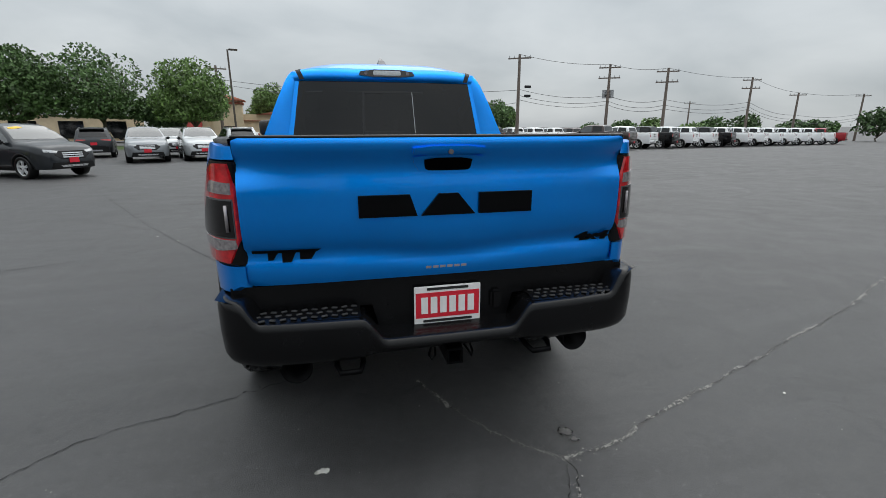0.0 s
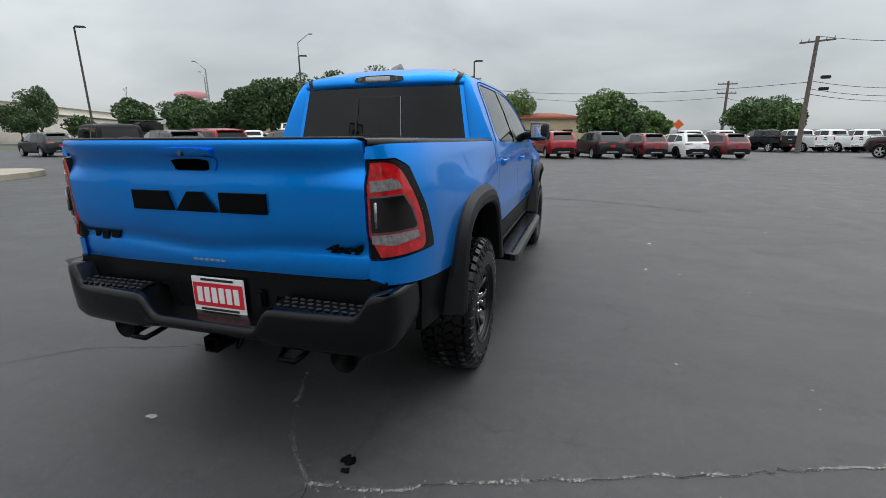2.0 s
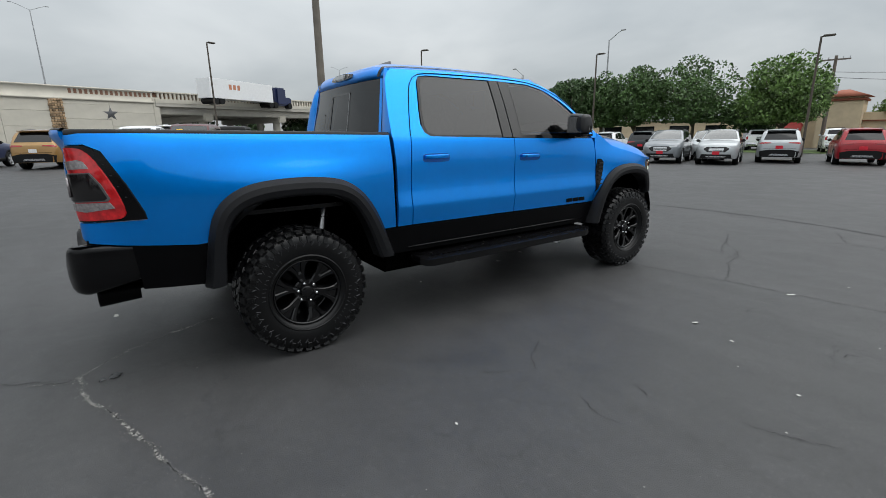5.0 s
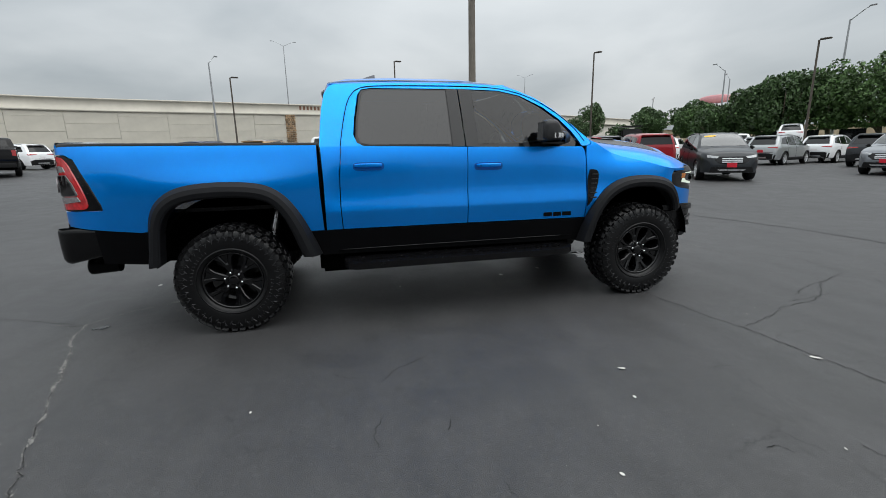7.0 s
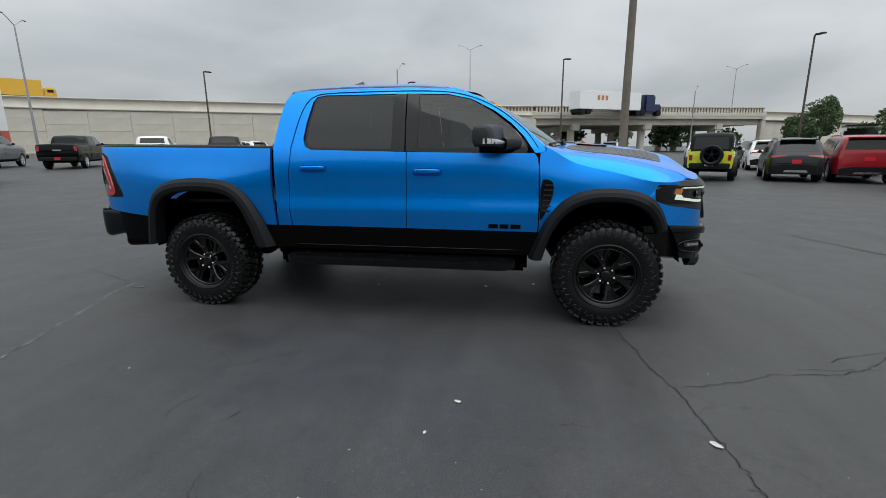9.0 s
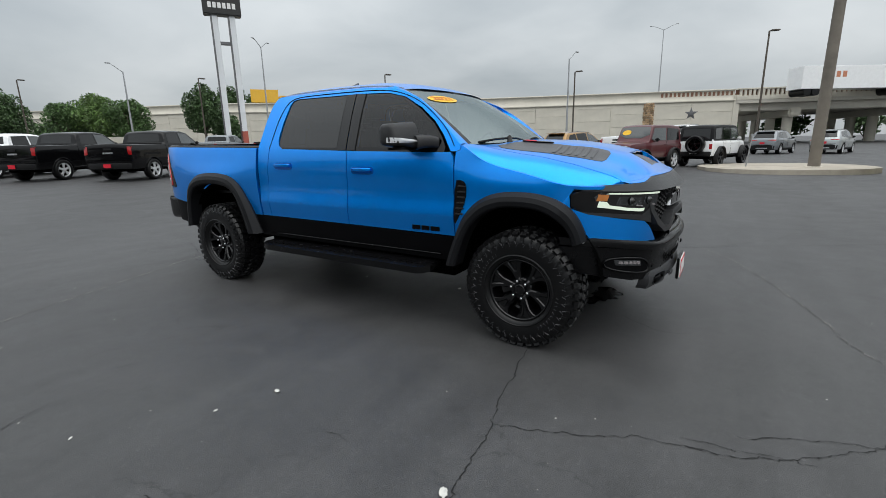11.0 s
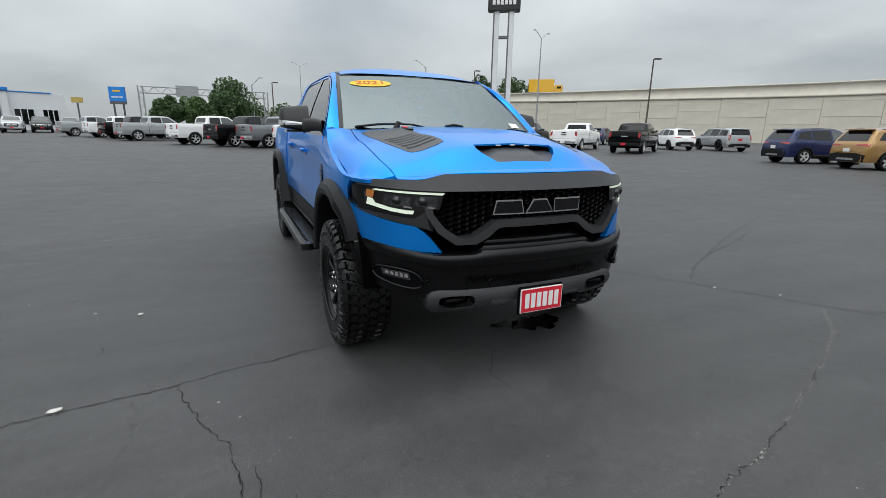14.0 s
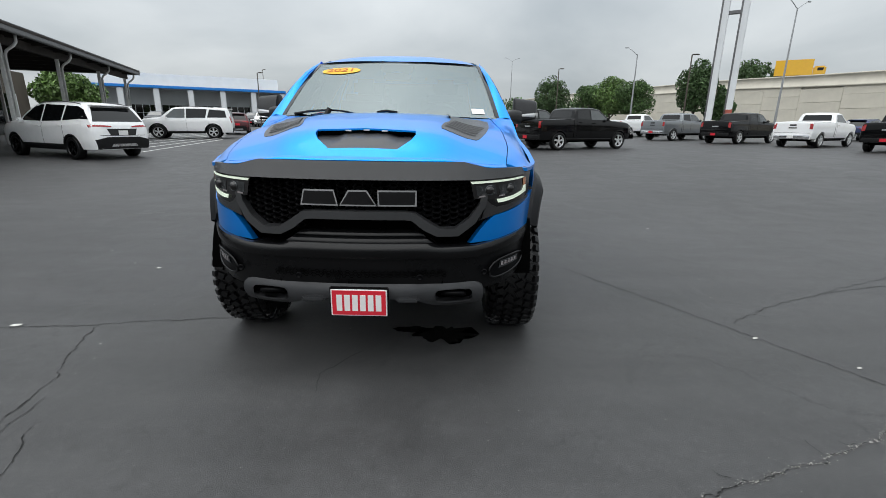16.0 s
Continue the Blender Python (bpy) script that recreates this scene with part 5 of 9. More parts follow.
    for x in (0.33, 0.685):
        c = Vector((s * x, nose(x) + 0.045, 0.638 if x < 0.5 else 0.648))
        bm = lathe(bmesh.new(), [(0, 0.018), (0.010, 0.018), (0.012, 0.012), (0.008, 0.010), (0.008, 0)], 16, Matrix.Translation(c) @ Matrix.Rotation(radians(90), 4, "Z"))
        part("parking_sensor", bm, SATIN_BLACK, truck)

beam = [(-1.0, 0.852), (-0.955, 0.856), (-0.63, 0.806), (-0.43, 0.805), (-0.36, 0.832), (0.36, 0.832), (0.43, 0.805), (0.63, 0.806), (0.955, 0.856), (1.0, 0.852), (1.0, 0.79), (0.955, 0.80), (0.63, 0.742), (-0.63, 0.742), (-0.955, 0.80), (-1.0, 0.79)]


def beam_pt(x, z):
    """The bumper beam, rounded over from its lower to its upper edge."""
    mid = smooth_interp(abs(x), [0, 0.36, 0.43, 0.63, 0.955, 1.0], [0.787, 0.787, 0.774, 0.774, 0.828, 0.821], 0.02)
    k = (z - mid) / 0.045
    return Vector((x, nose(x) + 0.060 - (0.034 if k > 0 else 0.016) * k * k, z))


part("front_bumper_beam", panel(beam, beam_pt, 0.05, 0.012, (0, -0.12, 0)), BLACK_TRIM, truck, "black textured upper bumper beam", sharp=0.9)
for w0, w1, z0, z1, off in ((0.40, 0.35, 0.826, 0.856, 0.030), (0.36, 0.31, 0.852, 0.884, -0.012)):
    rows = []
    for k, dy in ((0, 0.0), (0.45, -0.003), (0.75, -0.012), (1, -0.034), (1.1, -0.075)):
        half_w = w0 + (w1 - w0) * min(1, k)
        rows.append([(x, nose(x) + off + dy, z0 + (z1 - z0) * k) for x in np.linspace(-half_w, half_w, 25)])
    bm = loft(rows)
    bmesh.ops.recalc_face_normals(bm, faces=bm.faces)
    part("bumper_shelf", bm, BLACK_TRIM, truck, sharp=1.2)
low = [(-1.0, 0.80), (-0.63, 0.75), (0.63, 0.75), (1.0, 0.80), (1.0, 0.70), (0.96, 0.60), (0.80, 0.55), (0.62, 0.535), (-0.62, 0.535), (-0.80, 0.55), (-0.96, 0.60), (-1.0, 0.70)]
part("front_fascia", panel(low, front(0.030, 0.12, 0.75), 0.06, 0.05, (0, -0.20, 0)), GRILLE_BLACK, truck, "black lower bumper")
bm = bmesh.new()
for i in range(-22, 23):
    for j in range(2):
        x, z = i * 0.021, 0.638 + j * 0.018 + (0.009 if i % 2 else 0)
        ring = [(x + 0.012 * math.cos(a), z + 0.009 * math.sin(a)) for a in [math.pi / 3 * k for k in range(6)]]
        inn = [(x + 0.008 * math.cos(a), z + 0.0055 * math.sin(a)) for a in [math.pi / 3 * k for k in range(6)]]
        loft([[Vector((p, nose(p) + 0.030, q)) for p, q in ring], [Vector((p, nose(p) + 0.028, q)) for p, q in inn]], True, bm)
part("lower_grille_mesh", bm, UNDER, truck)
hole = lambda s: [(s * 0.517 + 0.104 * max(-1, min(1, 1.22 * math.cos(a))), 0.517 + 0.038 * max(-1, min(1, 1.25 * math.sin(a)))) for a in np.linspace(0, 2 * math.pi, 17)[:-1]]
half = chaikin([(0.22, 0.592), (0.38, 0.594), (0.62, 0.590), (0.675, 0.575), (0.690, 0.530), (0.675, 0.465), (0.62, 0.447), (0.42, 0.445), (0.36, 0.468), (0.30, 0.502), (0.22, 0.505)], 1)
skid = half + [(-x, z) for x, z in half[::-1]]
skid_bar = part("skid_bar", panel(skid[::-1], lambda x, z: Vector((x, 4.612 - 0.22 * x * x - 6.0 * (z - 0.53) ** 2, z)), 0.05, 0.018, (0, -0.07, 0), holes=(hole(1), hole(-1))), SKID_GREY, truck, "grey painted skid bar with a loop at each end")
for s in (1, -1):
    rows = [[(x, 4.616 - 0.22 * x * x, z), (x, 4.572 - 0.22 * x * x, z)] for x, z in hole(s) + hole(s)[:1]]
    part("loop_lining", loft(rows), SKID_GREY, skid_bar)
    bm = box(bmesh.new(), (s * 0.517, 4.46, 0.517), (0.24, 0.02, 0.10), 0.004)
    part("hook_pocket", bm, UNDER, truck)
    bm = box(bmesh.new(), (s * 0.26, 4.600, 0.505), (0.13, 0.03, 0.035), 0.012)
    part("skid_boss", bm, SKID_GREY, skid_bar)


def dealer_plate(name, label, c, w, h, facing):
    """A red plate with plain white bars; facing: +1 looks along +y."""
    m = Matrix.Translation(c) @ Matrix.Rotation(0 if facing < 0 else math.pi, 4, "Z")
    pl = new(name)
    pl.parent, pl.matrix_local = truck, m
    tagged(pl, label)
    bm = box(bmesh.new(), (0, 0, 0), (w, 0.008, h), 0.003)
    part("plate_edge", bm, PLATE_WHITE, pl)
    top, low = (0.03, 0.03) if facing < 0 else (0.006, 0.006)
    bm = box(bmesh.new(), (0, -0.0045, (low - top) / 2), (w - 0.014, 0.003, h - top - low), 0.001)
    part("plate_field", bm, PLATE_RED, pl)
    for k in range(6):
        x = (k - 2.5) * (w - 0.05) / 6
        bm = box(bmesh.new(), (x, -0.0068, 0), ((w - 0.05) / 6 * 0.72, 0.003, (h - top - low) * 0.66), 0.001)
        part("plate_bar", bm, PLATE_WHITE, pl)
    if facing < 0:
        for z, ww in ((h / 2 - 0.013, 0.62), (-h / 2 + 0.014, 0.74)):
            bm = box(bmesh.new(), (0, -0.0050, z), (w * ww, 0.003, 0.012), 0.001)
            part("caption_bar", bm, PLATE_BLACK, pl)
    return pl


dealer_plate("front_dealer_plate", "red plate with white bars", (-0.004, 4.655, 0.504), 0.305, 0.152, 1)
bm = box(bmesh.new(), (-0.004, 4.640, 0.504), (0.322, 0.02, 0.170), 0.006)
part("plate_bracket", bm, BLACK_TRIM, truck)

# tailgate
TGZ = [0.93, 0.97, 1.02, 1.08, 1.13, 1.20, 1.33, 1.42, 1.455, 1.49, 1.53, 1.545]
TGY = [-1.178, -1.190, -1.192, -1.178, -1.206, -1.216, -1.217, -1.208, -1.222, -1.250, -1.260, -1.240]


def gate_pt(x, z):
    dip = 0.035 * math.exp(-((x / 0.30) ** 2))
    zz = z + (dip if 1.0 < z < 1.2 else 0)
    return Vector((x, smooth_interp(zz, TGZ, TGY, 0.014) + 0.02 * (abs(x) / 0.83) ** 6 + 0.010 * (x / 0.83) ** 2 + 0.040 * max(0, (abs(x) - 0.58) / 0.25) ** 2 * min(1, max(0, (z - 1.36) / 0.10)), z))


gate_out = [(-0.828, 0.955), (-0.80, 0.945), (0.80, 0.945), (0.828, 0.955), (0.828, 1.530), (0.80, 1.540), (-0.80, 1.540), (-0.828, 1.530)]
gate = part("tailgate", panel(gate_out, gate_pt, 0.045, 0.022, (0, 0.05, 0)), BLUE, truck, "blue tailgate with dark badges")
bm = loft([[(x, -1.165, 1.535), (x, gate_pt(x, 1.538).y - 0.001, 1.540), (x, gate_pt(x, 1.538).y + 0.007, 1.549), (x, -1.16, 1.549)] for x in np.linspace(-0.83, 0.83, 25)])
part("tailgate_cap", bm, BLACK_TRIM, gate)
o = chaikin([(-0.115, 1.395), (0.115, 1.395), (0.145, 1.44), (0.148, 1.470), (-0.148, 1.470), (-0.145, 1.44)], 1, True)
rec = part("handle_surround", panel(o, lambda x, z: gate_pt(x, z) + Vector((0, -0.006, 0)), 0.05, 0.03, (0, 0.01, 0)), BLUE, gate)
o = chaikin([(-0.094, 1.408), (-0.06, 1.406), (0.06, 1.406), (0.094, 1.408), (0.100, 1.43), (0.102, 1.458), (-0.102, 1.458), (-0.100, 1.43)], 1, True)
part("handle_recess", panel(o, lambda x, z: gate_pt(x, z) + Vector((0, -0.009, 0)), 0.05, 0.03), UNDER, rec)
o = chaikin([(-0.150, 1.468), (0.150, 1.468), (0.150, 1.506), (-0.150, 1.506)], 1, True)
part("tailgate_handle", panel(o, lambda x, z: gate_pt(x, z) + Vector((0, -0.022 + 0.2 * abs(z - 1.487), 0)), 0.05, 0.012, (0, 0.03, 0)), BLUE, gate)
bm = rod(bmesh.new(), (0, -1.262, 1.483), (0, -1.276, 1.483), 0.010, seg=14)
part("handle_lock", bm, DARK_STEEL, gate)
for x0, x1, c0, c1, c2, c3 in ((-0.372, -0.132, 0.0, 0.0, 0.03, 0.0), (-0.115, 0.118, 0.0, 0.075, 0.075, 0.0), (0.135, 0.375, 0.0, 0.0, 0.0, 0.0)):
    o = [(x0 + c0, 1.222), (x1 - c3, 1.222), (x1 - c2, 1.312), (x0 + c1, 1.312)]
    part("tailgate_badge_block", panel(o, lambda x, z: gate_pt(x, z) + Vector((0, -0.014, 0)), 0.06, 0.03, (0, 0.02, 0)), SATIN_BLACK, gate, "plain black badge block")
for x0, x1, z0, z1 in ((-0.80, -0.53, 1.085, 1.096), (-0.74, -0.70, 1.055, 1.085), (-0.685, -0.63, 1.045, 1.085), (-0.615, -0.55, 1.055, 1.085)):
    part("model_badge_bar", panel([(x0, z0), (x1 - 0.02, z0), (x1, z1), (x0, z1)], lambda x, z: gate_pt(x, z) + Vector((0, -0.009, 0)), 0.05, 0.03, (0, 0.012, 0)), SATIN_BLACK, gate)
m4 = Matrix.Translation((0.715, gate_pt(0.715, 1.075).y - 0.008, 1.078)) @ Matrix.Rotation(radians(90), 4, "X")
letters("4x4", 0.082, 0.005, m4 @ Matrix.Diagonal((1.35, 0.62, 1, 1)) @ Matrix(((1, 0.25, 0, 0), (0, 1, 0, 0), (0, 0, 1, 0), (0, 0, 0, 1))), SATIN_BLACK, gate, "drive_badge", "black raised 4x4 badge", 0.004)
for k in range(6):
    bm = box(bmesh.new(), (-0.08 + 0.032 * k, gate_pt(0, 0.985).y - 0.001, 0.985), (0.024, 0.002, 0.010), 0)
    part("sticker_bar", bm, GALV, gate)

# rear bumper


def tail(x):
    x = abs(x)
    return -1.305 + 0.035 * x * x + 0.30 * max(0, x - 0.72) ** 2 / 0.09 * 0.28


plan = resample(chaikin([(0, -1.308), (0.35, -1.304), (0.70, -1.288), (0.88, -1.262), (0.955, -1.19), (0.968, -1.05), (0.972, -0.92), (0.968, -0.80)], 2), 60)
plan = [(-x, y) for x, y in plan[:0:-1]] + plan
rows = []
for i, (x, y) in enumerate(plan):
    a, b = plan[max(i - 1, 0)], plan[min(i + 1, len(plan) - 1)]
    n = Vector((b[1] - a[1], -(b[0] - a[0]), 0)).normalized()
    run = abs(x) if y < -1.2 else 0.95 + (y + 1.2)
    top = smooth_interp(run, [0, 0.295, 0.365, 0.80, 0.86, 0.95, 1.4], [0.706, 0.706, 0.808, 0.812, 0.905, 0.912, 0.895], 0.012)
    bot = smooth_interp(run, [0, 0.33, 0.40, 0.80, 0.95, 1.12, 1.36], [0.635, 0.632, 0.612, 0.612, 0.628, 0.66, 0.715], 0.03)
    deep = 0.11 if run < 0.9 else 0.06
    prof = [(-deep, top - 0.002), (-0.035, top + 0.004), (-0.014, top), (-0.003, top - 0.014), (0, top - 0.035), (0, 0.5 * (top + bot)), (-0.006, bot + 0.045), (-0.020, bot + 0.018), (-0.045, bot + 0.002), (-0.12, bot + 0.02)]
    rows.append([(x + n.x * o, y + n.y * o, z) for o, z in prof])
bumper = part("rear_bumper", loft(rows), BLACK_TRIM, truck, "black textured step bumper with rounded ends", sharp=1.0)
for s in (1, -1):
    bm = loft([[(s * x, tail(x) + 0.03, 0.814), (s * x, -1.225, 0.828), (s * x, -1.165, 0.829)] for x in np.linspace(0.385, 0.80, 8)])
    pad = part("step_pad", bm, BLACK_TRIM, bumper, "ribbed black step pad")
    for i in range(10):
        for j in range(3):
            x, y = 0.41 + 0.041 * i + (0.02 if j % 2 else 0), tail(0.4) + 0.050 + 0.032 * j
            part("step_grip", box(bmesh.new(), (s * x, y, 0.824 + 0.004 * j), (0.026, 0.014, 0.008), 0.003, Matrix.Rotation(0.35 if i % 2 else -0.35, 4, "Z"), 1), GREY_TRIM, pad)
    rows = [[(s * 0.845, y, 0.826), (s * 0.862, y, 0.90), (s * 0.95, y + 0.03, 0.918)] for y in (-1.245, -1.20, -1.14, -1.08)]
    part("corner_pad", loft(rows), BLACK_TRIM, bumper)
part("bumper_back_panel", panel([(-0.90, 0.82), (-0.33, 0.82), (-0.30, 0.70), (0.30, 0.70), (0.33, 0.82), (0.90, 0.82), (0.90, 0.94), (-0.90, 0.94)], lambda x, z: Vector((x, -1.155, z)), 0.2, 0.1, (0, 0.02, 0)), BLACK_TRIM, bumper)
bm = loft([[(x, tail(x) + 0.02, 0.702), (x, -1.20, 0.712), (x, -1.14, 0.716)] for x in np.linspace(-0.32, 0.32, 7)])
part("bumper_shelf", bm, BLACK_TRIM, bumper)
for s in (1, -1):
    rows = [[(s * 0.300, y, 0.700), (s * 0.330, y, 0.735), (s * 0.362, y, 0.800), (s * 0.392, y, 0.818)] for y in (-1.285, -1.22, -1.14)]
    part("pocket_wall", loft(rows), BLACK_TRIM, bumper)
dealer_plate("rear_dealer_plate", "white-edged red plate with white bars", (0.010, -1.175, 0.800), 0.310, 0.180, -1)
bm = box(bmesh.new(), (0.245, -1.168, 0.80), (0.055, 0.03, 0.095), 0.012)
part("trailer_socket", bm, BLACK_TRIM, bumper)
bm = bmesh.new()
box(bm, (0.02, -1.20, 0.618), (0.075, 0.16, 0.010), 0.003); box(bm, (0.02, -1.20, 0.553), (0.075, 0.16, 0.010), 0.003)
box(bm, (-0.0125, -1.20, 0.585), (0.010, 0.16, 0.06), 0.003); box(bm, (0.0525, -1.20, 0.585), (0.010, 0.16, 0.06), 0.003)
box(bm, (0.02, -1.12, 0.60), (0.26, 0.06, 0.045), 0.008)
tube(bm, [(-0.07, -1.17, 0.585), (-0.085, -1.20, 0.565), (-0.075, -1.215, 0.545), (-0.055, -1.20, 0.56), (-0.05, -1.17, 0.585)], 0.006, 6)
tube(bm, [(0.09, -1.17, 0.585), (0.105, -1.20, 0.565), (0.115, -1.215, 0.545), (0.125, -1.20, 0.56), (0.12, -1.17, 0.585)], 0.006, 6)
part("tow_receiver", bm, SATIN_BLACK, truck)

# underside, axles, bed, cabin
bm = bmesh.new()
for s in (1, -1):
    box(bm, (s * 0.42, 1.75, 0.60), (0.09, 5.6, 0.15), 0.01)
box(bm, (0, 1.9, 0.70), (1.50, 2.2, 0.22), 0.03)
# added box that blocks light under the cab and darkens the ground
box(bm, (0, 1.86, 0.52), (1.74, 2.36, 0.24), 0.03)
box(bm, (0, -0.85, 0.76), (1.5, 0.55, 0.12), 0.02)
# another added light-blocking box, under the bed
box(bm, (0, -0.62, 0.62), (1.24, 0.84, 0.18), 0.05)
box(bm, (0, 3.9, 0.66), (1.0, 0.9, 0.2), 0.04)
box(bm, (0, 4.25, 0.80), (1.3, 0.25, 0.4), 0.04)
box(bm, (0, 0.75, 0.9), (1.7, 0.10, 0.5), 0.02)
part("chassis_and_shade_boxes", bm, UNDER, truck)
for y, r in ((0, 0.06), (3.685, 0.045)):
    bm = rod(bmesh.new(), (-0.8, y, 0.44), (0.8, y, 0.44), r, seg=14)
    bmesh.ops.create_uvsphere(bm, u_segments=16, v_segments=10, radius=0.17 if y == 0 else 0.12, matrix=Matrix.Translation((0, y, 0.44)))
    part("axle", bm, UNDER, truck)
bm = bmesh.new()
box(bm, (0, -0.19, 1.0), (1.72, 1.80, 0.03), 0.0)
box(bm, (0, 0.715, 1.22), (1.74, 0.03, 0.45), 0.0)
part("bed_liner", bm, BLACK_TRIM, truck)
cabin = bmesh.new()
box(cabin, (0, 3.02, 1.40), (1.60, 0.46, 0.16), 0.05)
box(cabin, (0, 2.0, 0.95), (1.7, 2.3, 0.1), 0.02)
part("dashboard", cabin, SEAT, truck)
for x, y in ((0.42, 1.95), (-0.42, 1.95), (0.42, 1.12), (-0.42, 1.12)):
    bm = box(bmesh.new(), (x, y + 0.25, 1.12), (0.52, 0.52, 0.16), 0.05)
    box(bm, (x, y - 0.02, 1.42), (0.50, 0.14, 0.62), 0.06, Matrix.Rotation(-0.22, 4, "X"))
    box(bm, (x, y - 0.09, 1.80), (0.26, 0.10, 0.18), 0.045)
    part("seat", bm, SEAT, truck)
bm = tube(bmesh.new(), [(-0.40 + 0.19 * math.cos(a), 2.66 + 0.06 * math.sin(a), 1.42 + 0.18 * math.sin(a)) for a in np.linspace(0, 2 * math.pi, 25)[:-1]], 0.015, 8, True)
box(bm, (-0.40, 2.68, 1.41), (0.12, 0.05, 0.10), 0.02)
part("steering_wheel", bm, SEAT, truck)
bm = box(bmesh.new(), (0, 2.62, 1.84), (0.24, 0.04, 0.07), 0.015)
part("inside_mirror", bm, BLACK_TRIM, truck)

# ---------------------------------------------------------------- ground


def ground_z(x, y):
    """Level round the pickup, then tilted gently up towards the wall to fit the camera's view."""
    r = math.hypot(x, y - 1.8)
    k = min(1, max(0, (r - 5) / 12))
    k = k * k * (3 - 2 * k)
    f = min(1, 110 / max(r, 1))
    return k * (0.14 + (-0.0049 * x - 0.01025 * y) * f)


radii = [0, 1.5, 3, 4.5, 6, 8, 10, 12, 14, 17, 20, 25, 30, 40, 50, 65, 80, 110, 160, 260, 500, 1200, 3000]
bm = bmesh.new()
centre = bm.verts.new((0, 1.8, 0))
prev = None
for r in radii[1:]:
    ring = []
    for k in range(72):
        a = 2 * math.pi * k / 72
        x, y = r * math.cos(a), 1.8 + r * math.sin(a)
        ring.append(bm.verts.new((x, y, ground_z(x, y))))
    for k in range(72):
        j = (k + 1) % 72
        bm.faces.new((centre, ring[k], ring[j]) if prev is None else (prev[k], ring[k], ring[j], prev[j]))
    prev = ring
tagged(part("ground", bm, ASPHALT), "dark sealed asphalt lot, worn and cracked", "ground", kind="structure")

GRID = radians(20)
GN, GW = Vector((math.cos(GRID), math.sin(GRID), 0)), Vector((math.sin(GRID), -math.cos(GRID), 0))


def at_grid(a, b, z=0.0):
    """A place by its distance along the lot's own axes, which stand askew to the pickup."""
    return GN * a + GW * b + Vector((0, 0, z))


def grid_pose(a, b, z, turn=0.0):
    """x along the wall's length, y out of the wall towards the lot."""
    m = Matrix((GW, GN, Vector((0, 0, -1)))).transposed().to_4x4()
    m = Matrix.Translation(at_grid(a, b, z)) @ Matrix.Rotation(math.atan2(GW.y, GW.x), 4, "Z")
    return m @ Matrix.Rotation(radians(turn), 4, "Z")


# ---------------------------------------------------------------- retaining wall and overpass
WALL_A = -75.6
wall = tagged(new("retaining_wall"), "long pale concrete retaining wall of staggered panels", "wall", kind="structure")


def wall_top(b):
    return float(np.interp(b, [-190, -117, -90, -60, -34, 7, 25, 42, 60, 120, 170], [5.0, 7.0, 7.8, 8.4, 8.7, 8.8, 9.1, 9.4, 9.9, 10.0, 8.5]))


pan = bpy.data.meshes.new("wall_panel")
bm = box(bmesh.new(), (0, 0, 0), (5.97, 0.20, 1.97), 0.015, None, 1)
bm.to_mesh(pan); bm.free()
pan.materials.append(CONCRETE)
rnd = random.Random(4)
for b0, b1 in ((-182, -80), (-32, 172)):
    bs = np.arange(b0, b1 + 0.1, 6.0)
    rows = []
    for b in bs:
        f = at_grid(WALL_A - 0.10, b)
        g = ground_z(f.x, f.y) - 0.5
        k = at_grid(WALL_A - 0.6, b)
        rows.append([(f.x, f.y, g), (f.x, f.y, wall_top(b) - 1.6), (k.x, k.y, wall_top(b) - 1.6), (k.x, k.y, g)])
    part("wall_core", loft(rows), CONCRETE_DARK, wall)
    # parapet with a projecting cap
    rows = []
    for b in bs:
        t = wall_top(b)
        rows.append([at_grid(WALL_A + da, b, t + dz) for da, dz in ((-0.10, -1.80), (0.26, -1.80), (0.26, -1.52), (0.06, -1.46), (0.02, -0.24), (0.18, -0.18), (0.18, 0), (-0.45, 0), (-0.45, -1.8))])
    part("parapet", loft(rows), CONCRETE, wall, sharp=0.02)
for i in range(34):
    # neighbouring columns stand half a panel higher or lower
    b = -29.0 + 6.0 * i
    c = at_grid(WALL_A, b)
    for j in range(6):
        z0 = -0.6 + 2.0 * j + (1.0 if i % 2 else 0.0)
        z1 = min(z0 + 2.0, wall_top(b) - 1.78)
        if z1 - z0 < 0.25 or z1 < ground_z(c.x, c.y):
            continue
        ob = new("panel", pan)
        ob.parent = wall
        ob.matrix_world = grid_pose(WALL_A + rnd.uniform(-0.012, 0.016), b, (z0 + z1) / 2) @ Matrix.Diagonal((1, 1, (z1 - z0) / 2.0, 1))
# stone pilaster and star relief near the bridge
bm = bmesh.new()
for j in range(20):
    for i in range(5):
        c = (-0.64 + 0.32 * i + (0.07 if j % 2 else 0), 0.16, 0.2 + 0.34 * j)
        box(bm, c, (0.31 + rnd.uniform(-0.06, 0.03), 0.24 + rnd.uniform(-0.05, 0.08), 0.32 + rnd.uniform(-0.06, 0.02)), 0.04, None, 1)
pil = tagged(part("stone_pilaster", bm, STONE), "brown field-stone pilaster set in the wall", "pilaster", kind="structure")
pil.matrix_world = grid_pose(WALL_A, -19.8, 0.2)
# brown blocks for the slots in the parapet between the pilaster and the bridge
for k in range(17):
    b = -21.6 - 0.62 * k
    sl = part("parapet_slot", box(bmesh.new(), (0, 0.03, 0), (0.34, 0.04, 0.62), 0), SLOT_BROWN, wall)
    sl.matrix_world = grid_pose(WALL_A + 0.02, b, wall_top(b) - 0.62)


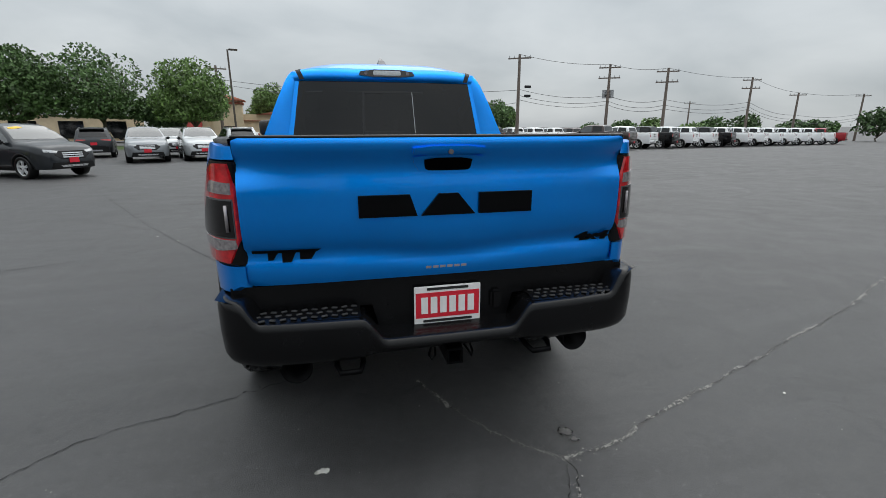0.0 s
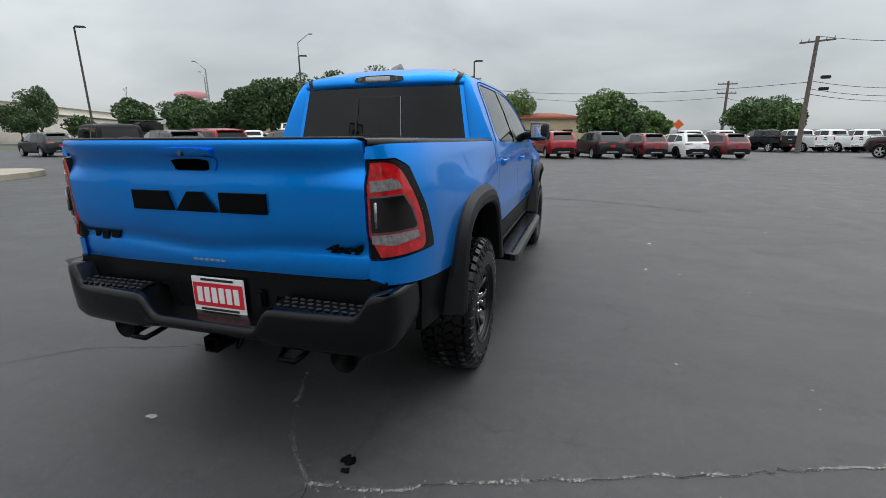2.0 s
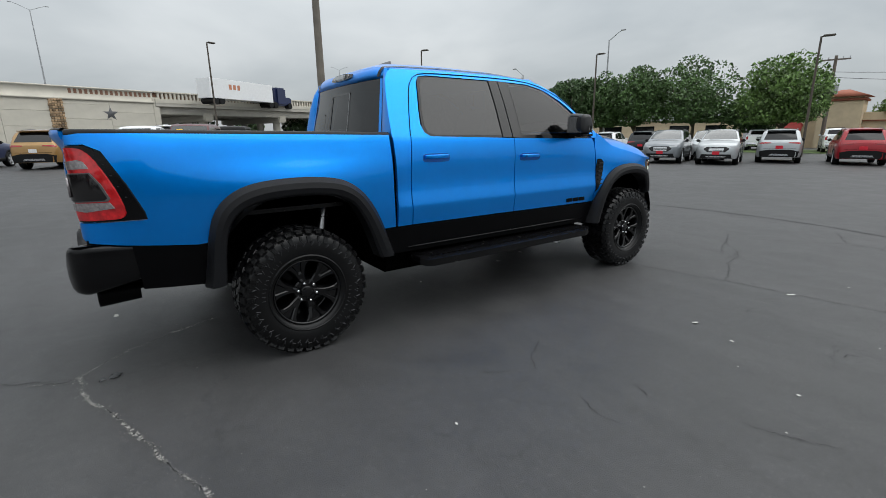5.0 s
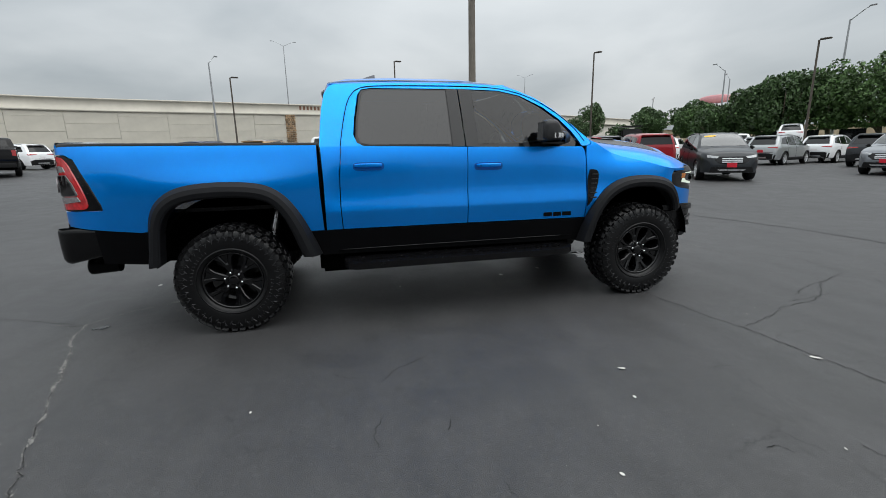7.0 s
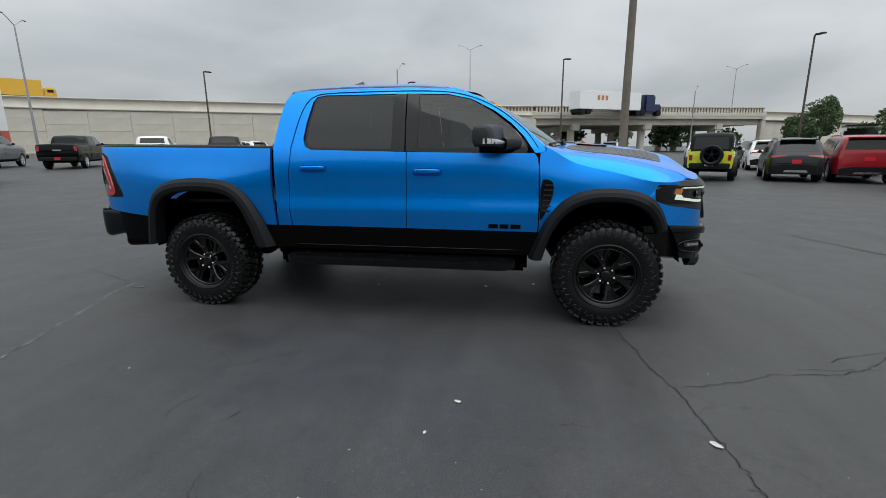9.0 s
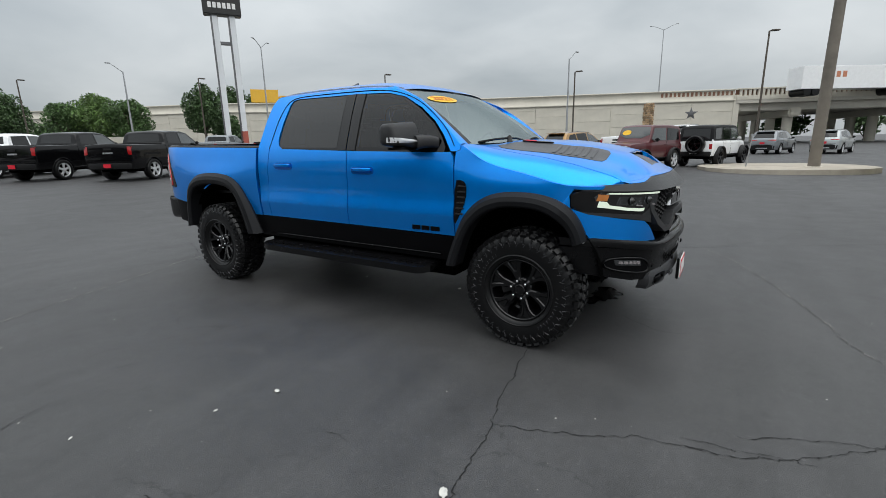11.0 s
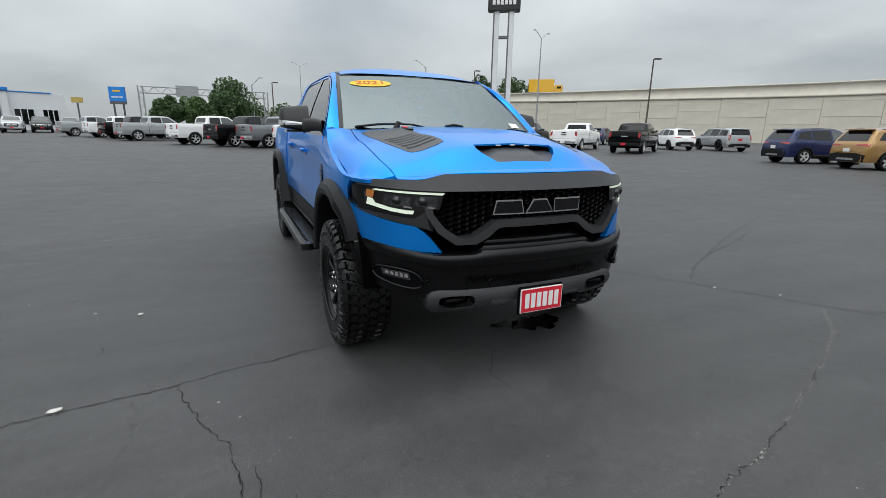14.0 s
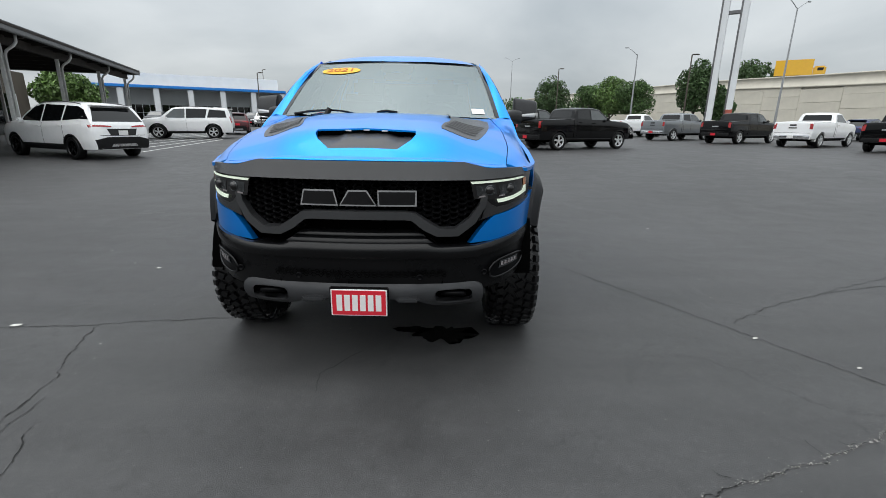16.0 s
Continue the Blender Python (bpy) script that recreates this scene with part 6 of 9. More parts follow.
def star_relief(b, z, r):
    bm = bmesh.new()
    c = bm.verts.new((0, 0.16, 0))
    ring = [bm.verts.new((q * math.sin(k * math.pi / 5), 0.0, q * math.cos(k * math.pi / 5))) for k in range(10) for q in (r if k % 2 == 0 else r * 0.40,)]
    for k in range(10):
        bm.faces.new((c, ring[k], ring[(k + 1) % 10]))
    st = tagged(part("star_relief", bm, DARK_STEEL, sharp=0.1), "large raised metal star on the wall", "star")
    st.matrix_world = grid_pose(WALL_A + 0.10, b, z)


star_relief(-26.0, 5.2, 1.05)
star_relief(-92.0, 4.6, 1.1)
# bridge
bridge = tagged(new("overpass"), "concrete road overpass on round columns", "bridge", kind="structure")
bm = bmesh.new()
L = 31.0
box(bm, (0, -7, 5.25), (L, 14.4, 0.35), 0.03)
for k in range(6):
    box(bm, (0, -0.6 - 2.55 * k, 4.72), (L, 0.55, 0.75), 0.05)
part("deck", bm, CONCRETE_DARK, bridge)
bm = bmesh.new()
box(bm, (0, 0.05, 5.62), (L, 0.35, 0.42), 0.03)
box(bm, (0, 0.02, 6.46), (L, 0.34, 0.14), 0.03)
part("parapet_rail", bm, CONCRETE, bridge)
# added brown sheet that colours the gaps between the balusters
part("railing_backing", box(bmesh.new(), (0, -0.20, 6.10), (L, 0.06, 0.60), 0), SLOT_BROWN, bridge)
for k in range(77):
    bm = box(bmesh.new(), (-L / 2 + 0.2 + 0.4 * k, 0.0, 6.10), (0.20, 0.22, 0.60), 0)
    part("baluster", bm, CONCRETE, bridge)
for x in (-9.5, 0.5, 10):
    bm = box(bmesh.new(), (x, -7, 4.15), (1.1, 13.6, 0.85), 0.12)
    part("bent_cap", bm, CONCRETE, bridge)
    for y in (-1.6, -5.2, -8.8, -12.4):
        bm = rod(bmesh.new(), (x, y, -0.4), (x, y, 3.8), 0.45, seg=18)
        part("column", bm, CONCRETE, bridge)
bridge.matrix_world = grid_pose(WALL_A, -56.2, -1.4) @ Matrix.Scale(1.55, 4)
for b in (-32.3, -80.3):
    bm = box(bmesh.new(), (0, -0.35, 4.0), (0.9, 1.1, 7.6), 0.06)
    bm2 = part("abutment_pier", bm, CONCRETE)
    tagged(bm2, "pale concrete pier at the bridge end", "pier", kind="structure")
    bm2.matrix_world = grid_pose(WALL_A, b, 0.0)

# ---------------------------------------------------------------- parked vehicles
PAINTS = {
    "white": (paint("white_paint", (0.88, 0.885, 0.89), 0.0, 0.3, 0.6), "white"), "black": (material("black_paint", (0.003, 0.003, 0.0035), 0.12, 0, 0.04, 2.5, coat=0.25, spec=0.2), "black"),
    "grey": (paint("grey_metallic_paint", (0.20, 0.215, 0.23), 0.5, 0.35), "grey"), "silver": (paint("silver_metallic_paint", (0.42, 0.44, 0.45), 0.5, 0.35), "silver"),
    "dark": (paint("charcoal_metallic_paint", (0.014, 0.017, 0.021), 0.2, 0.3, 0.3), "charcoal"), "red": (paint("red_metallic_paint", (0.33, 0.008, 0.016), 0.2, 0.3, 0.5), "red"),
    "dred": (paint("dark_red_paint", (0.16, 0.010, 0.018), 0.3, 0.3), "dark red"), "maroon": (paint("maroon_paint", (0.085, 0.012, 0.016), 0.2, 0.3, 0.5), "maroon"),
    "gold": (paint("gold_metallic_paint", (0.36, 0.20, 0.06), 0.45, 0.35), "golden brown"), "navy": (paint("navy_metallic_paint", (0.012, 0.022, 0.085), 0.3, 0.3, 0.5), "navy blue"),
    "yellow": (paint("acid_yellow_paint", (0.62, 0.66, 0.02), 0.0, 0.3), "acid yellow"), "tan": (paint("tan_paint", (0.38, 0.30, 0.22), 0.2, 0.35), "tan"),
    "blue": (paint("sky_blue_paint", (0.05, 0.18, 0.42), 0.3, 0.3), "blue"), "brown": (paint("dark_brown_paint", (0.035, 0.016, 0.014), 0.4, 0.3), "dark brown"),
}
KINDS = {
    "suv": dict(low=0.30, tumble=0.37, curl=0.13, wheels=((-1.38, 0.35), (1.38, 0.35)), clad=0.44,
                top=[(-2.30, 0.60), (-2.295, 0.80), (-2.275, 0.97), (-2.21, 1.07), (-2.07, 1.28), (-1.93, 1.48), (-1.84, 1.575), (-1.5, 1.63), (-0.8, 1.665), (0.0, 1.66), (0.40, 1.61), (0.75, 1.42), (1.08, 1.175), (1.20, 1.135), (1.6, 1.10), (2.0, 1.02), (2.17, 0.95), (2.27, 0.82), (2.30, 0.62)],
                belt=[(-2.30, 0.52), (-2.275, 0.82), (-2.2, 0.97), (-2.0, 1.07), (-1.0, 1.06), (0.8, 1.02), (1.2, 1.0), (1.8, 0.94), (2.15, 0.86), (2.25, 0.74), (2.30, 0.55)],
                plan=[(-2.30, 0.66), (-2.27, 0.77), (-2.17, 0.85), (-1.9, 0.905), (-1.3, 0.925), (1.4, 0.925), (1.9, 0.885), (2.12, 0.81), (2.25, 0.68), (2.30, 0.54)],
                wins=[[(-1.86, 1.17), (-1.62, 1.46), (-1.14, 1.55), (-1.06, 1.12)], [(-0.99, 1.115), (-1.05, 1.555), (-0.14, 1.585), (-0.09, 1.09)], [(-0.02, 1.09), (-0.06, 1.585), (0.34, 1.55), (0.84, 1.20), (0.90, 1.10)]],
                screen=(1.10, 0.74, 0.44, 0.60), back=(1.13, 0.66, 1.52, 0.54), tail=[(0.34, 1.0), (0.80, 1.02), (0.80, 0.92), (0.55, 0.95), (0.34, 0.965)], head=[(0.40, 0.845), (0.74, 0.90), (0.745, 0.82), (0.46, 0.785)],
                grille=[(-0.36, 0.60), (0.36, 0.60), (0.52, 0.72), (0.50, 0.84), (-0.50, 0.84), (-0.52, 0.72)], plate=0.78, fplate=0.56, rails=True),
    "large_suv": dict(low=0.36, tumble=0.27, curl=0.12, wheels=((-1.53, 0.41), (1.54, 0.41)), clad=0.46,
                      top=[(-2.66, 0.62), (-2.655, 0.95), (-2.645, 1.15), (-2.61, 1.30), (-2.54, 1.62), (-2.48, 1.78), (-2.38, 1.85), (-1.8, 1.90), (-0.5, 1.925), (0.3, 1.91), (0.70, 1.84), (1.0, 1.60), (1.32, 1.33), (1.45, 1.28), (1.9, 1.24), (2.4, 1.16), (2.55, 1.07), (2.63, 0.9), (2.66, 0.66)],
                      belt=[(-2.66, 0.55), (-2.645, 0.95), (-2.60, 1.12), (-2.4, 1.20), (-1.0, 1.19), (1.0, 1.16), (1.4, 1.14), (2.2, 1.06), (2.5, 0.98), (2.6, 0.84), (2.66, 0.6)],
                      plan=[(-2.66, 0.82), (-2.63, 0.90), (-2.5, 0.97), (-2.0, 1.02), (1.8, 1.02), (2.2, 0.99), (2.45, 0.92), (2.6, 0.78), (2.66, 0.64)],
                      wins=[[(-2.36, 1.28), (-2.28, 1.70), (-1.40, 1.77), (-1.24, 1.27)], [(-1.14, 1.26), (-1.26, 1.78), (-0.10, 1.80), (-0.06, 1.24)], [(0.02, 1.24), (-0.02, 1.80), (0.58, 1.77), (1.02, 1.38), (1.10, 1.25)]],
                      screen=(1.34, 0.84, 0.76, 0.70), back=(1.34, 0.76, 1.74, 0.66), tail=[(0.74, 1.34), (0.86, 1.34), (0.90, 0.96), (0.80, 0.96)], head=[(0.50, 1.0), (0.86, 1.04), (0.86, 0.93), (0.52, 0.88)],
                      grille=[(-0.50, 0.66), (0.50, 0.66), (0.56, 0.80), (0.54, 0.98), (-0.54, 0.98), (-0.56, 0.80)], plate=0.98, fplate=0.60, rails=True),
    "crew_pickup": dict(low=0.47, tumble=0.25, curl=0.11, wheels=((-1.86, 0.41), (1.88, 0.41)), clad=0.53,
                        top=[(-2.94, 0.75), (-2.935, 1.25), (-2.92, 1.38), (-2.86, 1.40), (-1.03, 1.40), (-1.00, 1.43), (-0.94, 1.64), (-0.88, 1.83), (-0.78, 1.895), (-0.3, 1.925), (0.3, 1.92), (0.64, 1.86), (0.98, 1.62), (1.30, 1.40), (1.44, 1.36), (1.9, 1.335), (2.5, 1.28), (2.72, 1.21), (2.84, 1.09), (2.91, 0.9), (2.94, 0.66)],
                        belt=[(-2.94, 0.70), (-2.93, 1.2), (-2.9, 1.345), (-1.0, 1.35), (1.2, 1.29), (2.2, 1.21), (2.6, 1.12), (2.8, 1.0), (2.9, 0.84), (2.94, 0.6)],
                        plan=[(-2.94, 0.955), (-2.90, 0.99), (-2.6, 1.01), (2.1, 1.02), (2.5, 0.98), (2.75, 0.90), (2.9, 0.78), (2.94, 0.68)],
                        wins=[[(-0.80, 1.42), (-0.74, 1.79), (-0.04, 1.82), (-0.02, 1.38)], [(0.06, 1.38), (0.04, 1.82), (0.54, 1.79), (1.02, 1.44), (1.08, 1.36)]],
                        screen=(1.32, 0.80, 0.70, 0.66), back=(1.47, 0.72, 1.79, 0.66), tail=[(0.80, 1.30), (0.955, 1.31), (0.955, 1.0), (0.82, 1.02)], head=[(0.56, 1.0), (0.90, 1.05), (0.90, 0.88), (0.62, 0.86)],
                        grille=[(-0.56, 0.70), (0.56, 0.70), (0.62, 0.86), (0.58, 1.06), (-0.58, 1.06), (-0.62, 0.86)], plate=0.60, fplate=0.60, bumper=True, bed=(-2.86, -1.06)),
    "offroad_two_door": dict(low=0.50, tumble=0.10, curl=0.06, wheels=((-1.20, 0.41), (1.23, 0.41)), clad=0.56, flare=True, spare=True,
                             top=[(-1.92, 0.75), (-1.915, 1.10), (-1.90, 1.2), (-1.81, 1.74), (-1.74, 1.81), (-0.9, 1.86), (0.25, 1.85), (0.42, 1.79), (0.62, 1.42), (0.72, 1.22), (0.80, 1.195), (1.75, 1.14), (1.88, 1.10), (1.93, 0.95), (1.95, 0.7)],
                             belt=[(-1.92, 0.7), (-1.915, 1.05), (-1.85, 1.15), (0.6, 1.15), (0.9, 1.13), (1.8, 1.06), (1.92, 0.9), (1.95, 0.66)],
                             plan=[(-1.92, 0.76), (-1.88, 0.79), (-1.0, 0.80), (0.6, 0.78), (0.9, 0.72), (1.8, 0.64), (1.9, 0.61), (1.95, 0.58)],
                             wins=[[(-1.72, 1.24), (-1.66, 1.68), (-0.72, 1.73), (-0.68, 1.22)], [(-0.56, 1.22), (-0.60, 1.73), (0.30, 1.72), (0.56, 1.24)]],
                             screen=(0.69, 0.66, 0.45, 0.62), back=(1.24, 0.60, 1.68, 0.56), tail=[(0.60, 1.02), (0.72, 1.02), (0.72, 0.80), (0.60, 0.80)], head=[(0.42 + 0.09 * math.cos(a), 0.96 + 0.09 * math.sin(a)) for a in np.linspace(0, 6.0, 14)],
                             grille=[(-0.31, 0.80), (0.31, 0.80), (0.31, 1.02), (-0.31, 1.02)], plate=0.66, fplate=0.64, bumper=True),
}


def stretched(kind, cut, by):
    """A longer body of the same make: all behind the cut moves back, all before it forward."""
    k = dict(KINDS[kind])
    mv = lambda y: y + (by if y > cut else -by)
    for key in ("top", "belt", "plan"):
        k[key] = [(mv(y), z) for y, z in k[key]]
    k["wheels"] = tuple((mv(y), r) for y, r in k["wheels"])
    k["screen"] = (mv(k["screen"][0]), k["screen"][1], mv(k["screen"][2]), k["screen"][3])
    return k


KINDS["offroad_four_door"] = dict(stretched("offroad_two_door", -0.3, 0.27), wins=[[(-1.98, 1.24), (-1.92, 1.68), (-1.22, 1.73), (-1.18, 1.22)], [(-1.08, 1.22), (-1.10, 1.73), (-0.22, 1.73), (-0.20, 1.22)], [(-0.12, 1.22), (-0.14, 1.73), (0.57, 1.72), (0.82, 1.24)]])
single = dict(KINDS["crew_pickup"], bed=(-2.86, -0.36), wins=[[(-0.10, 1.40), (-0.06, 1.79), (0.54, 1.79), (1.02, 1.44), (1.08, 1.36)]])
single["top"] = [(y + 0.70 if -1.2 < y < -0.5 else y, z) for y, z in single["top"] if not -0.5 < y < 0.2]
KINDS["single_pickup"] = single
KINDS["three_row_suv"] = dict(KINDS["suv"], dark=True, tail=[(0.30, 0.975), (0.50, 1.0), (0.83, 1.01), (0.83, 0.93), (0.76, 0.955), (0.30, 0.945)], back=(1.10, 0.72, 1.50, 0.56), gate=[(-0.36, 0.70), (0.36, 0.70), (0.44, 0.90), (-0.44, 0.90)],
                             wins=[[(-2.09, 1.16), (-1.90, 1.43), (-1.66, 1.52), (-1.14, 1.55), (-1.06, 1.12), (-1.80, 1.17)], *KINDS["suv"]["wins"][1:]])


def wheel_meshes():
    out = {}
    bm = lathe(bmesh.new(), [(-0.12, 0.64), (-0.125, 0.92), (-0.10, 1.0), (0.10, 1.0), (0.125, 0.92), (0.12, 0.68), (0.09, 0.64)], 28)
    for key, mat_ in (("tyre", RUBBER),):
        for f in bm.faces:
            f.smooth = True
        me = bpy.data.meshes.new("tyre"); bm.to_mesh(me); me.materials.append(mat_); out[key] = me
    bm.free()
    for key, mat_ in (("bright", material("silver_alloy", (0.62, 0.63, 0.64), 0.3, 0.25, 0.1, 5)), ("black", RIM_BLACK)):
        bm = lathe(bmesh.new(), [(0.112, 0.70), (0.118, 0.67), (0.105, 0.64), (0.05, 0.60)], 28)
        for k in range(5):
            r = Matrix.Rotation(2 * math.pi * k / 5, 4, "X")
            for d in (-0.13, 0.13):
                box(bm, (0, 0, 0), (1, 1, 1), 0, r @ Matrix.Rotation(d, 4, "X") @ Matrix.Translation((0.088, 0, 0.40)) @ Matrix.Diagonal((0.04, 0.085, 0.50, 1)))
        lathe(bm, [(0.05, 0.2), (0.105, 0.18), (0.112, 0.10), (0.112, 0.0)], 16)
        me = bpy.data.meshes.new("rim"); bm.to_mesh(me); me.materials.append(mat_); out[key] = me
        bm.free()
    # black disc behind the spokes, coloured as the shade inside the wheel
    bm = lathe(bmesh.new(), [(0.03, 0.64), (0.03, 0.0)], 24)
    me = bpy.data.meshes.new("wheel_shade_disc"); bm.to_mesh(me); me.materials.append(UNDER); out["dark"] = me
    bm.free()
    return out


WHEELS = wheel_meshes()
LAMP_RED = material("red_vehicle_lamp", (0.34, 0.008, 0.010), 0.15, 0, 0.1, 10, coat=0.8)
HEAD_LENS = material("clear_headlamp_lens", (0.42, 0.43, 0.44), 0.12, 0.2, 0.3, 14, coat=1.0)
CAR_BLACK = material("black_car_trim", (0.006, 0.006, 0.0065), 0.5, 0, 0.15, 6, spec=0.25)
SCREEN_FAR = material("vehicle_windscreen", (0.022, 0.028, 0.028), 0.05, 0, 0.2, 1.2, spec=1.0, coat=0.6)
SIDES = {"right": (Vector((4, 0, 0)), Vector((-1, 0, 0))), "left": (Vector((-4, 0, 0)), Vector((1, 0, 0))), "back": (Vector((0, -5, 0)), Vector((0, 1, 0))), "front": (Vector((0, 5, 0)), Vector((0, -1, 0))), "top": (Vector((0, 0, 4)), Vector((0, 0, -1)))}
MADE = {}


def body_section(k, size, y):
    """Half section of a car body at y, from the sill over shoulder and roof to the middle."""
    sx, sy, sz = size
    zt, zb = smooth_interp(y / sy, *zip(*k["top"]), 0.018) * sz, smooth_interp(y / sy, *zip(*k["belt"]), 0.018) * sz
    w = smooth_interp(y / sy, *zip(*k["plan"]), 0.012) * sx
    zb = min(zb, zt - 0.02)
    low = k["low"] * sz
    for yw, r in k["wheels"]:
        d = abs(y - yw * sy) / (1.15 * r)
        if d < 1:
            low = max(low, r + 1.15 * r * math.sqrt(1 - d * d))
    low = min(low, zb - 0.06)
    foot = k["low"] * sz
    pts = []
    for i in range(9):
        z = low + (zb - low) * (i / 8)
        pts.append((w * float(np.interp((z - foot) / (zb - foot), [0, 0.18, 0.42, 0.62, 0.70, 0.92, 1], [0.945, 0.985, 1.0, 0.992, 1.0, 0.982, 0.955])), z))
    h = zt - zb
    r = min(k["curl"], 0.8 * h)
    rx = float(np.interp(h, [0.05, 0.40], [0.30, 1.5 * k["curl"]])) * min(1, w / 0.6)
    x0 = 0.955 * w
    for i in range(1, 5):
        u = i / 4 * (h - r)
        pts.append((x0 - k["tumble"] * u, zb + u))
    x1 = pts[-1][0]
    for i in range(1, 6):
        a = math.pi / 2 * i / 5
        pts.append((x1 - rx * (1 - math.cos(a)), zt - r + r * 0.92 * math.sin(a)))
    x2, z2 = pts[-1]
    for i in range(1, 5):
        u = i / 4
        pts.append((x2 * (1 - u), z2 + 0.08 * r * (1 - (1 - u) ** 2) + 0.018 * (1 - (1 - u) ** 2)))
    return pts


def body_half(k, size, y, z):
    pts = body_section(k, size, y)[:13]
    return float(np.interp(z, [p[1] for p in pts], [p[0] for p in pts]))


def vehicle(kind, colour, label, category, rim="bright", size=(1, 1, 1), sticker=False):
    """A parked vehicle in the lot, its front along +y, standing on z = 0."""
    k = KINDS[kind]
    sx, sy, sz = size
    mat_ = PAINTS[colour][0]
    pickup, rugged = "pickup" in kind, "offroad" in kind
    car = thing("parked_" + ("pickup" if pickup else "off_roader" if rugged else "suv"), label, category)
    y_min, y_max = k["top"][0][0] * sy, k["top"][-1][0] * sy
    R = [(y * sy, r) for y, r in k["wheels"]]
    w = max(p[1] for p in k["plan"]) * sx
    ys = set(np.round(np.linspace(y_min, y_max, 46), 3))
    ys |= {round(y_min + d, 3) for d in (0.008, 0.02, 0.04, 0.07)} | {round(y_max - d, 3) for d in (0.008, 0.02, 0.04, 0.07)}
    for y, r in R:
        ys |= {round(float(y + 1.15 * r * math.sin(a)), 3) for a in np.linspace(-1.56, 1.56, 15)}
    ys |= {round(y * sy + d, 3) for y, _ in k["top"] for d in (-0.012, 0.012) if y_min < y * sy + d < y_max}
    ys = sorted(ys)
    rows = []
    for y in ys:
        half = body_section(k, size, y)
        rows.append([(x, y, z) for x, z in half] + [(-x, y, z) for x, z in half[-2::-1]])
    bm = loft(rows)
    for row, flip in ((rows[0], 1), (rows[-1], -1)):
        bm.faces.new([bm.verts.new(p) for p in row][::flip])
    bmesh.ops.remove_doubles(bm, verts=bm.verts, dist=0.0015)
    bmesh.ops.recalc_face_normals(bm, faces=bm.faces)
    bvh = BVHTree.FromBMesh(bm)

    def cast(view, p, lift):
        """The place on the body under p as seen from one side."""
        o, d = SIDES[view]
        start = Vector([p[i] if not o[i] else o[i] for i in range(3)])
        hit, nrm, _, _ = bvh.ray_cast(start, d)
        if hit is None:
            hit, nrm, _, _ = bvh.find_nearest(Vector(p))
        if nrm.dot(d) > 0:
            nrm = -nrm
        return hit + nrm * lift

    def skin(name, view, outline, mat2, lift=0.006, du=0.14, dv=0.10, back=0.012, label2="", rim2=True):
        """A piece that lies on the body, its outline drawn as seen from one side."""
        axes = {"right": lambda u, v: (0, u, v), "left": lambda u, v: (0, u, v), "back": lambda u, v: (u, 0, v), "front": lambda u, v: (u, 0, v), "top": lambda u, v: (u, v, 0)}[view]
        piece = panel(outline, lambda u, v: cast(view, axes(u, v), lift), du, dv, SIDES[view][1] * back if rim2 else None)
        return part(name, piece, mat2, car, label2)

    if rugged and colour != "maroon":
        hat = bm.copy()
        y_cut = k["screen"][0] * sy + 0.04
        above = lambda f: f.calc_center_median().z > 1.19 * sz and f.calc_center_median().y < y_cut
        bmesh.ops.delete(hat, geom=[f for f in hat.faces if not above(f)], context="FACES")
        bmesh.ops.delete(bm, geom=[f for f in bm.faces if above(f)], context="FACES")
        part("hard_top", hat, CAR_BLACK, car, "black hard top", sharp=0.7)
    part("body", bm, mat_, car, sharp=0.7)
    chrome = pickup and colour in ("white", "grey", "silver", "maroon")
    for s, view in ((1, "right"), (-1, "left")):
        for wn_ in k["wins"]:
            skin("side_window", view, [(y * sy, z * sz) for y, z in wn_], PALE_GLASS if wn_ is k["wins"][-1] and not k.get("dark") else FAR_GLASS, 0.006, 0.25, 0.2)
        c = k["clad"] * sz
        ya, yb = R[0][0] + R[0][1] * 1.18, R[1][0] - R[1][1] * 1.18
        rows = [[(s * (body_half(k, size, y, z) + o), y, z) for o, z in ((-0.03, c), (0.014, c - 0.01), (0.014, k["low"] * sz), (-0.10, k["low"] * sz - 0.05))] for y in np.linspace(ya, yb, 8)]
        part("sill", loft(rows), CAR_BLACK, car)
        for y, r in R:
            rr0, rr1 = r * 1.13, r * (1.26 if not k.get("flare") else 1.24) if not pickup else r * 1.18
            ext = 0.012 if not k.get("flare") else 0.14
            rows = []
            for a in np.linspace(math.pi * 1.04, -0.04 * math.pi, 15):
                p0, p1 = (y + rr1 * math.cos(a), max(0.26, r + rr1 * math.sin(a))), (y + rr0 * math.cos(a), max(0.26, r + rr0 * math.sin(a)))
                xo = w * 0.985 if k.get("flare") else body_half(k, size, p0[0], p0[1])
                rows.append([(s * (xo - 0.06), *p0), (s * (xo + ext), *p0), (s * (xo + ext), *p1), (s * (xo - 0.22), *p1)])
            part("wheel_arch", loft(rows), CAR_BLACK if not pickup else mat_, car)
            m = Matrix.Translation((s * (w - 0.125 + (0.08 if k.get("flare") else 0)), y, r)) @ Matrix.Rotation(0 if s > 0 else math.pi, 4, "Z") @ Matrix.Diagonal((1.0, r, r, 1))
            wh = new("wheel", WHEELS["tyre"]); wh.parent, wh.matrix_local = car, m
            for key, nm in ((rim, "rim"), ("dark", "wheel_shade_disc")):
                q = new(nm, WHEELS[key]); q.parent = wh
        skin("tail_lamp", "back", [(s * x * sx, z * sz) for x, z in k["tail"]][::s], LAMP_RED, 0.012, 0.15, 0.12, 0.03)
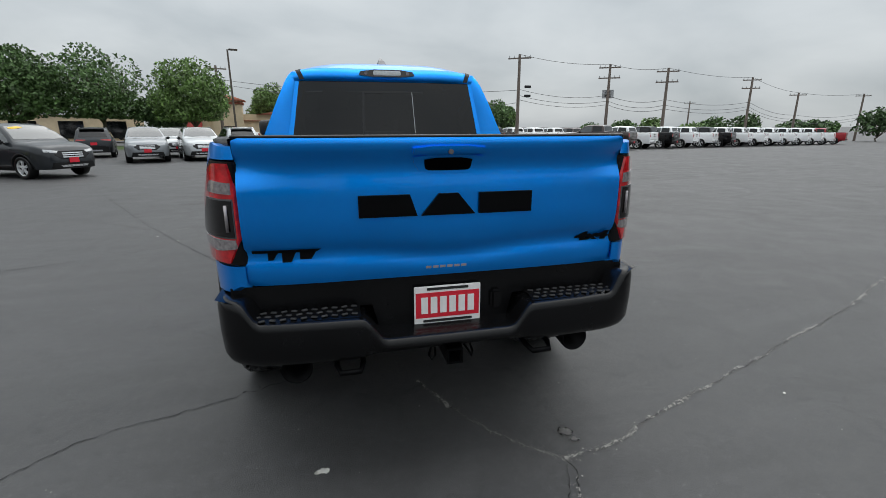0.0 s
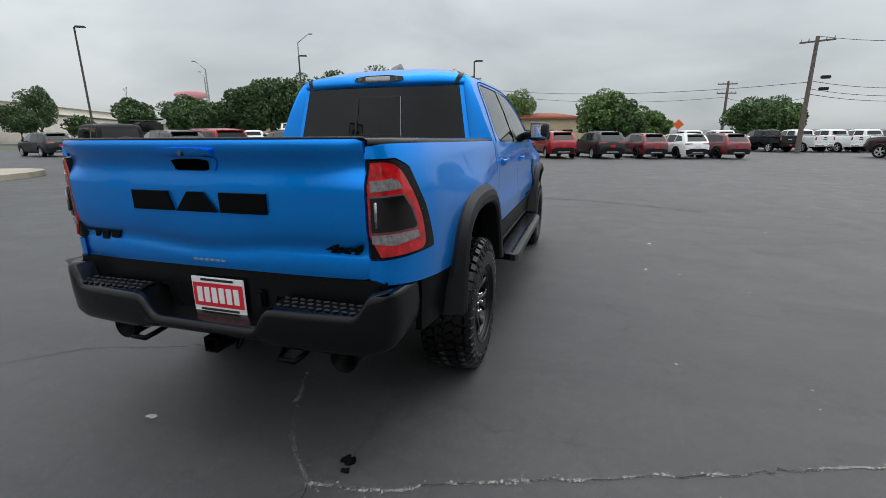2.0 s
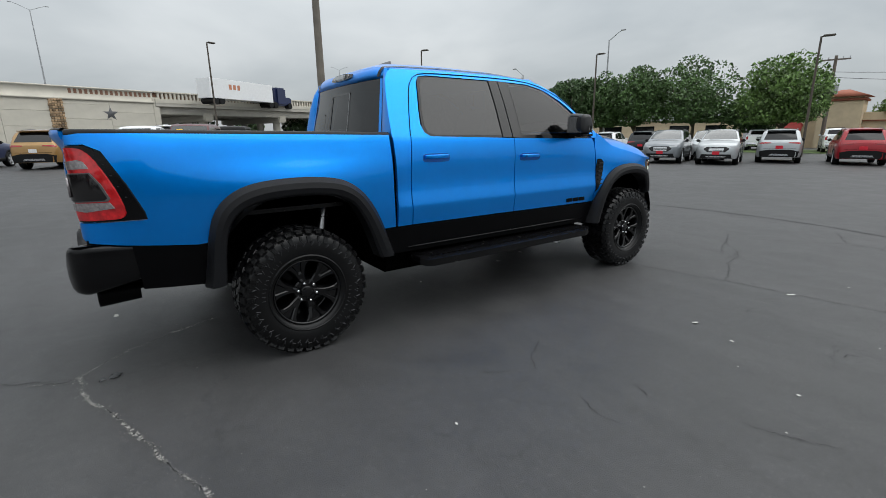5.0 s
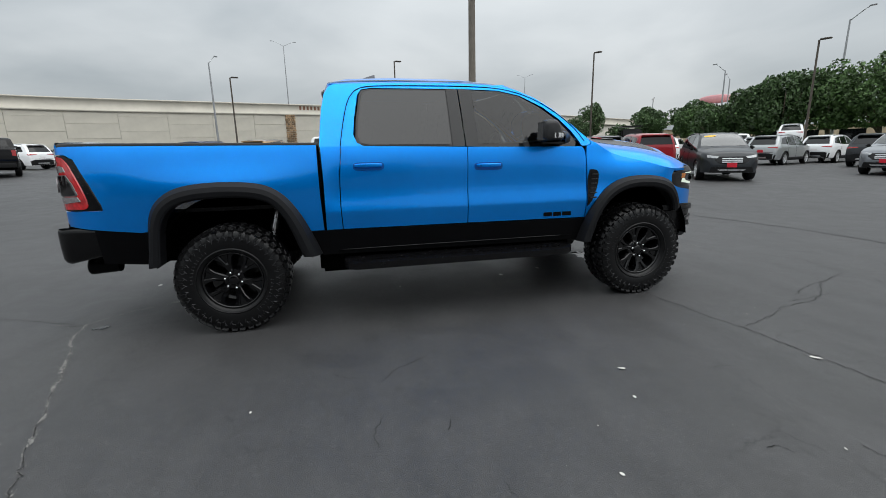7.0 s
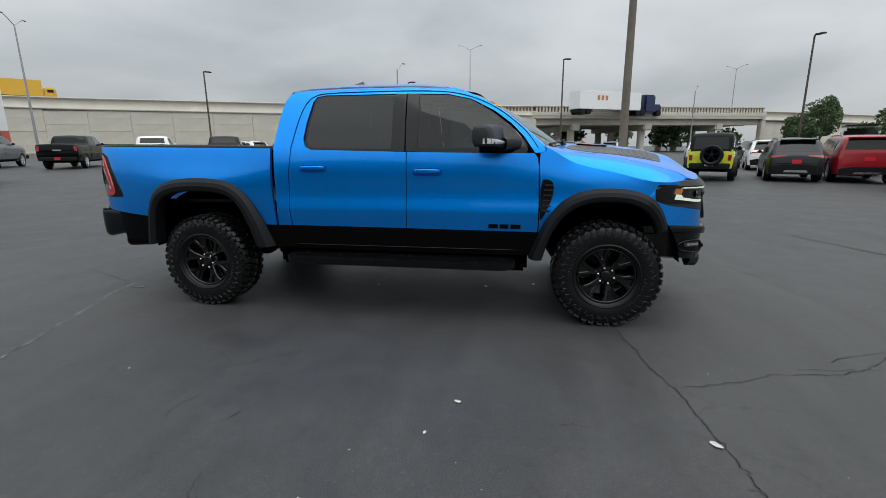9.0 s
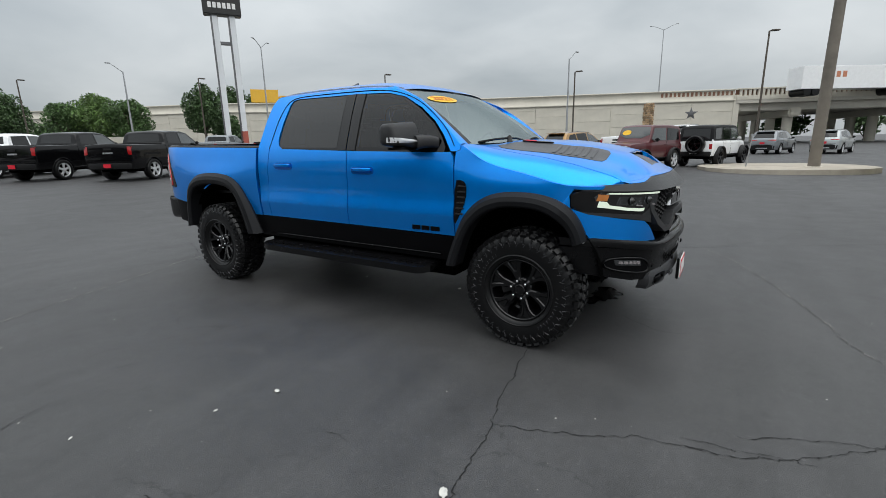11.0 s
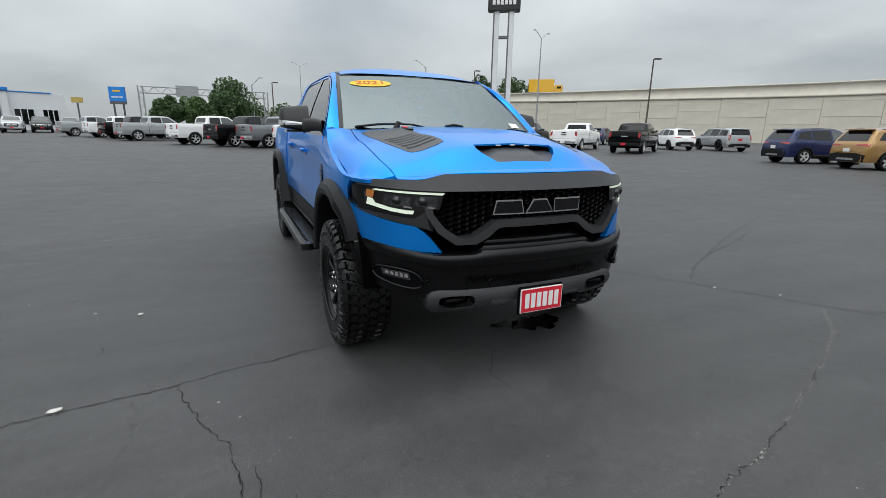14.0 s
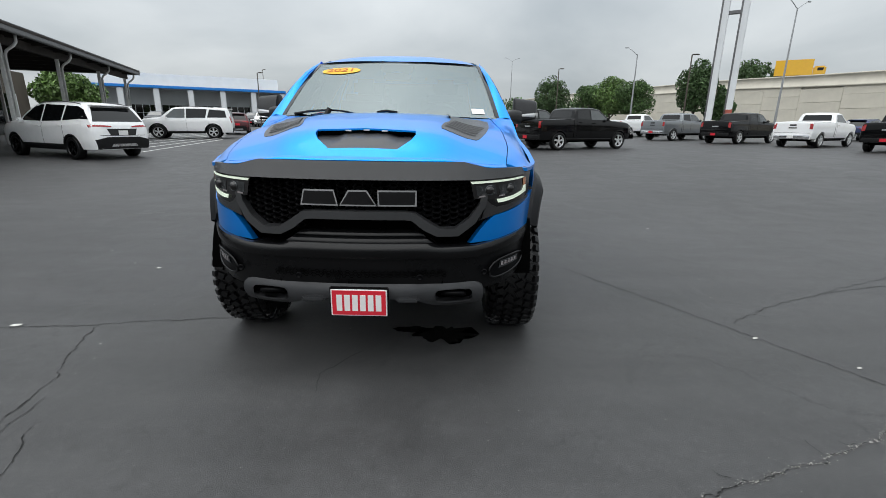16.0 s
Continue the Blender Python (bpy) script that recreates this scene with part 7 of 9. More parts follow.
        skin("headlamp", "front", [(s * x * sx, z * sz) for x, z in k["head"]][::s], HEAD_LENS, 0.010, 0.12, 0.08, 0.03)
        ym = k["screen"][0] * sy - 0.34
        zm = smooth_interp(ym / sy, *zip(*k["belt"])) * sz + 0.10
        xm = body_half(k, size, ym, zm)
        bm2 = box(bmesh.new(), (s * (xm + 0.13), ym, zm), (0.19, 0.10, 0.14), 0.045)
        box(bm2, (s * (xm + 0.03), ym + 0.03, zm - 0.05), (0.10, 0.06, 0.04), 0.012)
        part("mirror", bm2, CAR_BLACK if colour != "white" else mat_, car)
        for wn_ in k["wins"][1:] if len(k["wins"]) > 2 else k["wins"]:
            y = min(q[0] for q in wn_) * sy - 0.03
            zb = smooth_interp(y / sy, *zip(*k["belt"])) * sz
            bm2 = tube(bmesh.new(), [(s * (body_half(k, size, y, z) + 0.001), y, z) for z in np.linspace(c, zb + 0.02, 6)], 0.006, 4)
            part("door_seam", bm2, UNDER, car)
            bm2 = box(bmesh.new(), (s * (body_half(k, size, y, zb - 0.10) + 0.014), y + 0.17, zb - 0.10), (0.03, 0.20, 0.03), 0.008)
            part("door_handle", bm2, CHROME if chrome else mat_, car)
        if k.get("rails"):
            xr = body_section(k, size, -0.5)[15][0]
            bm2 = tube(bmesh.new(), [cast("top", (s * xr, y, 0), 0.03 * math.sin(math.pi * t) ** 0.3 + 0.005) for t, y in ((t, -1.65 * sy + (1.9 * sy) * t) for t in np.linspace(0.0, 1.0, 10))], 0.016, 6)
            part("roof_rail", bm2, DARK_STEEL if colour != "black" else CAR_BLACK, car)
    yb, xb, yt, xt = k["screen"]
    skin("windscreen", "top", [(-xb * sx, (yb - 0.10) * sy), (-0.5 * xb * sx, (yb - 0.02) * sy), (0.5 * xb * sx, (yb - 0.02) * sy), (xb * sx, (yb - 0.10) * sy), (xt * sx, (yt - 0.02) * sy), (-xt * sx, (yt - 0.02) * sy)], SCREEN_FAR, 0.006, 0.2, 0.12)
    z0, x0, z1, x1 = k["back"]
    skin("rear_window", "back", [(-x0 * sx, z0 * sz), (x0 * sx, z0 * sz), (x1 * sx, z1 * sz), (-x1 * sx, z1 * sz)], FAR_GLASS, 0.006, 0.2, 0.14)
    if k.get("gate"):
        skin("tailgate_panel", "back", [(x * sx, z * sz) for x, z in k["gate"]], GLOSS_BLACK, 0.008, 0.2, 0.1, 0.012)
    g = [(x * sx, z * sz) for x, z in k["grille"]]
    skin("grille", "front", g, GLOSS_BLACK, 0.010, 0.2, 0.10, 0.03)
    gz0, gz1 = min(p[1] for p in g), max(p[1] for p in g)
    gw = 0.86 * min(abs(p[0]) for p in g if abs(p[0]) > 0.2)
    if rugged:
        for i in range(7):
            x = (i - 3) * 0.085
            skin("grille_post", "front", [(x + 0.022, gz0), (x + 0.055, gz0), (x + 0.055, gz1), (x + 0.022, gz1)], mat_, 0.022, 0.1, 0.12, 0.02) if i < 6 else None
    else:
        for i in range(3):
            z = gz0 + (gz1 - gz0) * (0.25 + 0.25 * i)
            skin("grille_bar", "front", [(-gw, z - 0.014), (gw, z - 0.014), (gw, z + 0.014), (-gw, z + 0.014)], CHROME if colour != "black" else DARK_STEEL, 0.020, 0.2, 0.1, 0.012)
    if not k.get("bumper"):
        skin("rear_lower_bumper", "back", [(-0.80 * w, 0.31 * sz), (0.80 * w, 0.31 * sz), (0.84 * w, 0.58 * sz), (0.5 * w, 0.66 * sz), (-0.5 * w, 0.66 * sz), (-0.84 * w, 0.58 * sz)], CAR_BLACK, 0.012, 0.18, 0.1, 0.05)
        skin("skid_strip", "back", [(-0.42 * w, 0.38 * sz), (0.42 * w, 0.38 * sz), (0.36 * w, 0.46 * sz), (-0.36 * w, 0.46 * sz)], STEEL, 0.024, 0.2, 0.1, 0.012)
        skin("front_lower_bumper", "front", [(-0.72 * w, 0.31 * sz), (0.72 * w, 0.31 * sz), (0.66 * w, 0.50 * sz), (-0.66 * w, 0.50 * sz)], CAR_BLACK, 0.012, 0.18, 0.1, 0.05)
        skin("front_skid_strip", "front", [(-0.40 * w, 0.36 * sz), (0.40 * w, 0.36 * sz), (0.46 * w, 0.42 * sz), (-0.46 * w, 0.42 * sz)], STEEL, 0.024, 0.2, 0.1, 0.012)
        z = z1 * sz + 0.05
        p = cast("back", (0, 0, z), 0.0)
        bm2 = box(bmesh.new(), (0, p.y - 0.06, z + 0.015), (2 * x1 * sx + 0.06, 0.24, 0.035), 0.014)
        part("rear_spoiler", bm2, mat_, car)
        skin("tailgate_seam", "back", [(-0.70 * w, 0.70 * sz), (0.70 * w, 0.70 * sz), (0.70 * w, 0.712 * sz), (-0.70 * w, 0.712 * sz)], UNDER, 0.003, 0.2, 0.1, 0.004)
    else:
        for y, e in ((y_min, -1), (y_max, 1)):
            rows = []
            for x in np.linspace(-0.93 * w, 0.93 * w, 15):
                yy = y + e * (0.10 - 0.16 * abs(x / w) ** 3)
                rows.append([(x, yy - e * 0.16, 0.70), (x, yy, 0.69), (x, yy + e * 0.015, 0.62), (x, yy, 0.49), (x, yy - e * 0.14, 0.47)])
            bm2 = loft(rows)
            bmesh.ops.recalc_face_normals(bm2, faces=bm2.faces)
            part("bumper", bm2, CHROME if chrome else CAR_BLACK, car, sharp=0.9)
    if k.get("bed"):
        b0, b1 = k["bed"]
        # black sheet over the closed bed stands for shade in an open one
        skin("dark_bed_sheet", "top", [(-0.86 * w, b0 * sy), (0.86 * w, b0 * sy), (0.86 * w, b1 * sy), (-0.86 * w, b1 * sy)], UNDER, 0.005, 0.6, 0.6, 0.01)
        skin("tailgate_handle", "back", [(-0.16, 1.18 * sz), (0.16, 1.18 * sz), (0.16, 1.26 * sz), (-0.16, 1.26 * sz)], CAR_BLACK, 0.012, 0.2, 0.1, 0.012)
        skin("tailgate_badge", "back", [(-0.20, 1.04 * sz), (0.20, 1.04 * sz), (0.20, 1.10 * sz), (-0.20, 1.10 * sz)], STEEL if colour == "black" else CAR_BLACK, 0.010, 0.2, 0.1, 0.010)
        skin("tailgate_step", "back", [(-0.86 * w, 0.80 * sz), (0.86 * w, 0.80 * sz), (0.86 * w, 0.812 * sz), (-0.86 * w, 0.812 * sz)], UNDER, 0.004, 0.2, 0.1, 0.004)
        for s in (1, -1):
            y = b1 * sy + 0.045
            bm2 = tube(bmesh.new(), [(s * (body_half(k, size, y, z) + 0.001), y, z) for z in np.linspace(0.56, 1.36 * sz, 6)], 0.011, 4)
            part("bed_gap", bm2, UNDER, car)
    for y, e, pz, on in ((y_min, -1, k["plate"], True), (y_max, 1, k["fplate"], colour in ("red", "dred", "silver", "grey", "dark", "maroon", "black"))):
        if on:
            p = cast("back" if e < 0 else "front", (0, 0, pz * sz), 0.02)
            bm2 = box(bmesh.new(), (0, (y + e * 0.135) if k.get("bumper") else p.y, pz * sz), (0.30, 0.012, 0.15), 0.003)
            part("rear_plate" if e < 0 else "front_plate", bm2, PLATE_RED if colour in ("red", "dred", "black", "dark", "brown", "grey", "silver", "maroon") else PLATE_WHITE, car)
    if k.get("spare"):
        m = Matrix.Translation((0.06, y_min - 0.14, 1.0)) @ Matrix.Rotation(radians(-90), 4, "Z") @ Matrix.Diagonal((1.0, 0.40, 0.40, 1))
        wh = new("spare_wheel", WHEELS["tyre"]); wh.parent, wh.matrix_local = car, m
        for key, nm in (("black", "rim"), ("dark", "wheel_shade_disc")):
            q = new(nm, WHEELS[key]); q.parent = wh
    bm2 = box(bmesh.new(), (0, 0, 0.50 * sz), (w * 1.5, (y_max - y_min) * 0.86, 0.30), 0.03)
    part("underbody", bm2, UNDER, car)
    if sticker:
        o = [((0.36 + 0.20 * math.cos(a)) * sx, (yt + 0.10 + 0.055 * math.sin(a)) * sy) for a in np.linspace(0, 2 * math.pi, 21)[:-1]]
        skin("windscreen_sticker", "top", o, YELLOW_FILM, 0.012, 0.2, 0.1, 0.0, rim2=False)
    return car


GROUPS = {"pickup": "parked pickups in the lot", "suv": "parked SUVs in the lot", "offroad": "parked four-wheel-drives in the lot"}


def park(kind, colour, x, y, yaw, rim="bright", size=(1, 1, 1), sticker=False, ref="rear", note="", lift=0.0):
    """Parks a vehicle; ref tells whether (x, y) is the middle of its rear, its front or its whole."""
    word = {"suv": "compact SUV", "large_suv": "large SUV", "three_row_suv": "long SUV", "crew_pickup": "crew-cab pickup", "single_pickup": "regular-cab pickup", "offroad_two_door": "two-door off-roader", "offroad_four_door": "four-door off-roader"}[kind]
    cat = "pickup truck" if "pickup" in kind else "off-road car" if "offroad" in kind else "SUV"
    half = KINDS[kind]["top"][-1][0] * size[1]
    d = Vector((-math.sin(radians(yaw)), math.cos(radians(yaw)), 0))
    p = Vector((x, y, 0)) + d * (half if ref == "rear" else -half if ref == "front" else 0)
    z = [ground_z(*(p + d * k)[:2]) for k in (-1.5, 1.5)]
    m = Matrix.Translation((p.x, p.y, sum(z) / 2 + lift)) @ Matrix.Rotation(radians(yaw), 4, "Z") @ Matrix.Rotation(math.atan2(z[1] - z[0], 3.0), 4, "X")
    key = (kind, colour, rim, size, sticker)
    if key in MADE:
        car = copy_thing(MADE[key], m)
    else:
        car = vehicle(kind, colour, "%s %s parked on the asphalt" % (PAINTS[colour][1], word), cat, rim, size, sticker)
        MADE[key] = car
        car.matrix_basis = m
    tagged(car, ("%s %s %s" % (PAINTS[colour][1], word, note or "parked on the asphalt")), group=GROUPS["pickup" if "pickup" in kind else "offroad" if "offroad" in kind else "suv"])
    return car


WIDE, LOW, MID = (1.03, 1.04, 1.02), (0.97, 0.98, 0.94), (0.99, 1.0, 1.0)
# row beyond the hood of the blue pickup
park("suv", "silver", -5.4, 25.9, 20, size=WIDE)
park("suv", "red", -2.4, 26.7, 20, size=WIDE)
park("suv", "red", 0.3, 27.3, 20, size=WIDE)
park("suv", "dark", 3.2, 27.8, 22, size=WIDE)
park("suv", "dred", 5.8, 28.6, 20, "black", LOW)
park("suv", "white", 8.2, 29.1, 22, "black", LOW)
park("suv", "dred", 10.6, 29.7, 22, "black", LOW)
park("suv", "grey", -8.8, 21.1, 200, size=MID, ref="front")
park("suv", "silver", -6.6, 22.1, 200, size=MID, ref="front")
park("suv", "silver", -8.9, 26.0, 205, size=MID, ref="front")
park("suv", "dark", -13.2, 26.3, 20, size=MID)
park("suv", "dark", -8.45, 13.9, -119, size=(1.0, 0.98, 1.0), sticker=True, ref="front", note="with a yellow windscreen sticker")
park("large_suv", "red", -14.3, 15.3, 70, size=(0.97, 0.92, 0.92))
park("suv", "dark", -14.6, 13.1, 70, size=MID)
park("offroad_four_door", "yellow", -14.7, 10.1, 66, "black", note="with its spare wheel on the back")
park("offroad_two_door", "maroon", -15.4, 0.9, 250, sticker=True, ref="front", note="with a yellow windscreen sticker")
park("offroad_four_door", "white", -19.9, 3.4, 72, "black")
park("suv", "gold", -21.9, -4.0, 70, size=WIDE)
park("suv", "navy", -22.7, -7.4, 70, size=MID)
park("crew_pickup", "white", -23.4, -0.8, 70)
park("suv", "white", -30.5, 1.5, 75, size=MID, lift=0.45, note="raised on a low display ramp")
park("suv", "grey", -36.4, 6.6, 70, size=MID)
park("suv", "silver", -37.6, 10.2, 70, size=MID)
park("suv", "dark", -33.7, 20.5, 80, size=MID)
park("suv", "white", -36.0, 17.0, 75, size=MID)
# before the wall
park("suv", "white", -31.3, -20.4, 156, "black", size=MID, ref="mid")
park("large_suv", "silver", -34.2, -18.2, 156, "black", size=(0.97, 0.93, 0.92), ref="mid")
park("suv", "silver", -37.6, -14.6, 156, size=MID, ref="mid")
park("crew_pickup", "black", -20.9, -15.3, 120)
park("single_pickup", "white", -19.6, -19.6, 121)
park("crew_pickup", "black", -17.2, -23.0, 120)
park("crew_pickup", "grey", -15.0, -27.1, 120)
park("single_pickup", "white", -14.3, -33.5, 120)
park("suv", "navy", -31.5, -29.7, 120, size=MID)
for x, y, c in ((-4.1, -15.1, "black"), (-2.3, -18.6, "black"), (-1.1, -22.3, "white"), (0.9, -24.3, "grey"), (2.8, -26.3, "black"), (5.2, -29.2, "white"), (9.7, -37.4, "silver"), (11.6, -41.6, "black"), (13.6, -45.4, "white"), (16.7, -49.8, "silver")):
    park("crew_pickup", c, x, y, 117, note="in a row before the wall")
for x, y, c in ((20.0, -67.2, "grey"), (22.2, -64.6, "dark"), (24.3, -62.4, "silver"), (25.4, -57.2, "white"), (27.2, -58.0, "dark"), (28.6, -62.5, "white"), (31.0, -58.5, "dark"), (33.6, -57.0, "white"), (36.0, -55.6, "white"), (38.6, -54.0, "dark")):
    park("crew_pickup", c, x, y, 15, ref="front", note="before the showroom")
park("three_row_suv", "white", 10.2, -8.2, 248, "black", (1.09, 1.13, 1.07))
park("large_suv", "white", 16.3, -23.0, 290, ref="mid")
park("suv", "maroon", 16.0, -29.3, 205, "black", size=MID)
# far pickup rows
park("crew_pickup", "brown", 23.6, 30.6, 36, size=(1.08, 1.06, 1.06))
pk = ["white", "black", "white", "white", "black", "white", "white", "white", "white", "white", "white", "white", "red"]
for i, c in enumerate(pk):
    park("crew_pickup", c, 27.0 + 2.85 * i, 32.4 + 0.75 * i, 32, size=(1.0, 1.0, 1.02), note="in a long row of new pickups")
for i, c in enumerate(("black", "white", "white", "white", "brown", "white")):
    park("crew_pickup", c, 18.4 + 2.7 * i, 44.6 + 0.4 * i, 25, size=(1.0, 1.0, 1.02), note="in a long row of new pickups")
for x, y, c in ((-14.5, 46.8, "white"), (-8.1, 44.9, "white"), (-4.2, 47.5, "tan"), (-1.0, 46.0, "white"), (3.6, 46.2, "white"), (12.0, 45.0, "white"), (14.8, 45.4, "white"), (8.6, 45.5, "blue")):
    park("crew_pickup", c, x, y, 20, note="beside the grass verge")
for x, y, c, yaw in ((-18.0, 29.0, "white", 20), (-17.0, 24.0, "silver", 20), (-21.0, 21.0, "white", 60), (-19.0, 18.0, "grey", 70), (-23.0, 16.0, "white", 70), (-26.0, 24.0, "dark", 60), (-24.5, 31.0, "white", 20), (-30.0, 28.0, "white", 40)):
    park("suv", c, x, y, yaw, size=MID)
park("crew_pickup", "white", -25.5, 30.6, 45)

# ---------------------------------------------------------------- trees


def crown_mesh(name, w, h, leaf, n, seed, mat_):
    """Leaves in uneven clumps, with gaps between them."""
    r = np.random.RandomState(seed)
    k = 46
    cl = []
    while len(cl) < k:
        p = r.uniform(-1, 1, 3)
        q = p[0] ** 2 + p[1] ** 2 + p[2] ** 2
        if 0.12 < q < 1:
            cl.append(p * 0.80)
    cl = np.array(cl)
    size = r.uniform(0.26, 0.42, k)
    which = r.randint(0, k, n)
    d = r.normal(size=(n, 3))
    d /= np.linalg.norm(d, axis=1)[:, None]
    rad = r.uniform(0.55, 1.0, n) ** 0.5
    c = (cl[which] + d * (size[which] * rad)[:, None]) * np.array([w / 2, w / 2, h / 2])
    c[:, 2] = np.where(c[:, 2] < -0.36 * h, -0.36 * h + 0.25 * (c[:, 2] + 0.36 * h), c[:, 2])
    a = r.normal(size=(n, 3)); a /= np.linalg.norm(a, axis=1)[:, None]
    b = np.cross(a, r.normal(size=(n, 3))); b /= np.linalg.norm(b, axis=1)[:, None]
    s = (leaf * r.uniform(0.6, 1.3, n))[:, None]
    v = np.stack([c + a * s, c + b * s * 0.55, c - a * s, c - b * s * 0.55], 1).reshape(-1, 3)
    me = bpy.data.meshes.new(name)
    me.from_pydata(v.tolist(), [], (np.arange(n * 4).reshape(-1, 4)).tolist())
    me.materials.append(mat_)
    return me


def tree(x, y, height, width, mat_, seed, trunk=0.30, label="leafy shade tree with a full green crown", n=12000, leaf=0.125, z=None):
    t = thing("tree", label, "tree", group="trees round the lot")
    t.location = (x, y, (ground_z(x, y) if z is None else z) - 0.05)
    r = random.Random(seed)
    h0 = height * trunk
    ch = height - h0 * 0.7
    bm = bmesh.new()
    tube(bm, [(0, 0, 0), (0.03 * width * r.uniform(-1, 1), 0.02 * width, h0 * 0.6), (0.04 * width * r.uniform(-1, 1), 0, h0), (0.06 * width * r.uniform(-1, 1), 0, height * 0.75)], lambda u: height * (0.026 - 0.019 * u), 8)
    for k in range(6):
        a = 2 * math.pi * k / 6 + r.uniform(-0.4, 0.4)
        l = width * r.uniform(0.25, 0.40)
        z0 = h0 * r.uniform(0.7, 1.1)
        tube(bm, [(0, 0, z0), (l * 0.5 * math.cos(a), l * 0.5 * math.sin(a), z0 + ch * 0.22), (l * math.cos(a), l * math.sin(a), z0 + ch * r.uniform(0.35, 0.6))], lambda u: height * (0.012 - 0.009 * u), 6)
    part("trunk", bm, BARK, t)
    c = new("crown", crown_mesh("crown", width, ch, leaf, n, seed, mat_))
    c.parent, c.location = t, (0, 0, h0 * 0.7 + ch / 2)
    return t


for i, (x, y, h, w, m) in enumerate((
        (-33.3, 43.3, 8.0, 5.8, LEAF_DARK), (-27.2, 47.0, 8.7, 7.4, LEAF), (-22.2, 49.8, 9.4, 10.4, LEAF), (-13.9, 49.4, 8.4, 7.8, LEAF_LIGHT), (-17.8, 53.5, 5.8, 6.0, LEAF_DARK),
        (-8.9, 68.9, 7.9, 6.4, LEAF_LIGHT), (2.8, 50.2, 6.1, 5.8, LEAF_LIGHT), (5.4, 48.4, 4.8, 4.4, LEAF), (7.8, 47.9, 3.8, 3.4, LEAF_LIGHT), (19.0, 54.6, 5.6, 7.0, LEAF), (21.0, 54.8, 5.0, 4.4, LEAF_LIGHT),
        (-39.9, 42.0, 5.4, 5.0, LEAF_DARK), (-36.4, 43.0, 7.0, 6.0, LEAF_DARK), (-31.0, 46.0, 8.2, 5.6, LEAF), (-48.7, 45.8, 6.6, 5.4, LEAF_DARK), (-56.0, 45.1, 6.4, 5.2, LEAF_DARK), (-44.0, 43.5, 6.0, 5.4, LEAF),
        (-94.0, 57.5, 10.4, 6.0, LEAF_DARK), (-91.0, 52.4, 7.0, 5.4, LEAF_DARK),
        (8.8, -63.4, 4.8, 4.0, LEAF_DARK), (5.6, -63.6, 5.0, 4.0, LEAF),
        (1.1, -58.8, 7.0, 5.4, LEAF_DARK), (30.5, -31.5, 4.8, 4.6, LEAF_LIGHT),
        (-19.5, -83.1, 9.0, 6.6, LEAF_DARK), (-24.7, -75.6, 7.4, 6.4, LEAF), (-27.1, -72.7, 8.2, 6.6, LEAF_LIGHT), (-29.6, -69.7, 7.8, 6.4, LEAF), (-30.3, -51.9, 8.6, 4.4, LEAF_DARK), (-33.6, -52.0, 5.4, 3.6, LEAF_DARK))):
    tree(x, y, h, w, m, 10 + i, leaf=0.165)
for i, (x, y, h, w) in enumerate(((-59.0, -88.5, 7.2, 7.0), (-63.9, -85.3, 6.4, 6.0))):
    tree(x, y, h, w, LEAF_DARK, 70 + i, label="green tree behind the wall", z=7.0, n=3200, leaf=0.26)
r = random.Random(8)
for i in range(26):
    a = radians(62 - 3.6 * i + r.uniform(-1, 1))
    d = r.uniform(84, 120)
    tree(10 + d * math.cos(a), 5 + d * math.sin(a), r.uniform(3.6, 5.6), r.uniform(5, 8), r.choice((LEAF, LEAF_LIGHT, LEAF_DARK)), 100 + i, 0.15, "distant low green tree on the skyline", 1100, 0.36)
for i in range(14):
    a = radians(118 + 5.5 * i)
    d = r.uniform(105, 125)
    tree(d * math.cos(a), d * math.sin(a), r.uniform(4.0, 6.5), r.uniform(6, 9), r.choice((LEAF, LEAF_DARK)), 200 + i, 0.15, "distant low green tree on the skyline", 1100, 0.38)
for i in range(9):
    tree(14 - 6 * i, -118 + 2 * i, r.uniform(5, 7), r.uniform(7, 10), LEAF_DARK, 240 + i, 0.15, "distant low green tree on the skyline", 1100, 0.38)

# ---------------------------------------------------------------- poles, lamps, signs


def lot_lamp(x, y, top, arm=0.0, turn=0.0, mat_=None, label="tall dark lot lamp with a flat head", n=1):
    t = thing("lot_lamp", label, "lamp post", group="lamps round the lot")
    g = ground_z(x, y)
    t.location = (x, y, g - 0.02)
    t.rotation_euler = (0, 0, radians(turn))
    h = top - g
    part("pole", rod(bmesh.new(), (0, 0, 0), (0, 0, h), 0.085, 0.06, 10), mat_ or POLE_BROWN, t)
    for k in range(n):
        s = 1 if k == 0 else -1
        bm = box(bmesh.new(), (s * (0.38 + arm), 0, h + 0.02), (0.62, 0.34, 0.10), 0.03)
        rod(bm, (0, 0, h - 0.02), (s * (0.15 + arm), 0, h), 0.035, seg=8)
        part("lamp_head", bm, mat_ or POLE_BROWN, t)
    return t


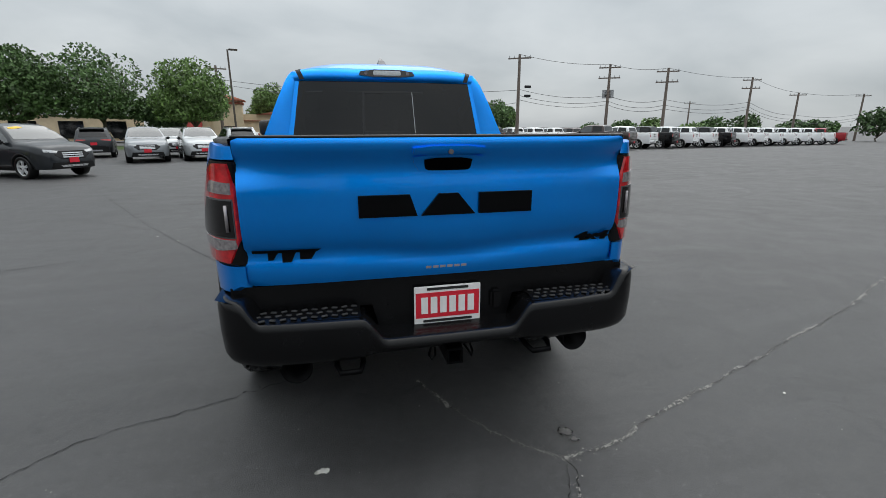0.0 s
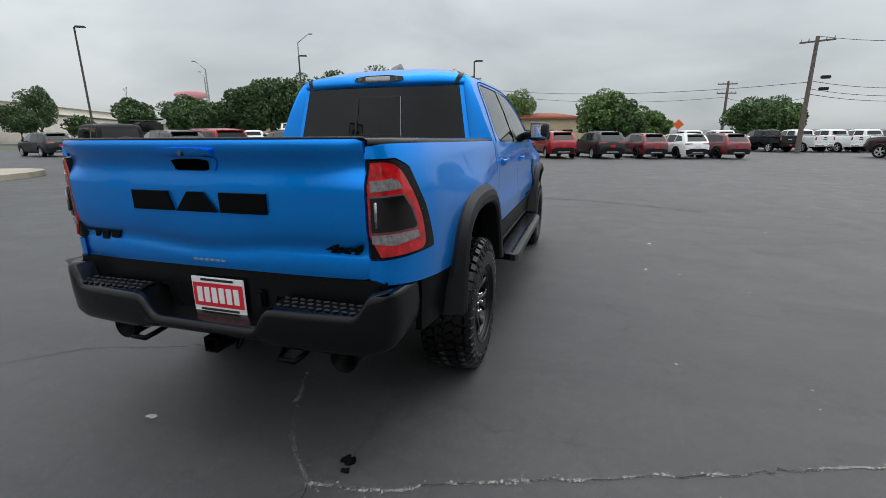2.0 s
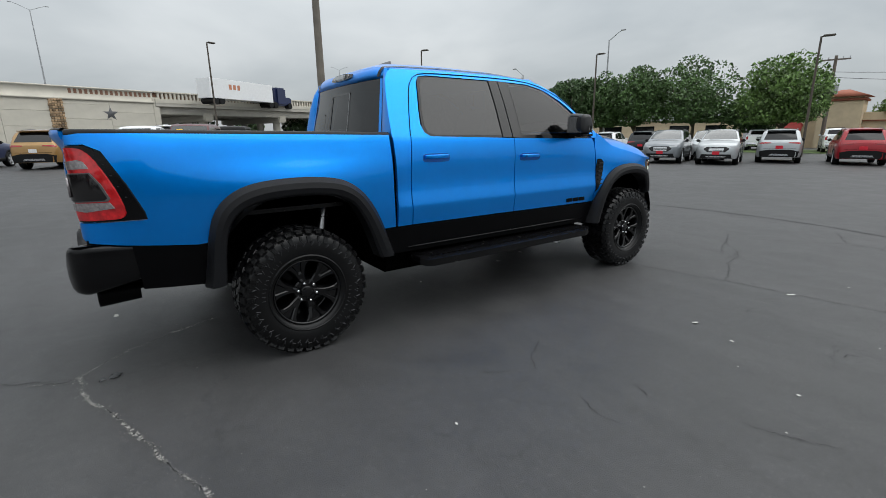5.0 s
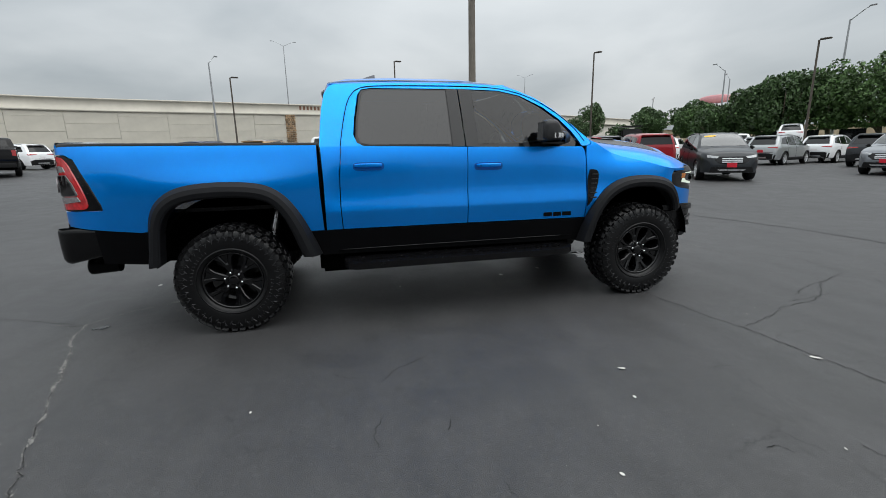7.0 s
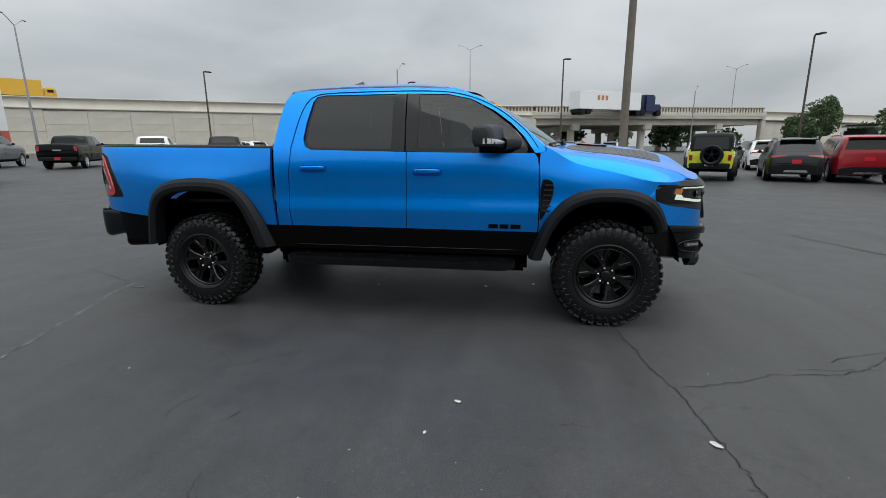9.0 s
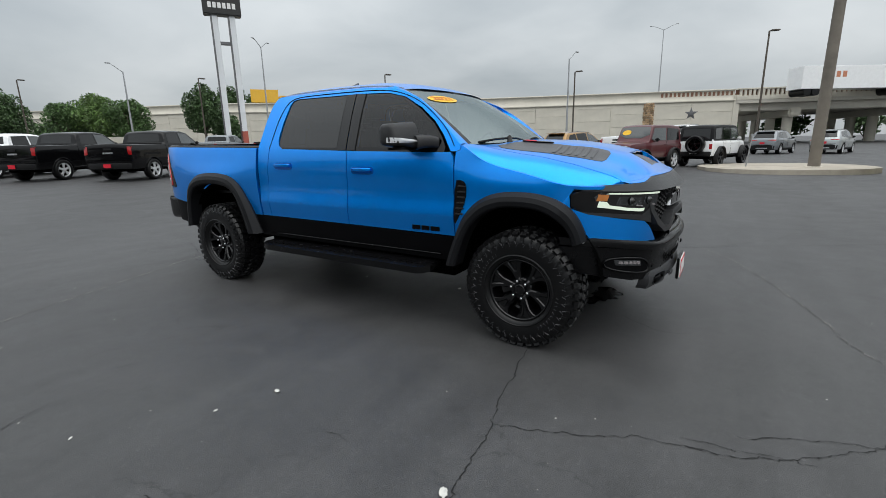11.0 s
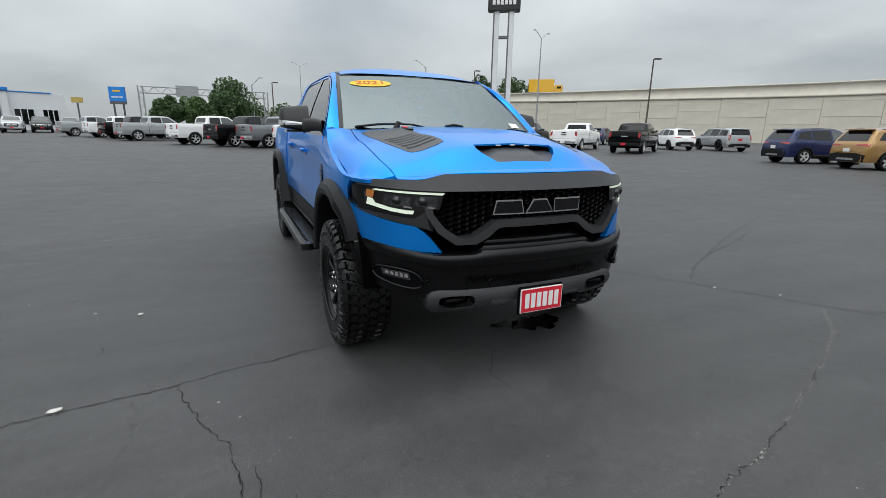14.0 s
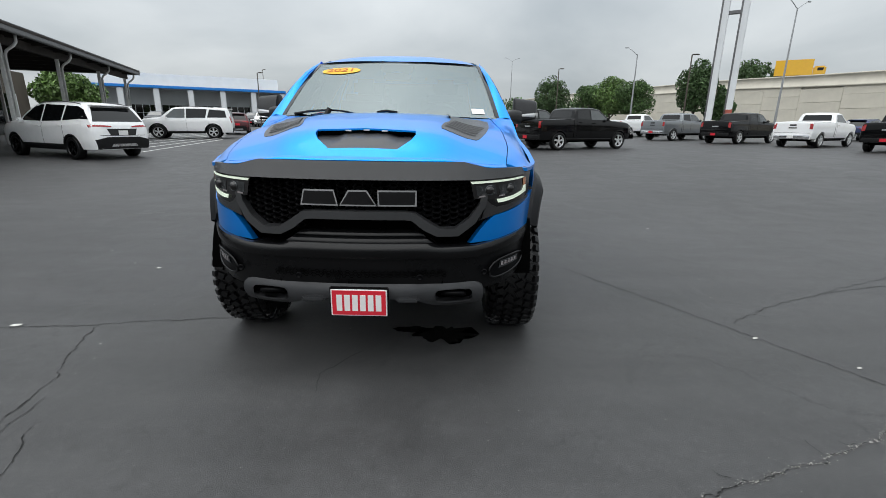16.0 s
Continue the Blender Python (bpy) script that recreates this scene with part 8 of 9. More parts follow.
def road_lamp(x, y, z0, top, turn=0.0, double=False):
    t = thing("street_lamp", "tall galvanised street lamp with a curved arm", "street lamp", group="street lamps along the road")
    t.location = (x, y, z0)
    t.rotation_euler = (0, 0, radians(turn))
    h = top - z0
    reach = 0.5 + 0.085 * top
    part("pole", rod(bmesh.new(), (0, 0, 0), (0, 0, h - 0.9), 0.10 + 0.004 * h, 0.07, 10), GALV, t)
    for s in ((1, -1) if double else (1,)):
        bm = tube(bmesh.new(), [(0, 0, h - 1.0), (s * reach * 0.2, 0, h - 0.75), (s * reach * 0.55, 0, h - 0.30), (s * reach * 0.85, 0, h)], 0.045, 7)
        part("arm", bm, GALV, t)
        bm = box(bmesh.new(), (s * reach * 0.97, 0, h), (0.55, 0.22, 0.12), 0.04)
        part("lamp_head", bm, GALV, t)
    return t


for x, y, top, turn in ((-7.5, 35.5, 7.1, 20), (-22.5, 33.5, 8.0, 20), (-33.3, 22.7, 8.95, 30), (-41.0, 6.3, 9.35, 110), (-33.5, -25.2, 8.25, 160), (-40.8, -8.4, 7.75, 100), (-24.6, -42.5, 8.5, 180), (-15.6, -61.5, 9.1, 180), (-3.5, -55.2, 7.1, 180), (24.5, -55.0, 7.4, 200), (44.5, -108.0, 13.2, 200)):
    lot_lamp(x, y, top, 0.0, turn)
big = thing("lot_lamp", "thick weathered lamp pole on a kerbed island", "lamp post", group="lamps round the lot")
big.location = (-18.6, 7.6, ground_z(-18.6, 7.6) + 0.12)
part("pole", rod(bmesh.new(), (0, 0, 0), (0, 0, 13.2), 0.20, 0.14, 14), material("weathered_brown_pole", (0.17, 0.15, 0.125), 0.8, 0, 0.2, 2, 0.2, 30), big)
part("base_plate", box(bmesh.new(), (0, 0, 0.03), (0.55, 0.55, 0.08), 0.02), CONCRETE, big)
bm = box(bmesh.new(), (0.5, 0, 13.2), (0.9, 0.4, 0.14), 0.03); box(bm, (-0.5, 0, 13.2), (0.9, 0.4, 0.14), 0.03)
part("lamp_head", bm, POLE_BROWN, big)
for x, y, z0, top, turn, dbl in ((-32.8, 49.0, 0, 13.2, 20, False), (-47.0, 48.8, 0, 10.8, 200, False), (-57.0, 59.0, 0, 11.2, 160, False), (-68.2, 54.3, 0, 8.6, 150, True), (-85.0, 32.1, 0, 11.7, 150, False),
                                  (-157.0, 66.5, 0, 25.3, 60, True), (-115.0, -11.0, 0, 26.0, 100, True), (-55.0, -13.4, 0, 12.2, 160, False), (-45.0, -58.5, 0, 17.4, 20, True), (-26.5, -62.0, 0, 12.1, -20, False), (-21.0, -158.0, 0, 23.0, 10, True), (-1.5, -62.0, 0, 8.2, 170, False)):
    road_lamp(x, y, z0 if z0 else ground_z(x, y) - 0.05, top, turn, dbl)


def utility_pole(x, y, top, arms, turn, box_on=False):
    t = thing("utility_pole", "weathered timber utility pole with cross-arms", "utility pole", group="utility poles along the road")
    g = ground_z(x, y)
    t.location = (x, y, g - 0.1)
    t.rotation_euler = (0, 0, radians(turn))
    h = top - g + 0.1
    part("pole", rod(bmesh.new(), (0, 0, 0), (0, 0, h), 0.20, 0.13, 10), WOOD_POLE, t)
    for k in range(arms):
        z = h - 0.35 - 1.1 * k
        part("cross_arm", box(bmesh.new(), (0, 0.14, z), (2.3, 0.10, 0.13), 0.01), WOOD_POLE, t)
        for dx in (-1.05, -0.55, 0.55, 1.05):
            part("insulator", rod(bmesh.new(), (dx, 0.14, z + 0.06), (dx, 0.14, z + 0.26), 0.05, 0.035, 8), GALV, t)
    if box_on:
        for dx in (-0.38, 0.38):
            part("transformer", rod(bmesh.new(), (dx, 0.25, h - 3.6), (dx, 0.25, h - 2.7), 0.24, seg=12), GALV, t)
    return Vector((x, y, top))


u1 = utility_pole(18.4, 42.8, 8.6, 1, -30)
u2 = utility_pole(30.2, 45.2, 8.3, 2, -30, True)
u3 = utility_pole(36.0, 43.0, 7.8, 2, -30)
u0 = utility_pole(17.9, 64.7, 7.4, 2, 10)
u4 = utility_pole(57.2, 52.4, 8.2, 2, -30)
u5 = utility_pole(89.4, 60.4, 7.0, 1, -30)
utility_pole(78.0, 87.8, 7.0, 1, -30)
u7 = utility_pole(-13.0, 57.5, 8.5, 1, 20, True)
u8 = utility_pole(70.0, 56.0, 6.6, 1, -30)


def cable(a, b, sag, name="overhead_cable"):
    a, b = Vector(a), Vector(b)
    bm = tube(bmesh.new(), [a.lerp(b, k / 14) - Vector((0, 0, sag * 4 * (k / 14) * (1 - k / 14))) for k in range(15)], 0.022, 4)
    tagged(part(name, bm, GLOSS_BLACK), "thin black overhead cable between poles", "cable", "overhead cables")


for a, b in ((u1, u2), (u2, u3), (u3, u4), (u4, u8), (u8, u5)):
    cable(a, b, 0.35)
    for dz in (-3.3, -3.9, -4.3):
        cable(a + Vector((0, 0, dz)), b + Vector((0, 0, dz)), 0.5)
cable(u0 - Vector((0, 0, 2)), u1 - Vector((0, 0, 4.6)), 0.5)
cable(u7 - Vector((0, 0, 2.0)), u0 - Vector((0, 0, 1.9)), 0.9)
cable(u7 - Vector((0, 0, 1.5)), u1 - Vector((0, 0, 3.4)), 0.8)
for dz in (3.0, 3.9):
    p = u1 + Vector((1.3, 0.7, -dz))
    b_ = part("cable_box", box(bmesh.new(), p, (0.7, 0.22, 0.26), 0.05), GLOSS_BLACK)
    tagged(b_, "black splice box hanging on the cable", "cable box")

# dealer sign on two posts
sign = thing("dealer_sign", "tall roadside sign on two silver posts", "sign")
sign.matrix_world = Matrix.Translation((-27.8, -41.9, ground_z(-27.8, -41.9))) @ Matrix.Rotation(radians(-32), 4, "Z") @ Matrix.Scale(1.34, 4)
for x in (-0.62, 0.62):
    post = part("post", box(bmesh.new(), (x, 0, 5.6), (0.50, 0.50, 11.4), 0.03), WHITE_PANEL, sign)
    part("post_edge", box(bmesh.new(), (x + 0.20, 0.0, 5.6), (0.14, 0.53, 11.4), 0.02), DARK_STEEL, post)
part("post_base", box(bmesh.new(), (-0.62, 0, 0.95), (0.53, 0.53, 1.9), 0.02), material("faded_red_paint", (0.42, 0.10, 0.07), 0.6, 0, 0.2, 3), sign)
for z in (8.6,):
    part("cross_tie", box(bmesh.new(), (0, 0, z), (0.9, 0.36, 0.22), 0.02), DARK_STEEL, sign)
cab_ = part("sign_cabinet", box(bmesh.new(), (0, 0, 11.9), (2.7, 0.9, 2.6), 0.06), PLATE_BLACK, sign)
part("sign_face", box(bmesh.new(), (0, 0, 12.5), (2.5, 0.94, 1.1), 0.02), WHITE_PANEL, cab_)
for k in range(6):
    part("name_bar", box(bmesh.new(), (-0.85 + 0.34 * k, 0, 11.25), (0.24, 0.95, 0.40), 0.01), PLATE_WHITE, cab_)
for k in range(3):
    part("logo_bar", box(bmesh.new(), (-0.5 + 0.5 * k, 0, 12.35), (0.34, 0.97, 0.42), 0.01), PLATE_BLACK, cab_)


def blue_sign(x, y, z0, z1, w, turn):
    t = thing("road_sign", "blue dealer sign with a yellow emblem on posts", "sign", group="blue dealer signs")
    t.matrix_world = Matrix.Translation((x, y, ground_z(x, y))) @ Matrix.Rotation(radians(turn), 4, "Z")
    g = ground_z(x, y)
    bm = box(bmesh.new(), (0, 0, (z0 + z1) / 2 - g), (w, 0.4, z1 - z0), 0.03)
    part("sign_board", bm, BLUE_BAND, t)
    part("emblem", box(bmesh.new(), (0, 0, z0 + 0.72 * (z1 - z0) - g), (w * 0.45, 0.43, (z1 - z0) * 0.12), 0.01), YELLOW_FILM, t)
    for k in range(3):
        part("name_bar", box(bmesh.new(), ((k - 1) * w * 0.25, 0, z0 + 0.3 * (z1 - z0) - g), (w * 0.2, 0.43, (z1 - z0) * 0.09), 0), PLATE_WHITE, t)
    part("lower_board", box(bmesh.new(), (0, 0, z0 - 0.17 - g), (w, 0.38, 0.34), 0.02), DARK_STEEL, t)
    for s in (-1, 1):
        part("post", rod(bmesh.new(), (s * w * 0.3, 0, 0), (s * w * 0.3, 0, z0 - 0.34 - g), 0.12, seg=8), DARK_STEEL, t)


blue_sign(14.5, -66.9, 4.75, 6.55, 1.85, -12)
blue_sign(0.9, -63.1, 4.3, 6.15, 1.65, 0)
ys = thing("yellow_sign", "small yellow roadside sign on a pole", "sign")
ys.location = (28.9, -109.9, ground_z(29, -110))
part("sign_board", box(bmesh.new(), (0, 0, 5.6), (1.9, 0.3, 1.0), 0.02), material("faded_yellow_sign", (0.50, 0.36, 0.10), 0.6), ys)
part("post", rod(bmesh.new(), (0, 0, 0), (0, 0, 5.1), 0.15, seg=8), DARK_STEEL, ys)
# gantry over the road
gan = thing("sign_gantry", "grey lattice sign gantry over the road", "gantry")
A, B = Vector((16.8, -102.0, 0)), Vector((-6.0, -103.5, 0))
d = (B - A).normalized()
for p in (A, B):
    g = ground_z(p.x, p.y)
    bm = bmesh.new()
    for o in (-0.4, 0.4):
        rod(bm, p + d * o + Vector((0, 0, g)), p + d * o + Vector((0, 0, 9.4)), 0.13, seg=8)
    for k in range(6):
        rod(bm, p + d * 0.4 * (-1) ** k + Vector((0, 0, g + 1.3 * k)), p - d * 0.4 * (-1) ** k + Vector((0, 0, g + 1.3 * (k + 1))), 0.05, seg=6)
    part("tower", bm, GALV, gan)
bm = bmesh.new()
for z in (8.1, 9.3):
    rod(bm, A + Vector((0, 0, z)), B + Vector((0, 0, z)), 0.11, seg=6)
n = 20
for k in range(n):
    p, q = A.lerp(B, k / n), A.lerp(B, (k + 1) / n)
    rod(bm, p + Vector((0, 0, 8.1 if k % 2 else 9.3)), q + Vector((0, 0, 9.3 if k % 2 else 8.1)), 0.06, seg=5)
part("truss", bm, GALV, gan)
part("sign_panel", box(bmesh.new(), A.lerp(B, 0.35) + Vector((0, 0, 8.7)), (4.0, 0.3, 2.2), 0.02), GALV, gan)

# kerbed island with the lamp pole
o = chaikin([(-2.5, -2.9), (2.5, -2.9), (2.5, 2.9), (-2.5, 2.9)], 2, True)
island = panel(o, lambda x, y: Vector((x, y, 0.16)), 1.2, 1.2, (0, 0, -0.30))
isl = tagged(part("kerb_island", island, KERB), "pale concrete kerbed island, sandy and worn", "kerb", kind="structure")
isl.matrix_world = Matrix.Translation((-18.9, 6.6, ground_z(-18.9, 6.6))) @ Matrix.Rotation(GRID, 4, "Z")
tp = thing("bent_post", "thin leaning metal post on the island", "post")
tp.location = (-18.4, 5.4, ground_z(-18.4, 5.4) + 0.14)
part("post", rod(bmesh.new(), (0, 0, 0), (0.05, 0.10, 1.25), 0.025, seg=8), GALV, tp)
part("crossbar", box(bmesh.new(), (0.05, 0.12, 1.25), (0.05, 0.16, 0.08), 0.01), GALV, tp)
# grass verges
for nm, pts in (("grass_verge", [(-62, 28), (-40, 36), (-12, 41.2), (14, 52.0), (13, 58), (-14, 53), (-44, 50), (-66, 42)]),):
    bm = panel(pts, lambda x, y: Vector((x, y, ground_z(x, y) + 0.03)), 5, 5)
    tagged(part(nm, bm, GRASS), "strip of mown green grass beside the lot", "grass", kind="structure")
of = thing("construction_flag", "small orange road-work sign on a post", "sign")
of.location = (9.0, 41.6, ground_z(9, 41.6))
part("flag", box(bmesh.new(), (0, 0, 2.35), (0.62, 0.05, 0.62), 0.01, Matrix.Rotation(radians(45), 4, "Y")), material("orange_sign", (0.85, 0.16, 0.03), 0.6), of)
part("post", rod(bmesh.new(), (0, 0, 0), (0, 0, 2.1), 0.03, seg=6), GALV, of)

# ---------------------------------------------------------------- buildings
rest = thing("restaurant", "tan stucco restaurant with a tower and red tile roofs", "building")
rest.matrix_world = Matrix.Translation((-12.8, 63.5, ground_z(-12, 63) - 0.1)) @ Matrix.Rotation(radians(8), 4, "Z")
part("wall", box(bmesh.new(), (3.5, 5, 1.9), (21, 10, 3.8), 0.03), STUCCO, rest)
tw_ = part("tower", box(bmesh.new(), (-0.6, 0.2, 2.7), (3.6, 3.4, 5.4), 0.04), STUCCO, rest)
part("tower_cornice", box(bmesh.new(), (-0.6, 0.2, 5.1), (4.0, 3.8, 0.25), 0.05), ROOF_TILE, tw_)


def hip(bm, c, sx, sy, h, r=0.35):
    z = c[2]
    b = [bm.verts.new((c[0] + i * sx / 2, c[1] + j * sy / 2, z)) for i, j in ((-1, -1), (1, -1), (1, 1), (-1, 1))]
    k = max(0, sx / 2 - sy / 2 * 0.9)
    t = [bm.verts.new((c[0] + i * k, c[1], z + h)) for i in (-1, 1)]
    bm.faces.new((b[0], b[1], t[1], t[0])); bm.faces.new((b[2], b[3], t[0], t[1]))
    bm.faces.new((b[1], b[2], t[1])); bm.faces.new((b[3], b[0], t[0]))
    bm.faces.new(b[::-1])
    return bm


part("tower_roof", hip(bmesh.new(), (-0.6, 0.2, 5.4), 4.6, 4.4, 0.8), ROOF_TILE, rest)
part("roof", hip(bmesh.new(), (9.0, 5, 3.75), 12.5, 11, 1.0), ROOF_TILE, rest)
part("roof", hip(bmesh.new(), (2.6, 1.2, 2.9), 3.6, 3.0, 0.6), ROOF_TILE, rest)
part("parapet", box(bmesh.new(), (-5.0, 0.2, 3.9), (4.5, 1.0, 0.5), 0.05), STUCCO, rest)
for x in (-4.6, -0.6):
    bm = loft([[(x + 0.9 * math.cos(a), -0.25 - 0.0 * k + (-1.0 if k else 0.0) * 0.9, 2.55 - 0.65 * k + (0.55 if not k else 0.15) * math.sin(a)) for a in np.linspace(0, math.pi, 11)] for k in (0, 1)])
    part("awning", bm, AWNING, rest)
for x in (-4.6, -0.6, 4.2, 6.6, 9.2, 11.8):
    wn_ = part("window", box(bmesh.new(), (x, -0.02 if x > 1 else -1.56 if x == -0.6 else -0.02, 1.55), (1.2, 0.12, 1.3), 0.01), FAR_GLASS, rest)
    part("window_frame", box(bmesh.new(), (x, 0.0 if x > 1 else -1.54 if x == -0.6 else 0.0, 1.55), (1.4, 0.10, 1.5), 0.01), material("brown_frame", (0.08, 0.05, 0.035), 0.6) if "brown_frame" not in bpy.data.materials else bpy.data.materials["brown_frame"], wn_)
tan_shops = thing("shop_row", "low tan and white shop row behind the trees", "building")
tan_shops.matrix_world = Matrix.Translation((-46.0, 62.0, -0.2)) @ Matrix.Rotation(radians(25), 4, "Z")
part("wall", box(bmesh.new(), (0, 4, 2.0), (44, 8, 4.0), 0.03), STUCCO, tan_shops)
part("fascia", box(bmesh.new(), (0, -0.1, 3.7), (44.3, 0.5, 0.7), 0.03), WHITE_PANEL, tan_shops)
for k in range(9):
    part("window", box(bmesh.new(), (-19 + 4.7 * k, -0.05, 1.5), (2.6, 0.2, 2.2), 0.02), FAR_GLASS, tan_shops)
pinkb = thing("pink_shop", "pink and yellow roadside shop", "building")
pinkb.matrix_world = Matrix.Translation((-57.0, 66.0, -0.2)) @ Matrix.Rotation(radians(35), 4, "Z")
part("wall", box(bmesh.new(), (0, 3, 2.3), (9, 6, 4.6), 0.05), material("pink_wall", (0.72, 0.22, 0.32), 0.7), pinkb)
part("side_wall", box(bmesh.new(), (6.5, 3, 2.3), (4, 6, 4.4), 0.05), material("yellow_wall", (0.62, 0.42, 0.12), 0.7), pinkb)
part("window", box(bmesh.new(), (0, -0.05, 1.6), (5, 0.2, 2.0), 0.02), FAR_GLASS, pinkb)
rs = thing("oval_sign", "pink oval roadside sign on a pole", "sign")
rs.location = (-68.9, 68.0, -0.3)
bm = bmesh.new()
bmesh.ops.create_uvsphere(bm, u_segments=24, v_segments=10, radius=1, matrix=Matrix.Translation((0, 0, 8.9)) @ Matrix.Rotation(radians(40), 4, "Z") @ Matrix.Diagonal((3.0, 0.3, 0.75, 1)))
part("sign_board", bm, material("faded_pink_sign", (0.62, 0.30, 0.32), 0.6), rs)
part("post", rod(bmesh.new(), (0, 0, 0), (0, 0, 8.2), 0.2, seg=8), GALV, rs)

show = thing("showroom", "white showroom with a bright blue roof band", "building")
show.matrix_world = Matrix.Translation((58.1, -67.8, ground_z(45, -75))) @ Matrix.Rotation(math.atan2(-14.8, -26.9), 4, "Z")
# x runs along the front, y away from it
# recessed wall and soffit greyed for the shade under the roof band
SHADED_WALL = material("shaded_grey_panel_wall", (0.46, 0.48, 0.49), 0.7, 0, 0.06, 0.5)
part("wall", box(bmesh.new(), (15.3, 9.0, 2.9), (31.0, 12, 5.8), 0.03), SHADED_WALL, show)
part("roof_band", box(bmesh.new(), (15.4, 0.9, 5.92), (31.4, 4.6, 0.42), 0.03), BLUE_BAND, show)
part("soffit", box(bmesh.new(), (15.4, 1.2, 5.66), (31.0, 3.6, 0.10), 0.0), SHADED_WALL, show)
part("upper_wall", box(bmesh.new(), (14.5, 14, 7.4), (34, 9, 2.8), 0.03), WHITE_PANEL, show)
for k in range(7):
    part("pier", box(bmesh.new(), (0.4 + 5.02 * k, -0.7, 2.82), (0.85, 0.9, 5.6), 0.03), WHITE_PANEL, show)
for k in range(6):
    for j in range(4):
        for i in range(2):
            w_ = part("window", box(bmesh.new(), (1.3 + 5.02 * k + 1.06 * j, 2.96, 1.15 + 1.35 * i), (0.98, 0.12, 1.25), 0.01), FAR_GLASS, show)
            part("mullion", box(bmesh.new(), (1.83 + 5.02 * k + 1.06 * j, 2.94, 1.15 + 1.35 * i), (0.08, 0.16, 1.35), 0), WHITE_PANEL, w_)
annex = part("annex", box(bmesh.new(), (34.2, 5.4, 2.8), (6.9, 12, 5.6), 0.03), WHITE_PANEL, show)
part("annex_band", box(bmesh.new(), (33.5, 0.5, 5.66), (5.4, 2.4, 0.14), 0.01), BLUE_BAND, annex)
for x, w0 in ((32.6, 2.3), (35.7, 1.9)):
    w_ = part("annex_window", box(bmesh.new(), (x, -0.63, 2.1), (w0, 0.14, 2.2), 0.01), FAR_GLASS, show)
    for j in range(4):
        part("mullion", box(bmesh.new(), (x - w0 / 2 + w0 * j / 3, -0.68, 2.1), (0.10, 0.14, 2.3), 0), WHITE_PANEL, w_)

# open canopy beside the lot
can = thing("service_canopy", "dark steel canopy on white columns", "canopy")
ang = math.atan2(-15.7, 5.9)
can.matrix_world = Matrix.Translation((14.4, -9.2, ground_z(15, -11))) @ Matrix.Rotation(ang, 4, "Z")
# x along the edge, y towards the lot is positive on the far side, so the roof reaches to +y
COLUMN_PAINT = material("pale_grey_column_paint", (0.48, 0.48, 0.47), 0.5, 0, 0.1, 3)
CANOPY = material("dark_brown_decking", (0.028, 0.022, 0.018), 0.8, 0, 0.2, 2)
part("roof_deck", box(bmesh.new(), (4.5, 4.2, 4.22), (23.5, 8.8, 0.10), 0.02), CANOPY, can)
part("fascia", box(bmesh.new(), (4.5, -0.1, 4.16), (23.7, 0.16, 0.30), 0.02), DARK_STEEL, can)
part("fascia", box(bmesh.new(), (16.2, 4.2, 4.16), (0.16, 8.8, 0.30), 0.02), DARK_STEEL, can)
for k in range(12):
    part("joist", box(bmesh.new(), (-6.5 + 1.95 * k, 4.2, 4.07), (0.10, 8.5, 0.22), 0.0), CANOPY, can)
part("beam", box(bmesh.new(), (4.6, 0.55, 3.88), (22.8, 0.18, 0.30), 0.0), CANOPY, can)
part("beam", box(bmesh.new(), (4.6, 7.0, 3.88), (22.8, 0.18, 0.30), 0.0), CANOPY, can)
for x in (-5.0, 0.9, 5.6, 10.8, 15.6):
    col = part("column", box(bmesh.new(), (x, 0.55, 1.85), (0.13, 0.13, 3.8), 0.015), COLUMN_PAINT, can)
    part("downpipe", tube(bmesh.new(), [(x + 0.03, 0.43, 0.1), (x + 0.03, 0.43, 3.35), (x + 0.03, 0.36, 3.50), (x + 0.03, 0.12, 3.68), (x + 0.03, 0.04, 3.80), (x + 0.03, 0.03, 4.02)], 0.05, 8), COLUMN_PAINT, col)
    part("column", box(bmesh.new(), (x, 7.0, 1.85), (0.13, 0.13, 3.8), 0.015), COLUMN_PAINT, can)
shop = thing("service_building", "brown service building with a glazed front", "building")
shop.matrix_world = Matrix.Translation((14.4, -9.2, ground_z(15, -11))) @ Matrix.Rotation(ang, 4, "Z")
part("wall", box(bmesh.new(), (7.5, 14.0, 2.2), (33, 10, 4.4), 0.03), material("brown_panel_wall", (0.10, 0.082, 0.065), 0.7, 0, 0.15, 1), shop)
for k in range(16):
    w_ = part("window", box(bmesh.new(), (-7.6 + 1.9 * k, 8.96, 1.45), (1.7, 0.12, 2.7), 0.01), FAR_GLASS, shop)
    part("mullion", box(bmesh.new(), (-6.68 + 1.9 * k, 8.92, 1.45), (0.10, 0.14, 2.8), 0), WHITE_PANEL, w_)

# traffic up on the highway
semi = thing("semi_truck", "white box trailer behind a dark blue tractor", "truck")
semi.matrix_world = Matrix.Translation((-84.7, 18.5, 6.9)) @ Matrix.Rotation(math.atan2(16.1, -10.9), 4, "Z") @ Matrix.Scale(1.12, 4)
tr = part("trailer", box(bmesh.new(), (-1.6, 0, 2.15), (12.6, 2.5, 2.7), 0.04), PAINTS["white"][0], semi)
for k in range(3):
    part("logo_bar", box(bmesh.new(), (-4.2 + 0.8 * k, 0, 2.5), (0.5, 2.54, 0.7), 0), material("faded_orange", (0.55, 0.22, 0.12), 0.6) if "faded_orange" not in bpy.data.materials else bpy.data.materials["faded_orange"], tr)
